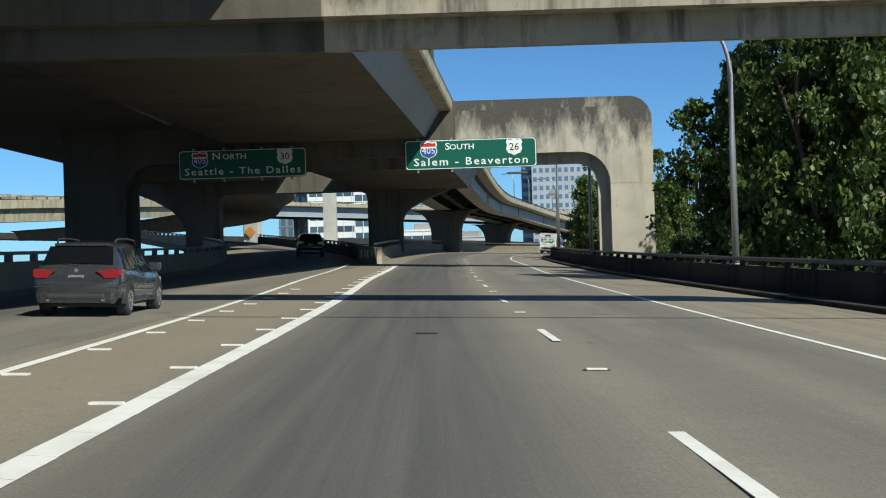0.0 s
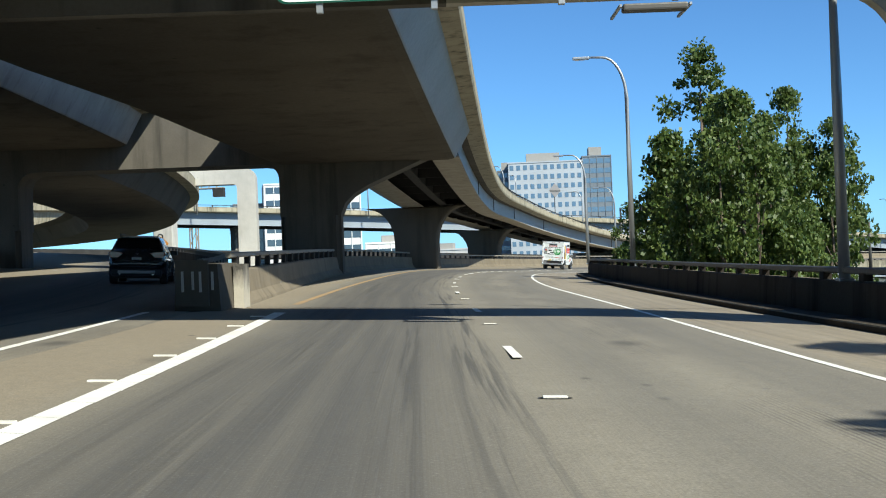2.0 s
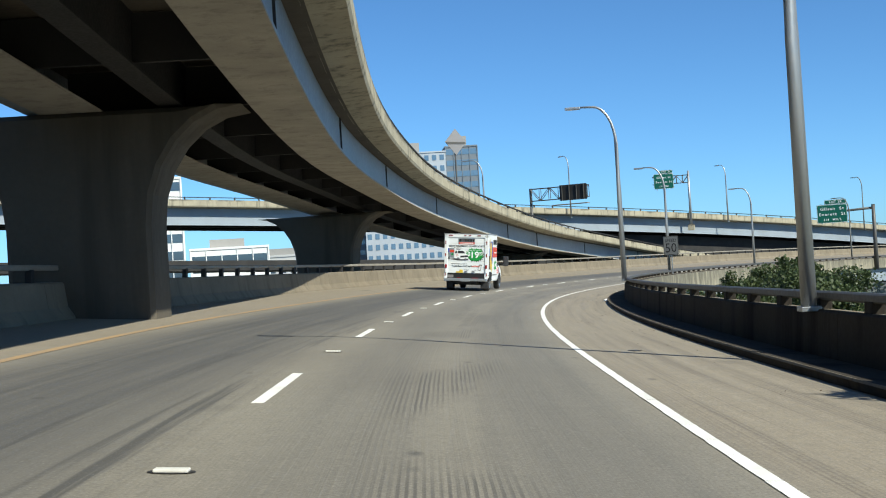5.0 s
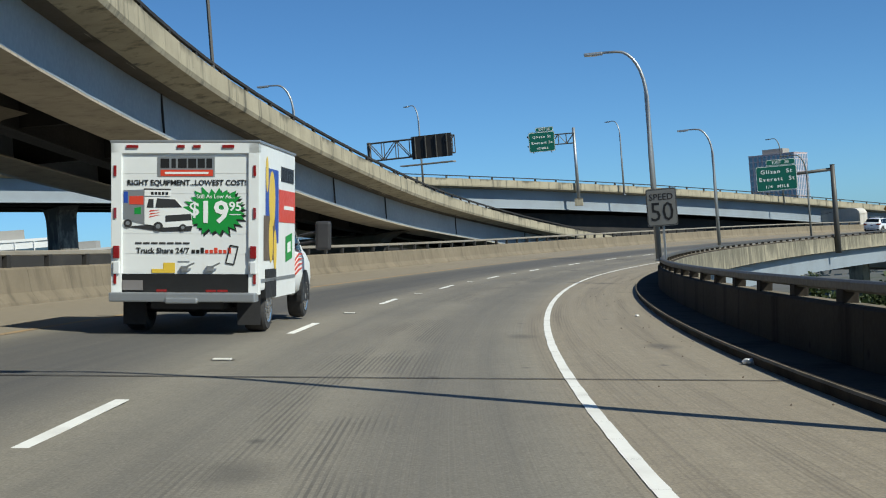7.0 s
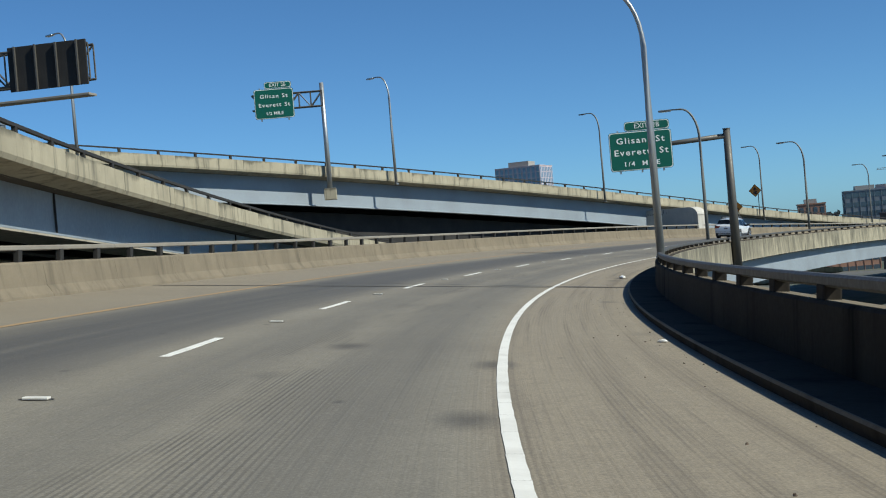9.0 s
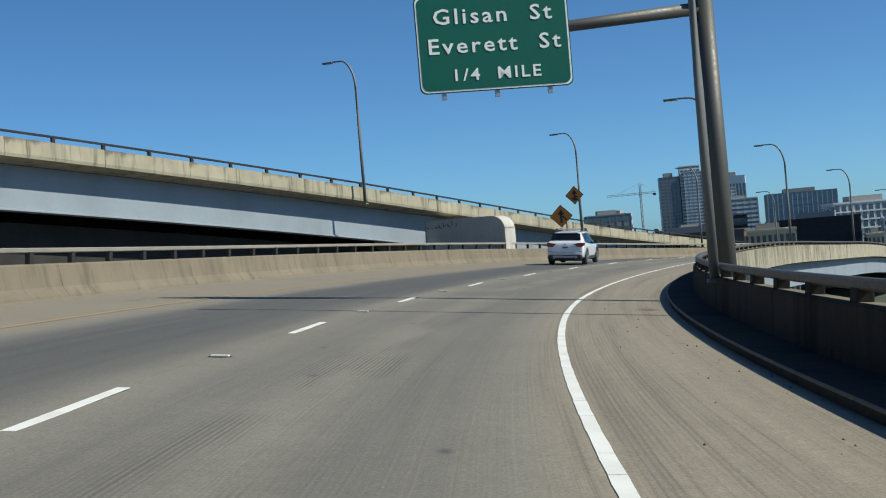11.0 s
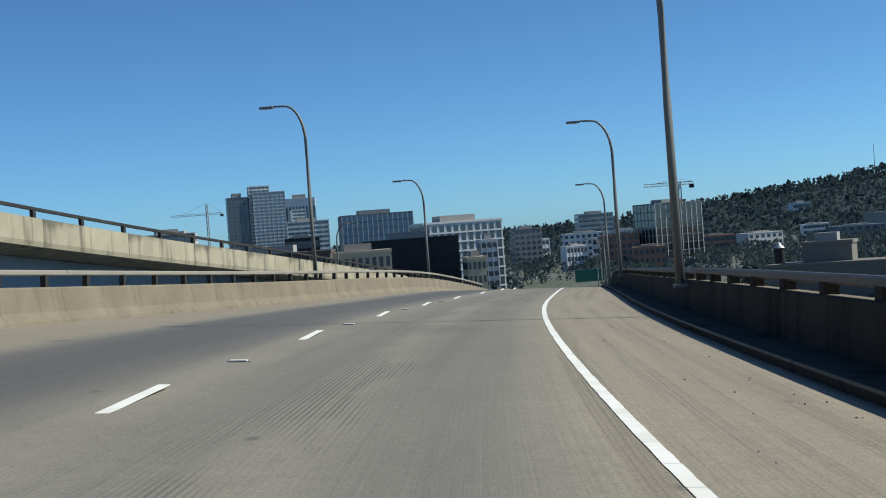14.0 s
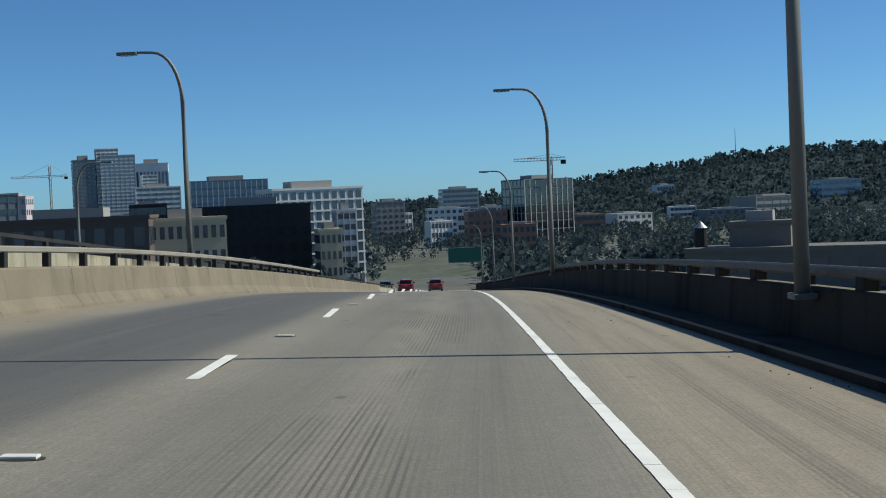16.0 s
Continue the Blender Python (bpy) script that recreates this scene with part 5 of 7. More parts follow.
class Shell:
    """A car body lofted along y (rear at 0). Stations: y, z bottom, z belt, z top, half width, half width at the top."""

    def __init__(self, rows):
        self.rows = np.array(rows, float)

    def at(self, y):
        return [float(np.interp(y, self.rows[:, 0], self.rows[:, k])) for k in range(1, 6)]

    def ring(self, y):
        zb, zm, zt, w, wt = self.at(y)
        g = zt - zm
        half = [(w * 0.86, zb), (w * 0.97, zb + 0.08), (w, zb + (zm - zb) * 0.45), (w * 0.985, zm - (zm - zb) * 0.12), (w * 0.955, zm)]
        if g > 0.12:
            half += [(w * 0.955 + (wt - w * 0.955) * 0.5, zm + g * 0.52), (wt, zt - min(0.08, g * 0.3)), (wt - 0.09, zt - 0.015), (wt * 0.55, zt + 0.012)]
        else:
            half += [(w * 0.94, zm + g * 0.5), (w * 0.90, zt - 0.01), (w * 0.82, zt), (w * 0.5, zt + 0.01)]
        return half

    def mesh(self, ys):
        b = bmesh.new()
        rings = []
        for y in ys:
            h = self.ring(y)
            rings.append([b.verts.new((x, y, z)) for x, z in h] + [b.verts.new((-x, y, z)) for x, z in h[::-1]])
        n = len(rings[0])
        for a, c in zip(rings, rings[1:]):
            for j in range(n):
                b.faces.new((a[j], a[(j + 1) % n], c[(j + 1) % n], c[j]))
        b.faces.new(rings[0])
        b.faces.new(rings[-1][::-1])
        bmesh.ops.recalc_face_normals(b, faces=b.faces)
        return b

    def side_pane(self, side, y0, y1, f0, f1, lean0=0.0, lean1=0.0, off=0.03):
        """A pane on the side glass between two stations; leans shift its top."""
        b = bmesh.new()
        grid_ = []
        for i in range(7):
            row = []
            for j in range(4):
                f = f0 + (f1 - f0) * j / 3
                y = (y0 + lean0 * j / 3) + ((y1 + lean1 * j / 3) - (y0 + lean0 * j / 3)) * i / 6
                zb, zm, zt, w, wt = self.at(y)
                x = w * 0.955 + (wt - w * 0.955) * f
                row.append(b.verts.new((side * (x + off), y, zm + (zt - 0.07 - zm) * f + 0.01)))
            grid_.append(row)
        for i in range(6):
            for j in range(3):
                b.faces.new((grid_[i][j], grid_[i + 1][j], grid_[i + 1][j + 1], grid_[i][j + 1]))
        bmesh.ops.solidify(b, geom=b.faces[:], thickness=0.02)
        return b

    def top_pane(self, y0, y1, wide, off=0.012):
        b = bmesh.new()
        grid_ = []
        for i in range(6):
            y = y0 + (y1 - y0) * i / 5
            _, _, zt, _, wt = self.at(y)
            grid_.append([b.verts.new((wt * wide * k / 4, y - off, zt + off + 0.012 * (1 - abs(k) / 4))) for k in range(-4, 5)])
        for i in range(5):
            for k in range(8):
                b.faces.new((grid_[i][k], grid_[i][k + 1], grid_[i + 1][k + 1], grid_[i + 1][k]))
        bmesh.ops.solidify(b, geom=b.faces[:], thickness=0.015)
        return b


def car(name, m, label, paint, kind="suv", cladding=True, rack=False):
    L, W, H, r = {"suv": (4.65, 0.94, 1.63, 0.37), "wagon": (4.55, 0.88, 1.50, 0.32)}[kind]
    k = H / 1.63
    up = 0.08 if kind == "suv" else 0.0
    rows = [(0.0, 0.42, 0.72, 0.74, W * 0.88, W * 0.82), (0.05, 0.38, (0.94 + up) * k, (1.0 + up) * k, W * 0.95, W * 0.88), (0.16, 0.34, (1.00 + up) * k, (1.10 + up) * k, W * 0.98, W * 0.84), (0.50, 0.30, (1.02 + up) * k, 1.55 * k, W, W * 0.74),
            (0.75, 0.28, (1.01 + up * 0.8) * k, H, W, W * 0.72), (1.9, 0.26, 0.98 * k + up * 0.4, H + 0.03, W, W * 0.74), (2.7, 0.26, 0.95 * k + up * 0.3, H - 0.03, W, W * 0.72), (3.0, 0.26, 0.94 * k + up * 0.3, 1.45 * k, W, W * 0.71),
            (3.62, 0.27, 0.93 * k, 1.03 * k, W, W * 0.84), (4.2, 0.30, 0.82 * k, 0.93 * k, W * 0.96, W * 0.8), (4.5, 0.34, 0.68 * k, 0.76 * k, W * 0.86, W * 0.7), (L, 0.40, 0.58, 0.62, W * 0.72, W * 0.6)]
    sh = Shell(rows)
    ob = thing(name, m, label, "car", "cars on the road")
    part("body", sh.mesh([0, 0.03, 0.05, 0.1, 0.16, 0.28, 0.4, 0.52, 0.63, 0.75, 1.1, 1.5, 1.9, 2.3, 2.7, 2.85, 3.0, 3.2, 3.4, 3.62, 3.9, 4.2, 4.35, 4.5, L]), M[paint], ob, smooth=True)
    part("rear_window", sh.top_pane(0.19, 0.48, 0.97, 0.02), M["glass_dark"], ob)
    part("windscreen", sh.top_pane(2.98, 3.55, 0.9), M["glass_dark"], ob)
    for s_ in (1, -1):
        part("side_window", sh.side_pane(s_, 0.62, 1.02, 0.06, 0.95, 0.12, -0.02), M["glass_dark"], ob)
        part("side_window", sh.side_pane(s_, 1.08, 1.92, 0.04, 0.95, 0.0, 0.0), M["glass_dark"], ob)
        part("side_window", sh.side_pane(s_, 2.0, 3.1, 0.04, 0.93, 0.0, -0.42), M["glass_dark"], ob)
        b = boxed(-0.12, 0.12, -0.06, 0.16, -0.08, 0.10, 0.04)
        mir = part("mirror", b, M["plastic"] if cladding else M[paint], ob)
        mir.matrix_basis = pose(s_ * (W + 0.08), 2.95, 1.08 * k)
        # tail light wraps round the corner
        b = bmesh.new()
        q = W / 0.94
        outline(b, [(0.44 * q, 1.0 * k), (0.50 * q, 0.965 * k), (0.60 * q, 0.86 * k), (0.86 * q, 0.85 * k), (0.90 * q, 0.90 * k), (0.89 * q, 1.04 * k), (0.74 * q, 1.05 * k)], 0.16)
        bmesh.ops.translate(b, vec=(0, 0.07, 0), verts=b.verts)
        box(b, 0.80 * q, 0.945 * q, 0.08, 0.40, 0.90 * k, 1.05 * k, 0.05)
        bmesh.ops.translate(b, vec=(0, 0, up * 0.6), verts=b.verts)
        if s_ < 0:
            bmesh.ops.scale(b, vec=(-1, 1, 1), verts=b.verts)
            bmesh.ops.reverse_faces(b, faces=b.faces)
        part("tail_light", b, M["tail_red"], ob, "red tail light")
        part("reflector", boxed(s_ * 0.74 - 0.10, s_ * 0.74 + 0.10, -0.012, 0.06, 0.645 * k, 0.675 * k, 0.01), M["plastic"], ob)
        part("head_light", boxed(s_ * 0.66 - 0.14, s_ * 0.66 + 0.14, L - 0.34, L - 0.12, 0.70 * k, 0.82 * k, 0.03), M["clear_lens"], ob)
        for yh in (1.28, 2.15):
            part("door_handle", boxed(s_ * (W + 0.005) - 0.02, s_ * (W + 0.005) + 0.02, yh, yh + 0.2, 0.88 * k, 0.915 * k, 0.01), M[paint], ob)
        for y in (0.86, 3.70):
            b = bmesh.new()
            pts = arc(0, 0, r + 0.10, -8, 188, 14) + arc(0, 0, r + 0.005, 188, -8, 14)
            outline(b, pts, 0.08)
            a = part("arch_trim", b, M["plastic"], ob)
            a.matrix_basis = pose(s_ * (W - 0.025), y, r, 0, 0, 90)
            b = outline(bmesh.new(), arc(0, 0, r + 0.02, -14, 194, 14), 0.10)
            a = part("wheel_well", b, M["sign_black"], ob)
            a.matrix_basis = pose(s_ * (W - 0.045), y, r, 0, 0, 90)
            wheel_thing(ob, s_ * (W - 0.10), y, r, 0.24)
        part("sill_trim", boxed(s_ * (W - 0.06) - 0.05, s_ * (W - 0.06) + 0.05, 1.3, 3.25, 0.27, 0.42, 0.02), M["plastic"] if cladding else M[paint], ob)
        part("exhaust", tube(bmesh.new(), [(s_ * 0.55, -0.03, 0.36), (s_ * 0.55, 0.2, 0.36)], 0.04, 10), M["chrome"], ob)
        part("roof_rail", tube(bmesh.new(), [(s_ * W * 0.66, 0.8, H + 0.0), (s_ * W * 0.68, 0.95, H + 0.07), (s_ * W * 0.70, 1.8, H + 0.09), (s_ * W * 0.68, 2.5, H + 0.06), (s_ * W * 0.67, 2.65, H - 0.02)], 0.022, 8), M["plastic"], ob)
    part("lower_bumper", boxed(-W * 0.90, W * 0.90, -0.03, 0.25, 0.27, 0.53, 0.09), M["plastic"] if cladding else M[paint], ob)
    part("skid_plate", boxed(-W * 0.66, W * 0.66, -0.044, 0.05, 0.36, 0.47, 0.035), M["galv"] if cladding else M["plastic"], ob)
    part("tailgate_seam", boxed(-W * 0.70, W * 0.70, -0.004, 0.08, 0.600 * k, 0.612 * k), M["plastic"], ob)
    pl = part("number_plate", boxed(-0.16, 0.16, 0.012, 0.035, 0.78 * k, 0.92 * k, 0.005), M["sign_back"], ob, "number plate with illegible bars")
    part("plate_bar", boxed(-0.11, 0.11, 0.007, 0.012, 0.83 * k, 0.87 * k), M["car_blue"], pl)
    part("badge", tube(bmesh.new(), [(0, 0.035, 1.02 * k), (0, 0.055, 1.025 * k)], 0.04, 12), M["chrome"], ob)
    part("wiper", tube(bmesh.new(), [(0.0, 0.165, 1.13 * k), (-0.34, 0.19, 1.17 * k)], 0.012, 6), M["plastic"], ob)
    part("spoiler", boxed(-W * 0.62, W * 0.62, 0.42, 0.72, H - 0.07, H - 0.02, 0.02), M[paint], ob)
    if rack:
        for y in (1.15, 2.15):
            part("cross_bar", tube(bmesh.new(), [(-W * 0.68, y, H + 0.12), (W * 0.68, y, H + 0.12)], 0.022, 8), M["galv"], ob, "grey roof-rack bar")
            for s_ in (1, -1):
                part("rack_foot", boxed(s_ * W * 0.68 - 0.05, s_ * W * 0.68 + 0.05, y - 0.07, y + 0.07, H + 0.02, H + 0.16, 0.02), M["plastic"], ob)
    part("underbody", boxed(-W * 0.8, W * 0.8, 0.3, L - 0.3, 0.2, 0.34), M["sign_black"], ob)
    return ob


def on_road(s, u, turn=0.0, k=1.0):
    return ROAD.stand(s, u, 0.0, True) @ pose(0, 0, 0, 0, 0, turn) @ Matrix.Scale(k, 4)


car("parked_suv", on_road(346.3, -4.98, 1.0, 1.10), "white compact SUV with black cladding and empty roof-rack bars", "car_white", "suv", True, True)
car("station_wagon", on_road(24.3, -6.65, 0.5, 0.91), "dark grey station wagon in the exit lane", "car_grey", "wagon", False)
car("dark_suv", on_road(96.5, -11.6, 10, 1.05), "black SUV in the shaded exit lane", "car_black", "suv", True)
for s, u, c in ((556, -2.6, "car_red"), (566, 1.0, "car_red"), (574, -5.6, "car_black")):
    car("distant_car", on_road(s, u), "small distant car beyond the crest", c, "wagon", False)


def box_truck(m):
    """A small hire lorry: white box, cut-away van cab, picture panels."""
    ob = thing("box_truck", m, "white hire box truck with advertising panels on its rear door", "truck")
    W, z0, z1, L = 1.02, 0.62, 2.74, 3.1
    part("box_body", boxed(-W, W, 0.06, L, z0, z1, 0.04), M["truck_white"], ob)
    for s_ in (1, -1):
        part("rear_post", boxed(s_ * (W - 0.075) - 0.075, s_ * (W - 0.075) + 0.075, -0.03, 0.1, z0 - 0.05, z1, 0.01), M["truck_white"], ob)
        for z in (2.25, 1.65, 0.72):
            part("side_marker", boxed(s_ * (W - 0.06) - 0.018, s_ * (W - 0.06) + 0.018, -0.045, -0.03, z, z + 0.15), M["tail_red"], ob, "red reflector strip")
        part("tail_light", boxed(s_ * (W - 0.08) - 0.045, s_ * (W - 0.08) + 0.045, -0.06, -0.03, 1.08, 1.26, 0.015), M["tail_red"], ob)
        part("turn_light", boxed(s_ * (W - 0.08) - 0.045, s_ * (W - 0.08) + 0.045, -0.06, -0.03, 0.86, 1.04, 0.015), M["clear_lens"], ob)
        part("body_skirt", boxed(s_ * (W - 0.02) - 0.02, s_ * (W - 0.02) + 0.02, 1.25, L, z0 - 0.14, z0 + 0.04), M["truck_white"], ob)
        part("skirt_stripe", boxed(s_ * (W + 0.006) - 0.004, s_ * (W + 0.006) + 0.004, 0.1, L - 0.05, z0 + 0.12, z0 + 0.17), M["galv"], ob)
    part("header", boxed(-W, W, -0.03, 0.1, z1 - 0.17, z1, 0.01), M["truck_white"], ob)
    for x, w_ in ((-0.72, 0.08), (-0.05, 0.05), (0.17, 0.05), (0.6, 0.08)):
        part("clearance_light", boxed(x - w_, x + w_, -0.05, -0.03, z1 - 0.09, z1 - 0.05), M["tail_red"], ob)
    part("roof_edge", boxed(-W - 0.015, W + 0.015, -0.035, L + 0.01, z1 - 0.02, z1 + 0.02, 0.01), M["galv"], ob)
    # roll-up door in slats, then what is stuck on it
    n = 6
    for i in range(n):
        za, zb = 0.86 + (z1 - 0.17 - 0.86) * i / n, 0.86 + (z1 - 0.17 - 0.86) * (i + 1) / n
        part("door_slat", boxed(-W + 0.15, W - 0.15, 0.0, 0.06, za + 0.002, zb - 0.002), M["truck_white"], ob)
    part("sill", boxed(-W + 0.1, W - 0.1, -0.02, 0.3, 0.60, 0.86), M["sign_black"], ob, "black sill panel below the door")
    part("number_plate", boxed(-0.86, -0.58, -0.035, -0.02, 0.63, 0.77), M["sign_back"], ob, "number plate with illegible bars")
    for x in (-0.32, 0.36, 0.52):
        part("reflector", boxed(x - 0.07, x + 0.07, -0.03, -0.018, 0.61, 0.64), M["tail_red"], ob)
    part("bumper", boxed(-W + 0.02, W - 0.02, -0.22, 0.05, 0.47, 0.60, 0.02), M["galv"], ob, "bright step bumper")
    part("hitch", boxed(-0.22, 0.22, -0.26, -0.1, 0.45, 0.53, 0.02), M["galv"], ob)
    for x in (0.0, 0.35):
        part("latch", boxed(x - 0.05, x + 0.05, -0.05, 0.0, 0.90, 0.98, 0.01), M["galv"], ob)
        part("latch_bar", tube(bmesh.new(), [(x, -0.04, 0.95), (x + 0.14, -0.06, 1.02)], 0.014, 6), M["galv"], ob)
    part("yellow_notice", boxed(-0.46, -0.14, -0.008, 0.0, 0.875, 0.93), M["truck_yellow"], ob)

    def decal(x0, x1, za, zb, mat, lift=0.004, nm="decal"):
        return part(nm, boxed(x0, x1, -lift, -lift + 0.003, za, zb), M[mat], ob)

    def shape(pts, mat, lift, nm):
        part(nm, outline(bmesh.new(), pts, 0.003), M[mat], ob).matrix_basis = pose(0, -lift, 0)

    decal(-0.385, 0.405, 2.24, 2.525, "galv", 0.004, "brand_panel")
    for x0, x1 in ((-0.34, -0.22), (-0.19, -0.13), (-0.10, 0.02), (0.04, 0.15), (0.17, 0.27), (0.29, 0.37)):
        decal(x0, x1, 2.365, 2.50, "sign_black", 0.007, "brand_block")
    decal(-0.34, 0.38, 2.25, 2.34, "truck_red", 0.007)
    decal(-0.28, 0.32, 2.28, 2.31, "sign_white", 0.010, "illegible_line")
    write("RIGHT EQUIPMENT...LOWEST COST!", 0.108, pose(0.02, -0.006, 2.155), M["sign_black"], ob, "slogan", narrow=0.93, bold=0.012)
    write("Truck Share 24/7", 0.112, pose(-0.31, -0.006, 1.19), M["sign_black"], ob, "slogan", narrow=0.93, bold=0.012)
    for k in range(9):
        decal(0.09 + 0.062 * k, 0.135 + 0.062 * k, 1.155, 1.205 + 0.03 * (k % 3 == 2), "truck_red" if k > 2 else "sign_black", 0.006, "illegible_mark")
    for k in range(7):
        decal(-0.69 + 0.11 * k, -0.60 + 0.11 * k, 1.285, 1.31, "plastic", 0.006, "illegible_mark")
    decal(-0.10, 0.06, 1.03, 1.045, "galv", 0.006, "illegible_line")
    # green burst with the price
    rnd = random.Random(4)
    pts = []
    for k in range(48):
        a = 2 * math.pi * k / 48
        rr = (1.0 if k % 2 else 0.76) * (0.90 + 0.2 * rnd.random())
        pts.append((0.415 + 0.45 * rr * math.cos(a), 1.76 + 0.34 * rr * math.sin(a)))
    shape([(x + 0.025, z - 0.03) for x, z in pts], "sign_black", 0.005, "burst_shadow")
    part("price_burst", outline(bmesh.new(), pts, 0.003), M["truck_green"], ob, "green starburst").matrix_basis = pose(0, -0.008, 0)
    write("19", 0.43, pose(0.39, -0.012, 1.725), M["sign_white"], ob, "price", depth=0.003, bold=0.025)
    write("$", 0.27, pose(0.125, -0.012, 1.775), M["sign_white"], ob, "price", depth=0.003, bold=0.02)
    write("95", 0.18, pose(0.69, -0.012, 1.815), M["sign_white"], ob, "price", depth=0.003, bold=0.02)
    decal(0.61, 0.77, 1.70, 1.712, "sign_white", 0.012, "price_rule")
    write("Still As Low As...", 0.078, pose(0.42, -0.012, 1.96), M["sign_white"], ob, "price_note", depth=0.002, bold=0.01)
    # the printed picture of a hire van, in plain shapes
    shape([(-0.84, 1.53), (-0.30, 1.46), (0.08, 1.47), (0.10, 1.54), (-0.30, 1.58)], "plastic", 0.005, "van_shadow")
    shape([(-0.85, 1.64), (-0.85, 2.05), (-0.56, 2.06), (-0.56, 1.57)], "galv", 0.007, "van_box")
    shape([(-0.56, 1.97), (-0.56, 2.06), (-0.21, 2.05), (-0.20, 1.965)], "sign_white", 0.009, "van_attic")
    shape([(-0.57, 2.055), (-0.57, 2.075), (-0.20, 2.07), (-0.20, 2.05)], "plastic", 0.010, "van_roof")
    shape([(-0.77, 1.85), (-0.77, 1.965), (-0.575, 1.97), (-0.575, 1.845)], "truck_red", 0.010, "van_stripe")
    shape([(-0.85, 1.87), (-0.85, 2.03), (-0.79, 2.03), (-0.79, 1.87)], "sign_blue", 0.010, "van_panel")
    shape([(-0.70, 1.71), (-0.70, 1.80), (-0.61, 1.81), (-0.61, 1.71)], "truck_green", 0.010, "van_tag")
    for k in range(5):
        decal(-0.47 + 0.05 * k, -0.435 + 0.05 * k, 1.985, 2.025, "sign_black", 0.013, "van_letter")
    shape([(-0.56, 1.57), (-0.56, 1.95), (-0.40, 1.955), (-0.14, 1.93), (-0.02, 1.80), (0.08, 1.74), (0.10, 1.58), (-0.28, 1.52)], "sign_white", 0.011, "van_cab")
    shape([(-0.53, 1.80), (-0.50, 1.925), (-0.435, 1.925), (-0.435, 1.80)], "plastic", 0.014, "van_window")
    shape([(-0.41, 1.80), (-0.385, 1.935), (-0.14, 1.92), (-0.04, 1.805)], "plastic", 0.014, "van_windscreen")
    shape([(-0.27, 1.60), (-0.27, 1.69), (0.08, 1.715), (0.09, 1.625)], "plastic", 0.014, "van_grille")
    shape([(-0.27, 1.52), (-0.27, 1.58), (0.10, 1.60), (0.10, 1.545)], "sign_white", 0.014, "van_bumper")
    for k in range(3):
        shape([(-0.50, 1.66 + 0.04 * k), (-0.34, 1.70 + 0.035 * k), (-0.48, 1.685 + 0.04 * k)], "truck_red", 0.014, "van_flame")
    for x, z, r in ((-0.79, 1.58, 0.058), (-0.37, 1.535, 0.066), (-0.03, 1.52, 0.05)):
        part("van_wheel", tube(bmesh.new(), [(x, -0.019, z), (x, -0.015, z)], r, 16), M["rubber"], ob)
        part("van_rim", tube(bmesh.new(), [(x, -0.022, z), (x, -0.019, z)], r * 0.5, 12), M["galv"], ob)
    # a phone drawn in outline, and the load stuck to the sill
    for a, b2 in (((0.56, 1.02), (0.62, 1.27)), ((0.62, 1.27), (0.73, 1.25)), ((0.73, 1.25), (0.67, 1.00)), ((0.67, 1.00), (0.56, 1.02))):
        part("phone_outline", tube(bmesh.new(), [(a[0], -0.006, a[1]), (b2[0], -0.006, b2[1])], 0.009, 5), M["sign_black"], ob)
    decal(-0.30, -0.14, 0.93, 1.02, "truck_yellow", 0.006, "notice")
    # right flank: brand bars, red band, picture panel, green tag

    def flank(y0, y1, za, zb, mat, lift=0.004):
        for s_ in (1, -1):
            part("flank_decal", boxed(s_ * (W + lift) - 0.0015, s_ * (W + lift) + 0.0015, y0, y1, za, zb), M[mat], ob)

    flank(1.55, 3.05, 1.62, 2.12, "truck_red")
    for k in range(6):
        flank(1.75 + 0.2 * k, 1.92 + 0.2 * k, 2.25, 2.48, "sign_black", 0.005)
    flank(2.0, 2.9, 1.82, 1.88, "sign_white", 0.006)
    flank(0.45, 1.5, 1.3, 2.4, "sign_blue", 0.005)
    flank(0.3, 1.2, 1.05, 1.7, "bark", 0.006)
    for s_ in (1, -1):
        b = bmesh.new()
        for cy, cz, ry, rz in ((0.95, 1.95, 0.26, 0.42), (0.85, 1.35, 0.16, 0.34), (0.55, 2.3, 0.10, 0.26), (1.2, 1.2, 0.12, 0.30)):
            pts = [(cy + ry * math.cos(2 * math.pi * k / 16), cz + rz * math.sin(2 * math.pi * k / 16)) for k in range(16)]
            outline(b, pts, 0.003)
        p_ = part("picture_shape", b, M["truck_yellow"], ob, "yellow-green plant shapes in the printed picture")
        p_.matrix_basis = pose(s_ * (W + 0.009), 0, 0, 0, 0, 90)
        b = outline(bmesh.new(), [(2.15, 1.0), (2.75, 1.06), (2.75, 1.46), (2.15, 1.40)], 0.003)
        p_ = part("green_tag", b, M["truck_green"], ob, "green price tag")
        p_.matrix_basis = pose(s_ * (W + 0.006), 0, 0, 0, 0, 90)
        b = outline(bmesh.new(), [(2.3, 1.14), (2.6, 1.17), (2.6, 1.33), (2.3, 1.30)], 0.003)
        p_ = part("tag_bar", b, M["sign_white"], ob)
        p_.matrix_basis = pose(s_ * (W + 0.009), 0, 0, 0, 0, 90)
    # the van cab
    rows = [(0.0, 0.45, 1.18, 2.02, 0.94, 0.80), (0.75, 0.42, 1.15, 2.02, 0.96, 0.78), (1.05, 0.40, 1.13, 1.9, 0.96, 0.76), (1.62, 0.40, 1.10, 1.24, 0.96, 0.86), (2.2, 0.42, 1.0, 1.08, 0.94, 0.80), (2.4, 0.48, 0.9, 0.96, 0.86, 0.7)]
    sh = Shell(rows)
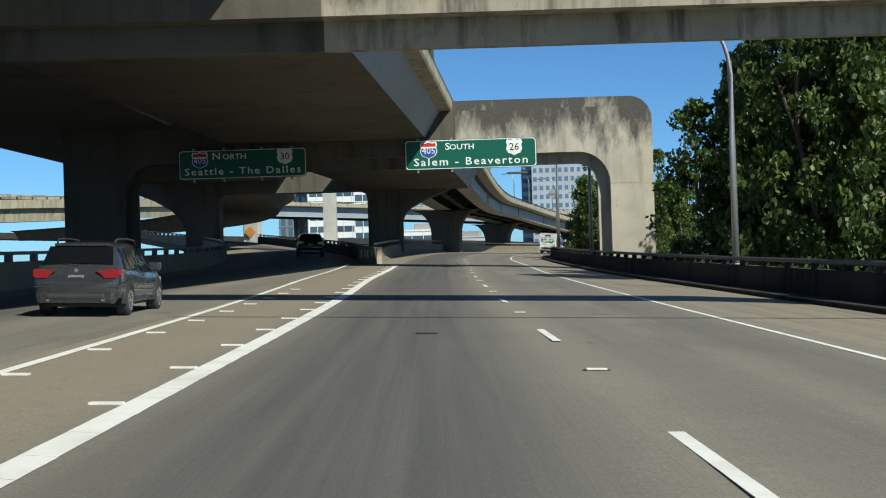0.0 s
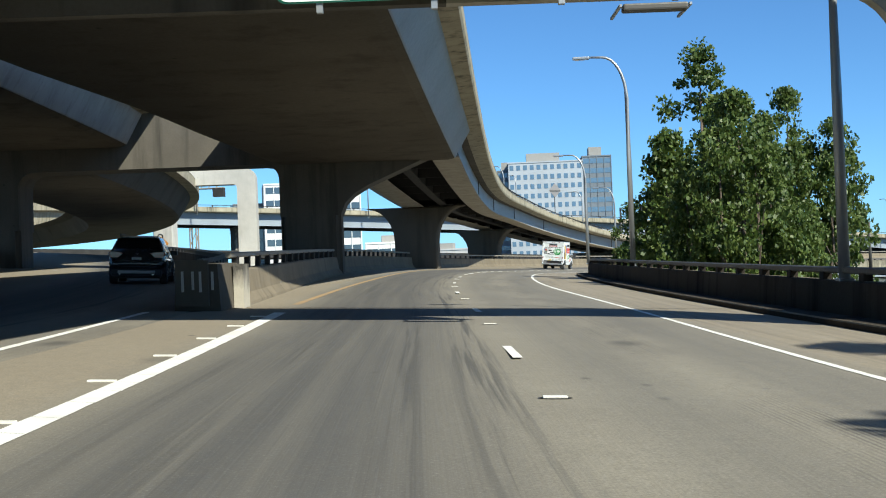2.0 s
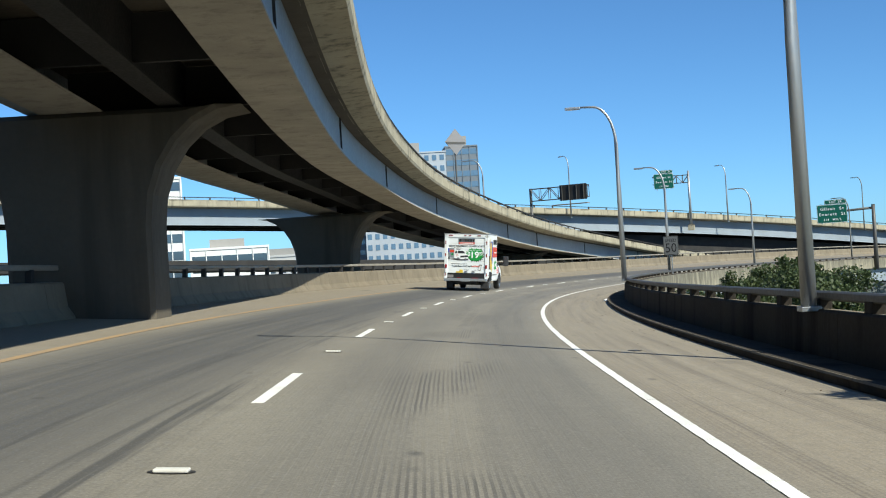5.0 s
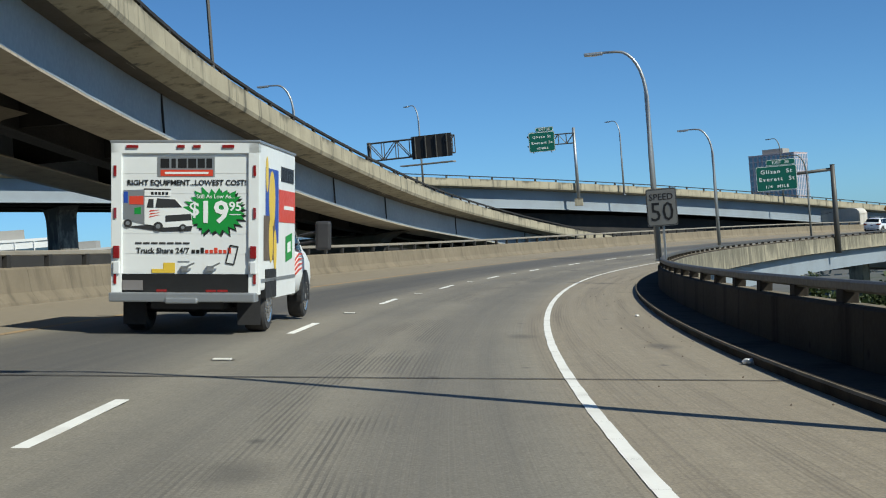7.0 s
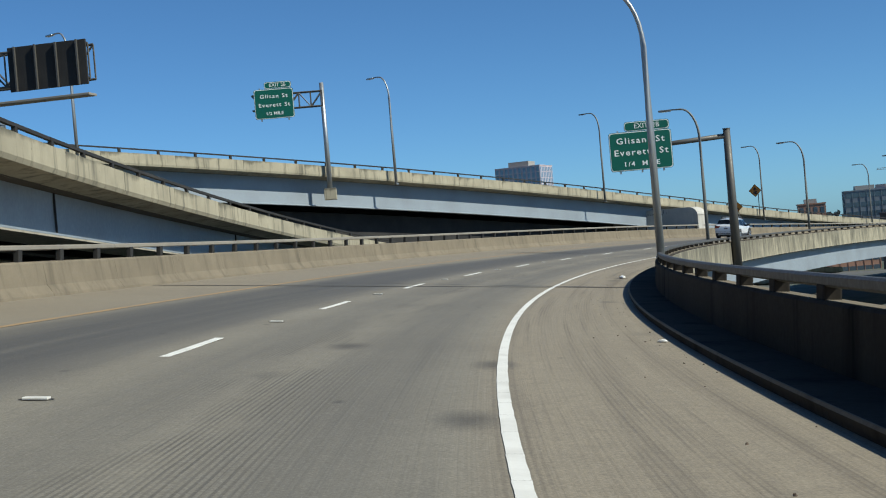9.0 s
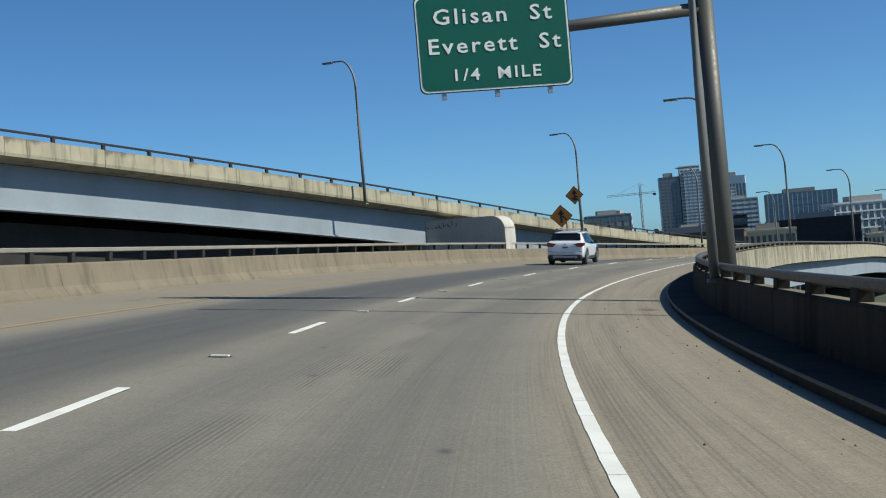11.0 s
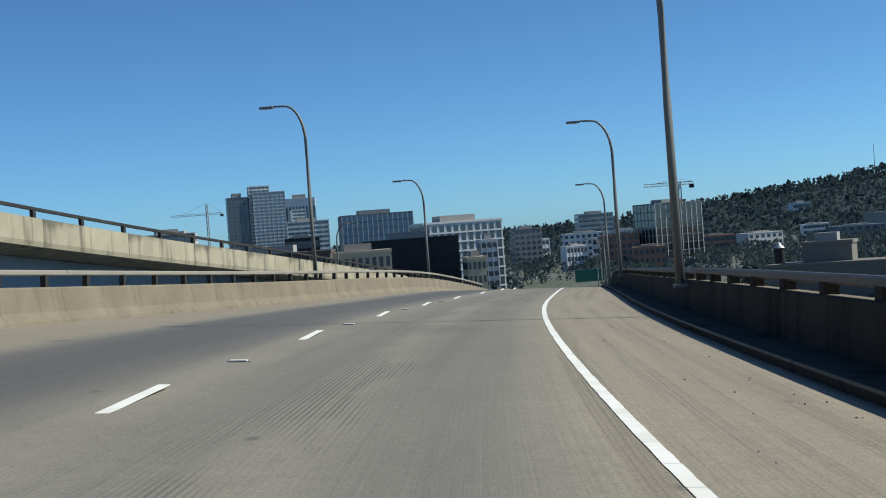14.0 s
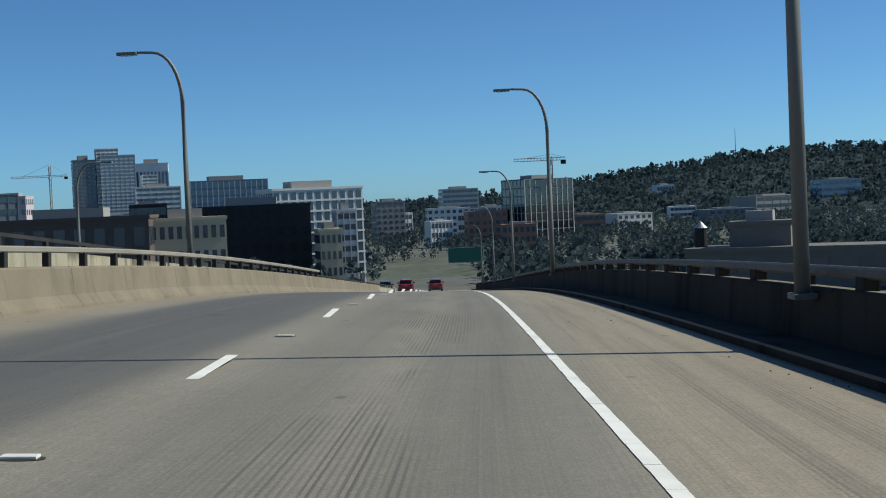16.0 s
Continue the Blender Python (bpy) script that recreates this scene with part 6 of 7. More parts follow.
    cab = part("cab", sh.mesh([0, 0.4, 0.75, 0.9, 1.05, 1.25, 1.45, 1.62, 1.9, 2.2, 2.4]), M["truck_white"], ob, "white van cab with red flame stripes", True)
    cab.matrix_basis = pose(0, L + 0.02, 0)
    part("windscreen", sh.top_pane(1.08, 1.58, 0.9), M["glass_dark"], cab)
    for s_ in (1, -1):
        part("side_window", sh.side_pane(s_, 0.12, 1.15, 0.03, 0.92, 0, -0.22), M["glass_dark"], cab)
        for k in range(4):
            z = 0.72 + 0.09 * k
            b = outline(bmesh.new(), [(0.15 + 0.05 * k, z), (0.7, z + 0.10), (1.25, z + 0.17 - 0.02 * k), (0.7, z + 0.14), (0.2 + 0.05 * k, z + 0.05)], 0.004)
            p_ = part("flame_stripe", b, M["truck_red"], cab)
            p_.matrix_basis = pose(s_ * 0.968, 0, 0, 0, 0, 90)
        b = boxed(-0.13, 0.13, -0.05, 0.07, -0.25, 0.25, 0.05)
        mir = part("mirror", b, M["plastic"], ob, "tall black towing mirror")
        mir.matrix_basis = pose(s_ * 1.33, L + 1.0, 1.42)
        part("mirror_arm", tube(bmesh.new(), [(s_ * 0.93, L + 1.05, 1.28), (s_ * 1.25, L + 1.02, 1.34)], 0.025, 6), M["plastic"], ob)
        part("mirror_arm", tube(bmesh.new(), [(s_ * 0.93, L + 1.05, 1.42), (s_ * 1.25, L + 1.02, 1.5)], 0.025, 6), M["plastic"], ob)
        part("mud_flap", boxed(s_ * 0.80 - 0.16, s_ * 0.80 + 0.16, 0.38, 0.41, 0.12, 0.55), M["rubber"], ob)
        wheel_thing(ob, s_ * 0.84, 0.86, 0.38, 0.30, 8)
        wheel_thing(ob, s_ * 0.84, L + 1.42, 0.37, 0.25, 8)
        b = outline(bmesh.new(), arc(0, 0, 0.45, -12, 192, 14), 0.08)
        a_ = part("wheel_well", b, M["sign_black"], ob)
        a_.matrix_basis = pose(s_ * 0.935, L + 1.42, 0.38, 0, 0, 90)
        b = boxed(s_ * (W - 0.03) - 0.04, s_ * (W - 0.03) + 0.04, 0.42, 1.3, 0.5, 0.92)
        part("wheel_well", b, M["sign_black"], ob)
    part("chassis", boxed(-0.5, 0.5, 0.1, L + 2.0, 0.36, 0.62), M["plastic"], ob)
    part("axle", tube(bmesh.new(), [(-0.8, 0.86, 0.36), (0.8, 0.86, 0.36)], 0.09, 10), M["plastic"], ob)
    part("front_bumper", boxed(-0.9, 0.9, L + 2.3, L + 2.5, 0.4, 0.62, 0.04), M["chrome"], ob)
    return ob


box_truck(on_road(195.2, -4.77, 1.0, 1.07) @ Matrix.Diagonal((1.07, 1, 1.025, 1)))

# ---- trees ----
def leaf_mesh(name, clumps, per, leaf, spread, seed, mat, flat=0.8):
    """Many single leaves gathered into loose clumps; one quad a leaf."""
    rng = np.random.default_rng(seed)
    c = np.repeat(np.array(clumps)[:, :3], per, 0)
    rad = np.repeat(np.array(clumps)[:, 3], per)[:, None]
    d = rng.normal(size=c.shape)
    d /= np.linalg.norm(d, axis=1)[:, None]
    p = c + d * rad * (rng.random((len(c), 1)) ** 0.45) * np.array([1, 1, flat]) * spread
    a = rng.normal(size=c.shape)
    a /= np.linalg.norm(a, axis=1)[:, None]
    b = np.cross(a, rng.normal(size=c.shape) + np.array([0, 0, 0.6]))
    b /= np.linalg.norm(b, axis=1)[:, None] + 1e-9
    size = leaf * (0.6 + 0.8 * rng.random((len(c), 1)))
    v = np.stack([p - a * size * 0.6, p + b * size * 0.42, p + a * size * 0.6, p - b * size * 0.42], 1).reshape(-1, 3)
    me = bpy.data.meshes.new(name)
    me.from_pydata(v.tolist(), [], (np.arange(len(c))[:, None] * 4 + np.arange(4)).tolist())
    me.materials.append(mat)
    return me


def tree(name, label, height, radius, seed, mat="leaf", bare=0.28, leaf=0.19, n_clumps=640, per=60, category="tree", group="roadside trees", leaders=6):
    """Tapered trunk, several leaders with limbs, and a ragged crown of leafy sprays with gaps."""
    rnd = random.Random(seed)
    ob = thing(name, None, label, category, group)
    lobes = [(0, 0, bare * height, height, radius * 0.55)]
    for k in range(leaders):
        a = 2 * math.pi * (k + rnd.uniform(-0.3, 0.3)) / leaders
        q = radius * rnd.uniform(0.42, 0.68)
        lobes.append((q * math.cos(a), q * math.sin(a), height * (bare + rnd.uniform(0, 0.1)), height * rnd.uniform(0.68, 0.97), radius * rnd.uniform(0.34, 0.5)))
    clumps, ends = [], []
    while len(clumps) < n_clumps:
        lx, ly, za, zb, lr = rnd.choice(lobes)
        f = rnd.random() ** 0.85
        # an egg-shaped lobe, broad below and pointed above, filled towards its skin
        wide_ = lr * (math.sin(math.pi * min(1, 0.18 + 0.82 * f)) ** 0.7 + 0.10)
        a, q = rnd.uniform(0, 2 * math.pi), rnd.random() ** 0.35 * rnd.uniform(0.85, 1.12)
        p = Vector((lx + wide_ * q * math.cos(a), ly + wide_ * q * math.sin(a), za + (zb - za) * f))
        if noise.noise(p * 0.55 + Vector((seed, 0, 0))) < -0.30:
            continue
        clumps.append((*p, rnd.uniform(0.35, 0.78)))
        if len(ends) < 34:
            ends.append((lx, ly, za, p))
    b = bmesh.new()
    lean = rnd.uniform(-0.04, 0.04) * height
    tube(b, [(0, 0, -0.3), (lean * 0.3, 0, height * 0.2), (lean * 0.6, lean * 0.3, height * 0.5), (lean, lean * 0.5, height * 0.9)], [height * 0.022, height * 0.017, height * 0.011, 0.03], 10)
    part("trunk", b, M["bark"], ob, smooth=True)
    for lx, ly, za, zb, lr in lobes[1:]:
        part("limb", tube(bmesh.new(), [(lean * 0.2, 0, za * 0.8), (lx * 0.6, ly * 0.6, za + (zb - za) * 0.25), (lx, ly, za + (zb - za) * 0.55), (lx, ly, zb - 0.4)], [height * 0.010, height * 0.008, height * 0.005, 0.015], 6), M["bark"], ob)
    for lx, ly, za, p in ends:
        z0 = za + (p.z - za) * 0.7
        part("limb", tube(bmesh.new(), [(lx, ly, z0), ((lx + p.x) / 2, (ly + p.y) / 2, (z0 + p.z) / 2 + 0.15), p], [height * 0.004, height * 0.003, 0.01], 5), M["bark"], ob)
    crown = new("crown", leaf_mesh("crown", clumps, per, leaf, 1.0, seed, M[mat], 0.7))
    crown.parent = ob
    return ob


def planted(first, x, y, z, k, turn, squash=1.0):
    return copy_thing(first, pose(x, y, z, 0, 0, turn) @ Matrix.Diagonal((k, k, k * squash, 1)))


maple_a = tree("maple_tree", "tall green maple with a dense ragged crown behind the barrier", 18.0, 4.3, 11)
maple_b = tree("maple_tree", "tall green maple with an open uneven crown", 18.0, 4.4, 23, n_clumps=620, leaders=5)
maple_c = tree("maple_tree", "bushy green maple with drooping outer branches", 17.0, 5.0, 37, n_clumps=760, bare=0.2, leaders=7)
maple_a.matrix_basis = pose(13.4, 57, -7.8) @ Matrix.Diagonal((0.86, 0.86, 0.98, 1))
maple_b.matrix_basis = pose(13.9, 112.5, -7.8) @ Matrix.Diagonal((0.95, 0.95, 1.08, 1))
maple_c.matrix_basis = pose(15.0, 48, -7.8) @ Matrix.Diagonal((0.85, 0.85, 1.15, 1)) @ Matrix.Scale(1.12, 4)
for first, x, y, k, turn in ((maple_b, 18.6, 65, 1.05, 40), (maple_a, 22, 62, 1.12, 120), (maple_c, 19.5, 70, 0.85, 200), (maple_b, 17.0, 51, 1.0, 300), (maple_a, 25, 72, 1.05, 250), (maple_c, 15.6, 57, 0.95, 140),
                             (maple_c, 12.6, 101, 0.72, 90), (maple_b, 14.0, 123, 0.62, 160), (maple_b, 14.0, 134, 0.68, 20), (maple_c, 18.6, 115, 0.80, 210), (maple_a, 17.2, 108, 0.66, 70), (maple_c, 26, 151, 0.72, 280)):
    planted(first, x, y, -7.8, k, turn)
shrub = tree("shrub", "dense dusty green shrubs rising beside the parapet", 10.5, 4.2, 51, "leaf_dark", 0.3, 0.15, 420, 80, "shrub", "shrubs beside the bridge", 8)
shrub.matrix_basis = pose(27.5, 182, -8.6)
for x, y, k, turn in ((31, 188, 0.98, 50), (30, 196, 0.93, 140), (35, 197, 1.0, 230), (37, 206, 0.95, 310), (34.5, 210, 0.86, 90), (41, 212, 0.92, 15)):
    planted(shrub, x, y, -8.6, k, turn)


# ---- far woods and the hill ----
def ridge(az):
    """Height of the wooded hill's crest by bearing (degrees from +y towards +x)."""
    return float(np.interp(az, [40, 52, 57, 60, 63, 66, 68, 71, 74, 77, 85, 100], [-12, -8, 0, 4, 10, 30, 37, 50, 68, 72, 80, 66]))


bm = bmesh.new()
cols = []
for i in range(73):
    az = 40 + i * 60 / 72
    col = []
    for d, f in ((1500, 0.0), (1750, 0.22), (2050, 0.55), (2350, 0.85), (2600, 1.0), (2900, 0.8), (3400, 0.2)):
        a = radians(az)
        top = ridge(az) + 6 * noise.noise(Vector((az * 0.4, d * 0.003, 0)))
        col.append(bm.verts.new((150 + d * math.sin(a), 340 + d * math.cos(a), -28 + (top + 28 - 12) * f)))
    cols.append(col)
for a, b in zip(cols, cols[1:]):
    for j in range(6):
        bm.faces.new((a[j], b[j], b[j + 1], a[j + 1]))
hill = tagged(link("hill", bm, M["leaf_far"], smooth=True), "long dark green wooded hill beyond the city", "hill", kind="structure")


def woods(name, label, spots, seed, sprays=16, spray=0.26):
    """Far woods: each tree a cone or an egg of leafy sprays, all one mesh."""
    rng = np.random.default_rng(seed)
    t = np.repeat(np.array([(x, y, z, h, 1.0 if c else 0.0) for x, y, z, h, c in spots]), sprays, 0)
    n, h, cone = len(t), t[:, 3], t[:, 4] > 0.5
    f = rng.random(n) ** 0.8
    wide_ = np.where(cone, 0.22 * (1.02 - f), 0.36 * np.sqrt(np.clip(1 - (2 * f - 0.9) ** 2 * 0.95, 0.02, 1)))
    a, q = rng.random(n) * 2 * np.pi, rng.random(n) ** 0.5
    p = t[:, :3] + np.stack([h * wide_ * q * np.cos(a), h * wide_ * q * np.sin(a), h * (0.12 + 0.84 * f)], 1)
    u = rng.normal(size=(n, 3))
    u /= np.linalg.norm(u, axis=1)[:, None]
    w = np.cross(u, rng.normal(size=(n, 3)))
    w /= np.linalg.norm(w, axis=1)[:, None] + 1e-9
    size = (h * spray * (0.6 + 0.8 * rng.random(n)) * np.where(cone, 1.15 - 0.7 * f, 1.0))[:, None]
    v = np.stack([p - u * size * 0.5, p + w * size * 0.36, p + u * size * 0.5, p - w * size * 0.36], 1).reshape(-1, 3)
    me = bpy.data.meshes.new(name)
    me.from_pydata(v.tolist(), [], (np.arange(n)[:, None] * 4 + np.arange(4)).tolist())
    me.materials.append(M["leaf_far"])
    return tagged(new(name, me), label, "trees", kind="stuff")


rnd = random.Random(8)
spots = []
for _ in range(15000):
    az, f = rnd.uniform(41, 99), rnd.random()
    d = 1550 + 1080 * f
    top = ridge(az) + 6 * noise.noise(Vector((az * 0.4, d * 0.003, 0)))
    z = -28 + (top + 28 - 12) * float(np.interp(d, [1500, 1750, 2050, 2350, 2600, 2900], [0, 0.22, 0.55, 0.85, 1.0, 0.8]))
    spots.append((150 + d * math.sin(radians(az)), 340 + d * math.cos(radians(az)), z - (13.0 if d < 2450 else 9.0), rnd.uniform(14, 23) if d < 2450 else rnd.uniform(12, 30), rnd.random() < 0.55))
woods("hill_forest", "dense dark conifers and broadleaf trees covering the hill", spots, 9, 15, 0.34)
spots = []
for _ in range(3600):
    az, d = rnd.uniform(50, 98), rnd.uniform(420, 1400)
    if abs(az - 60.6) < 2.2 + 600 / d and d < 620:
        continue
    x, y = 150 + d * math.sin(radians(az)), 340 + d * math.cos(radians(az))
    spots.append((x, y, ground_height(x, y), rnd.uniform(5, 10), rnd.random() < 0.1))
for _ in range(90):
    d = rnd.uniform(250, 600)
    s = 400 + d
    side = rnd.choice((-1, 1))
    a = radians(60.6)
    x, y = 153 + d * math.sin(a) + side * rnd.uniform(14, 40) * math.cos(a), 341 + d * math.cos(a) - side * rnd.uniform(14, 40) * math.sin(a)
    spots.append((x, y, ground_height(x, y), rnd.uniform(7, 12), False))
near = []
for _ in range(90):
    az, d = rnd.uniform(70, 86), rnd.uniform(250, 420)
    x, y, h = 150 + d * math.sin(radians(az)), 340 + d * math.cos(radians(az)), rnd.uniform(9, 15)
    near += [(x + h * rnd.uniform(-0.2, 0.2), y + h * rnd.uniform(-0.2, 0.2), ground_height(x, y) + h * f, h * 0.26) for f in (0.3, 0.5, 0.68, 0.85)]
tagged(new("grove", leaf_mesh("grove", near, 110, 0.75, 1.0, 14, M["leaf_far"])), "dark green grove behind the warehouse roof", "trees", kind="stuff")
woods("street_trees", "dark green street trees between the far buildings", spots, 10, 46, 0.17)
spots = []
for _ in range(500):
    az, d = rnd.uniform(-25, 30), rnd.uniform(420, 1500)
    x, y = 20 + d * math.sin(radians(az)), 120 + d * math.cos(radians(az))
    spots.append((x, y, ground_height(x, y), rnd.uniform(5, 9), False))
woods("street_trees", "dark green trees at street level to the north", spots, 12, 40, 0.18)

# ---- the city ----
def flat(name, color, rough=0.75):
    return painted(name, color, rough, 0.25, scale=0.08)


C = {"pale": flat("pale_render", (0.55, 0.55, 0.53)), "white": flat("white_render", (0.74, 0.74, 0.72)), "cream": flat("cream_masonry", (0.56, 0.48, 0.34)), "brown": flat("brown_cladding", (0.10, 0.075, 0.065)),
     "black": flat("black_cladding", (0.022, 0.022, 0.026)), "brick": flat("brick_facade", (0.30, 0.17, 0.12)), "pink": flat("pinkish_granite", (0.52, 0.44, 0.46)), "slate": flat("slate_cladding", (0.16, 0.19, 0.22)), "grey": flat("grey_render", (0.30, 0.29, 0.27)),
     # The first tone below is a pale wall with distance haze coloured in.
     "haze": flat("haze_tinted_render", (0.40, 0.44, 0.48)), "taupe": flat("taupe_masonry", (0.17, 0.152, 0.13)), "orange": flat("orange_sheeting", (0.75, 0.16, 0.04))}


def building(name, label, x, y, z0, z1, w, d, turn, wall, floors=0, bays=0, style="punched", pane="glass_city", side_bays=None, roof=True, sides=(1, -1)):
    """A block with its storeys: panes set in the front and in the flanks, a parapet and a plant room."""
    floors += round(floors * (z0 + 34) / (z1 - z0))
    z0 = -34
    ob = thing(name, pose(x, y, z0, 0, 0, turn), label, "building", "city buildings")
    h = z1 - z0
    part("wall", boxed(-w / 2, w / 2, 0, d, 0, h), C[wall], ob)
    part("roof", boxed(-w / 2 - 0.25, w / 2 + 0.25, -0.25, d + 0.25, h, h + 0.6), C[wall], ob)
    if roof:
        part("plant_room", boxed(-w * 0.25, w * 0.2, d * 0.2, d * 0.7, h + 0.6, h + 0.6 + max(1.2, h * 0.05)), C["grey"], ob)
    if not floors:
        return ob
    fh = h / floors
    faces = [("front", w, bays, pose(-w / 2, 0, 0))]
    sb = side_bays or max(2, int(bays * d / w))
    if 1 in sides:
        faces.append(("flank", d, sb, pose(w / 2, 0, 0, 0, 0, 90)))
    if -1 in sides:
        faces.append(("flank", d, sb, pose(-w / 2, d, 0, 0, 0, -90)))
    for _, width, n, m in faces:
        bw = width / n
        if style == "punched":
            me = mesh_of("window", boxed(bw * 0.22, bw * 0.78, -0.05, 0.02, fh * 0.28, fh * 0.78), M[pane])
            for i in range(floors):
                for j in range(n):
                    shared("window", me, ob, m @ pose(j * bw, -0.05, i * fh))
        elif style == "grid":
            me = mesh_of("window_band", boxed(0.2, width - 0.2, -0.05, 0.02, fh * 0.10, fh * 0.96), M[pane])
            for i in range(floors):
                shared("window_band", me, ob, m @ pose(0, -0.05, i * fh))
            fin = mesh_of("mullion", boxed(-0.2, 0.2, -0.3, 0.0, 0, h), C["pale"])
            for j in range(n + 1):
                shared("mullion", fin, ob, m @ pose(j * bw, -0.05, 0))
        elif style == "ribbon":
            me = mesh_of("window_band", boxed(width * 0.02, width * 0.98, -0.05, 0.02, fh * 0.32, fh * 0.82), M[pane])
            for i in range(floors):
                shared("window_band", me, ob, m @ pose(0, -0.05, i * fh))
            fin = mesh_of("mullion", boxed(-0.12, 0.12, -0.2, 0.0, 0, h), C[wall])
            for j in range(n + 1):
                shared("mullion", fin, ob, m @ pose(j * bw, -0.05, 0))
        else:
            me = mesh_of("window_strip", boxed(bw * 0.2, bw * 0.8, -0.05, 0.02, fh * 0.15, h - fh * 0.2), M[pane])
            for j in range(n):
                shared("window_strip", me, ob, m @ pose(j * bw, -0.05, 0))
            slab = mesh_of("spandrel", boxed(0, width, -0.18, 0.0, -0.25, 0.25), C[wall])
            for i in range(1, floors):
                shared("spandrel", slab, ob, m @ pose(0, -0.05, i * fh))
    return ob


T = -61  # the town's blocks mostly face back along the road
building("office_tower", "tall blue-grey office tower with pale floor bands", 1186, 1278, -26, 61, 34, 30, T + 18, "pale", 24, 7, "ribbon", "glass_blue", roof=False)
building("office_tower", "rounded pale crown storeys of the tower", 1182, 1288, -26, 68, 22, 18, T + 18, "white", 26, 5, "ribbon", "glass_city", roof=False)
building("office_tower", "plain slate shoulder of the tower", 1163, 1302, -26, 57, 22, 30, T + 18, "slate", 22, 5, "punched")
building("banded_block", "white banded wing of the tower", 1215, 1262, -26, 40, 15, 24, T + 18, "white", 18, 3, "ribbon", "glass_city", roof=False)
building("striped_tower", "dark tower with white vertical stripes", 1320, 1350, -26, 57, 36, 30, T + 10, "white", 2, 9, "strips")
building("banded_block", "low white office block with dark window bands", 1090, 1145, -26, 24, 40, 26, T + 15, "white", 11, 6, "ribbon")
building("blue_block", "broad blue-grey glass office block", 768, 816, -26, 17, 44, 30, T + 14, "slate", 10, 14, "grid", "glass_blue")
building("fin_block", "long office block with pale fins above a dark base", 462, 549, -26, 4.6, 26, 18, T + 22, "white", 10, 11, "strips")
building("black_block", "near-black clad office block", 396, 522, -26, 0.2, 25, 22, T + 6, "black", 7, 9, "punched", "steel_dark")
building("cream_block", "small cream building with punched windows", 395, 501, -26, -5.7, 4.8, 10, T + 12, "cream", 6, 4, "punched")
building("white_block", "narrow white apartment slab", 431, 520, -26, -1.7, 4.6, 8, T + 12, "white", 9, 3, "ribbon")
building("stone_block", "low stone warehouse with two rows of windows", 346, 500, -20, -1.8, 14, 12, T + 12, "cream", 4, 9, "punched")
building("brown_block", "long dark brown warehouse roof and wall", 324, 508, -20, -1.0, 27, 24, T + 8, "brown", 3, 8, "punched")
building("pink_block", "plain pinkish block at the edge of town", 803, 1026, -26, 15.2, 19, 18, T, "pink", 6, 5, "punched")
building("apartment_block", "grey mid-rise apartment block", 925, 803, -30, 1.2, 20, 16, T + 15, "grey", 8, 5, "punched")
building("apartment_block", "pale hillside apartment block", 1390, 996, -32, 12.5, 38, 22, T + 10, "pale", 9, 8, "ribbon")
building("apartment_block", "white stepped apartment block", 1033, 815, -32, -5.5, 36, 20, T + 5, "white", 6, 8, "punched")
building("brick_block", "brick apartment block with a pale end wall", 867, 701, -30, -7.2, 24, 20, T + 5, "brick", 5, 6, "punched")
building("white_block", "blank white end wall", 885, 678, -30, -5.0, 8, 14, T + 5, "white", 5, 2, "punched")
building("grid_tower", "dark glass tower with a white grid", 886, 669, -32, 10.6, 34, 26, T + 28, "slate", 9, 9, "grid", "glass_dark", 6)
building("hill_block", "glassy block on the hillside", 1786, 690, -32, 6.5, 50, 30, T + 10, "pale", 5, 7, "ribbon", "glass_blue")
building("warehouse", "long plain grey warehouse with white-framed windows", 338, 377, -22, -9.2, 50, 9, T - 26, "taupe", 3, 12, "punched", roof=False)
building("roof_block", "small grey rooftop block", 340, 392, -20, -5.6, 8.5, 6, T - 20, "taupe")
for k, (az, d, zt, w, c) in enumerate(((62.5, 900, -9, 16, "white"), (63.5, 1150, -6, 20, "pale"), (59.5, 1050, -8, 22, "white"), (58.8, 1250, -3, 18, "pale"), (67.5, 950, -14, 26, "brick"), (69.5, 1000, -15, 30, "pale"), (71.5, 1250, -14, 24, "white"), (73.5, 1100, -16, 40, "slate"), (75.5, 1350, -8, 60, "grey"), (66.2, 1500, 6, 22, "white"),
                                       (70.8, 1900, 10, 26, "white"), (57, 700, -8, 26, "slate"), (54.8, 820, 0, 20, "grey"), (52.5, 620, -4, 26, "brown"), (61.3, 800, -12, 14, "white"), (64.6, 700, -14, 18, "brick"), (49, 900, 6, 24, "black"), (47, 650, 0, 22, "grey"))):
    a = radians(az)
    building("town_building", "small town building among trees", 150 + d * math.sin(a), 340 + d * math.cos(a), -32, zt, w, w * 0.7, T + 12 * (k % 3), c, 4, 6, "punched" if k % 2 else "ribbon", sides=(1,))
# north of the interchange
building("glass_apartments", "pale apartment tower with a glassy corner", 62, 662, -26, 49, 34, 26, -4, "haze", 17, 11, "punched", "glass_blue", 5)
building("glass_wing", "blue glass wing of the apartment tower", 86, 664, -26, 51, 13, 24, -4, "slate", 17, 4, "ribbon", "glass_blue")
building("glass_wing", "bluish side wing of the apartment tower", 44, 670, -26, 46, 7, 24, -4, "slate", 17, 3, "ribbon", "glass_blue")
building("balcony_block", "white apartment block with deep balconies", -42, 572, -26, 37, 30, 22, 8, "white", 12, 8, "ribbon", "glass_city")
building("balcony_block", "dark glass flank of an apartment block", -64, 578, -26, 30, 12, 22, 8, "slate", 12, 4, "strips")
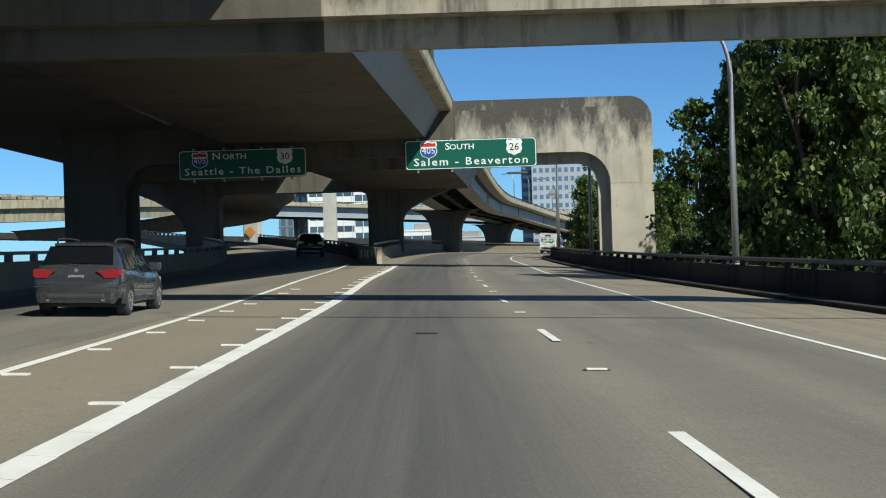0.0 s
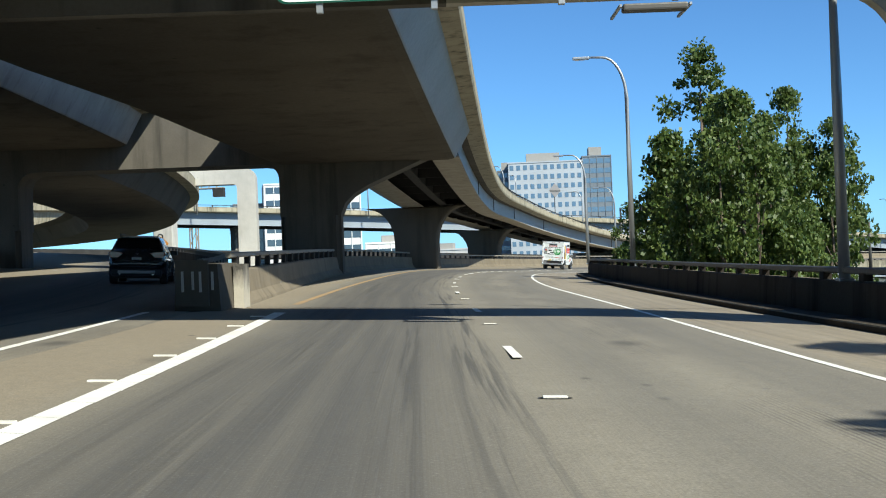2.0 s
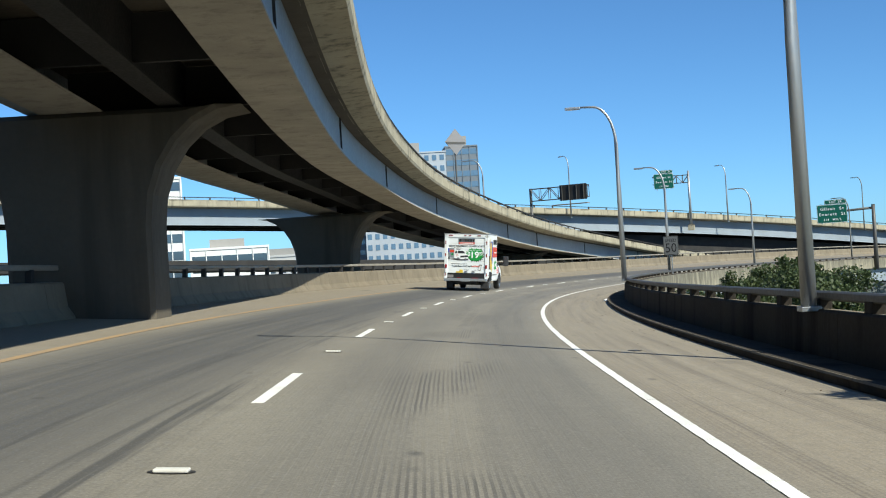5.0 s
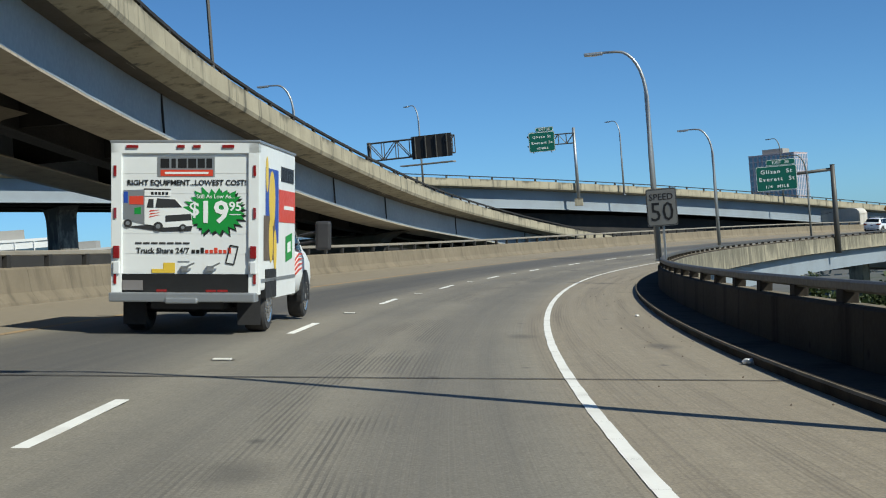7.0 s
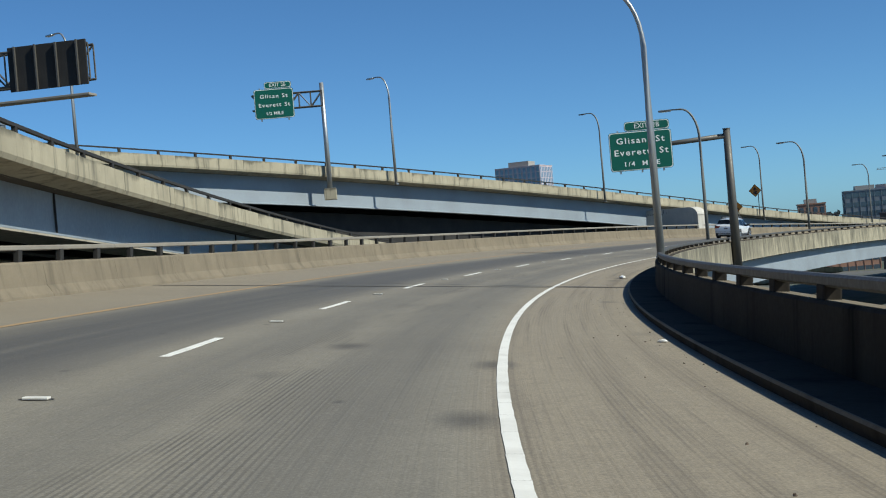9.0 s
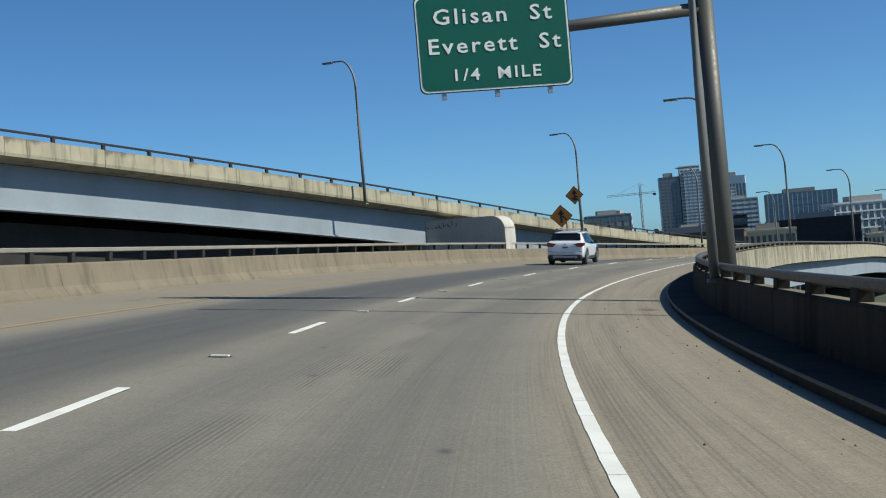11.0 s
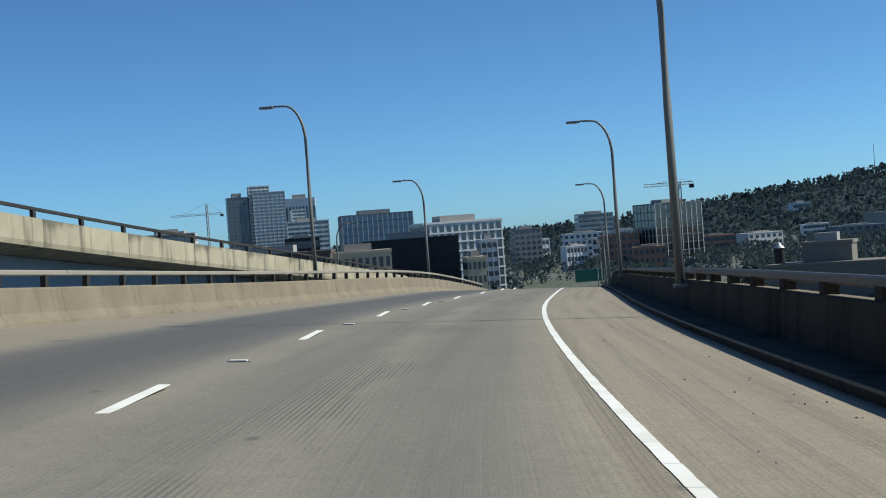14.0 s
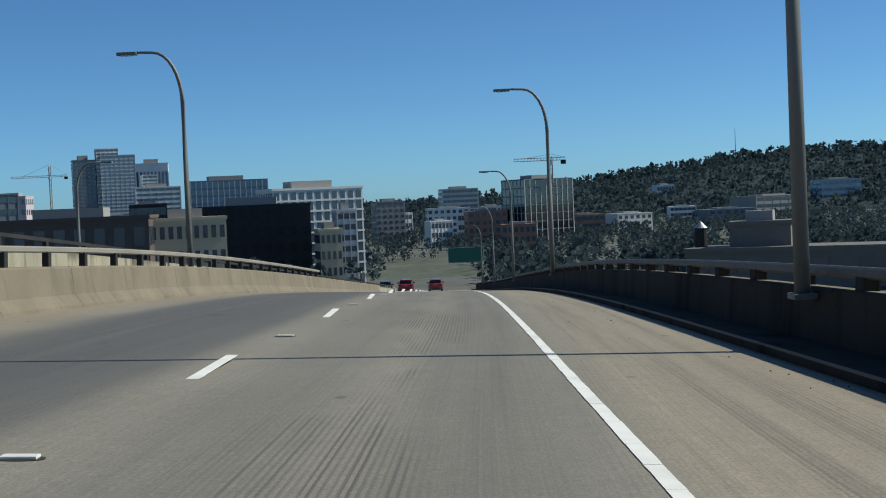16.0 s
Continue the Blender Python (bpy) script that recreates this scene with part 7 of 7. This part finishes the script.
building("balcony_block", "white balconied block behind the viaduct", -24, 483, -26, 30, 15, 18, 3, "white", 12, 5, "ribbon")
building("low_hall", "low white hall with window bands", -5, 494, -26, 11, 21, 16, 2, "white", 4, 5, "ribbon")
building("purple_tower", "plain pinkish office tower in haze", 662, 1358, -30, 68, 46, 40, -28 - 20, "pink", 16, 10, "strips", "glass_blue")
building("brown_tower", "brown-grey office block in town", 534, 755, -30, 10, 22, 18, -38, "slate", 8, 6, "ribbon")
building("domed_block", "brown brick block among trees", 440, 690, -30, 4.6, 12, 12, -38, "brick", 6, 4, "punched")
for k, (x, y, zt, w, c) in enumerate(((10, 560, 9, 24, "pale"), (120, 700, 6, 30, "grey"), (380, 820, 0, 40, "pale"), (470, 700, -6, 26, "brick"), (300, 640, -8, 36, "grey"))):
    building("town_building", "plain building beyond the interchange", x, y, -28, zt, w, w * 0.6, -10 - 6 * k, c, 5, 7, "ribbon" if k % 2 else "punched", sides=(1,))


def crane(x, y, z0, z1, reach, back, turn, label):
    ob = thing("tower_crane", pose(x, y, z0, 0, 0, turn), label, "crane", "tower cranes")
    h = z1 - z0
    b = bmesh.new()
    for sx in (-0.9, 0.9):
        for sy in (-0.9, 0.9):
            tube(b, [(sx, sy, 0), (sx, sy, h)], 0.22, 4)
    for k in range(14):
        za, zb = h * k / 14, h * (k + 1) / 14
        tube(b, [(-0.9, -0.9, za), (0.9, -0.9, zb)], 0.14, 4)
        tube(b, [(0.9, 0.9, za), (0.9, -0.9, zb)], 0.14, 4)
    part("mast", b, M["rail_tan"], ob)
    j = h * 0.86
    b = bmesh.new()
    for zz, yy in ((j, -0.7), (j, 0.7), (j + 1.6, 0)):
        tube(b, [(-reach, yy, zz), (back, yy, zz)], 0.2, 4)
    for k in range(16):
        xa = -reach + (reach + back) * k / 16
        tube(b, [(xa, -0.7, j), (xa + (reach + back) / 32, 0, j + 1.6)], 0.12, 4)
    part("jib", b, M["rail_tan"], ob)
    part("counterweight", boxed(back - 3, back, -1, 1, j - 2.4, j), M["steel_dark"], ob)
    part("operator_cab", boxed(-1.2, 0.9, -2.2, -0.8, j - 2.6, j - 0.2), M["sign_white"], ob)
    part("tie_bar", tube(bmesh.new(), [(0, 0, h + 1.5), (-reach * 0.7, 0, j + 1.6)], 0.1, 4), M["rail_tan"], ob)
    part("tie_bar", tube(bmesh.new(), [(0, 0, h + 1.5), (back, 0, j + 1.6)], 0.1, 4), M["rail_tan"], ob)
    return ob


crane(1112, 1298, -26, 51, 38, 17, T, "distant pale tower crane above the roofs")
crane(886, 667, 8, 24, 22, 9, T, "tower crane standing on the grid tower")
crane(-60, 420, -20, 34, 26, 9, -10, "orange-tan tower crane behind the viaduct")
mast = thing("radio_mast", pose(2713, 1088, 55), "thin radio mast on the hill", "mast")
part("mast", tube(bmesh.new(), [(0, 0, 0), (0, 0, 62)], [0.9, 0.4], 5), M["sign_back"], mast)
tank = thing("water_tank", pose(341, 401, -20), "small dark rooftop water tank with a conical lid", "tank")
part("drum", tube(bmesh.new(), [(0, 0, 0), (0, 0, 14.2)], 0.9, 14), M["steel_dark"], tank)
part("lid", tube(bmesh.new(), [(0, 0, 14.2), (0, 0, 15.2)], [1.05, 0.05], 14), M["galv"], tank)
tarp = thing("orange_hoarding", pose(-40, 180, 0), "orange sheeting beside the exit lane", "hoarding")
part("sheet", boxed(-4, 4, -0.5, 0.5, 0.4, 1.9, 0.2), C["orange"], tarp)
guide_sign("guide_sign", pose(350, 444.5, -9.4, 0, 0, T), 6, 2.6, "distant green highway sign beyond the crest", [], (), None, ())

# ---- litter and scuffs on the shoulder ----
rnd = random.Random(77)
gravel = []
bm = bmesh.new()
for _ in range(620):
    s = rnd.uniform(120, 430)
    u = KERB(s) - abs(rnd.gauss(0.15, 0.7)) - 0.08
    if u < RIGHT_LINE(s) + 0.3:
        continue
    p, r = ROAD.at(s, u, 0.0), rnd.uniform(0.005, 0.017)
    m = Matrix.Translation(p) @ Euler((rnd.random() * 3, rnd.random() * 3, 0)).to_matrix().to_4x4() @ Matrix.Diagonal((r * rnd.uniform(0.7, 1.6), r, r * 0.7, 1))
    bmesh.ops.create_icosphere(bm, subdivisions=1, radius=1, matrix=m)
tagged(link("grit", bm, M["bark"]), "loose grit and crumbs along the kerb", "debris", kind="stuff")
for s, u, w in ((182.3, KERB(182.3) - 0.25, 0.15), (242.3, 2.38, 0.06), (270.5, 2.28, 0.13), (190.5, 3.2, 0.11), (202.0, 2.6, 0.06), (324.0, 3.3, 0.08)):
    lit = thing("litter_scrap", ROAD.stand(s, u, 0.0, True) @ pose(0, 0, 0, 0, 0, s * 37 % 180), "crumpled white scrap of litter on the shoulder", "litter", "litter scraps")
    b = bmesh.new()
    bmesh.ops.create_icosphere(b, subdivisions=2, radius=w)
    for v in b.verts:
        v.co = Vector((v.co.x * 1.3, v.co.y * 0.8, max(-0.0, v.co.z * 0.45 + w * 0.3))) * (1 + 0.35 * noise.noise(v.co * 14))
    part("scrap", b, M["litter"], lit)
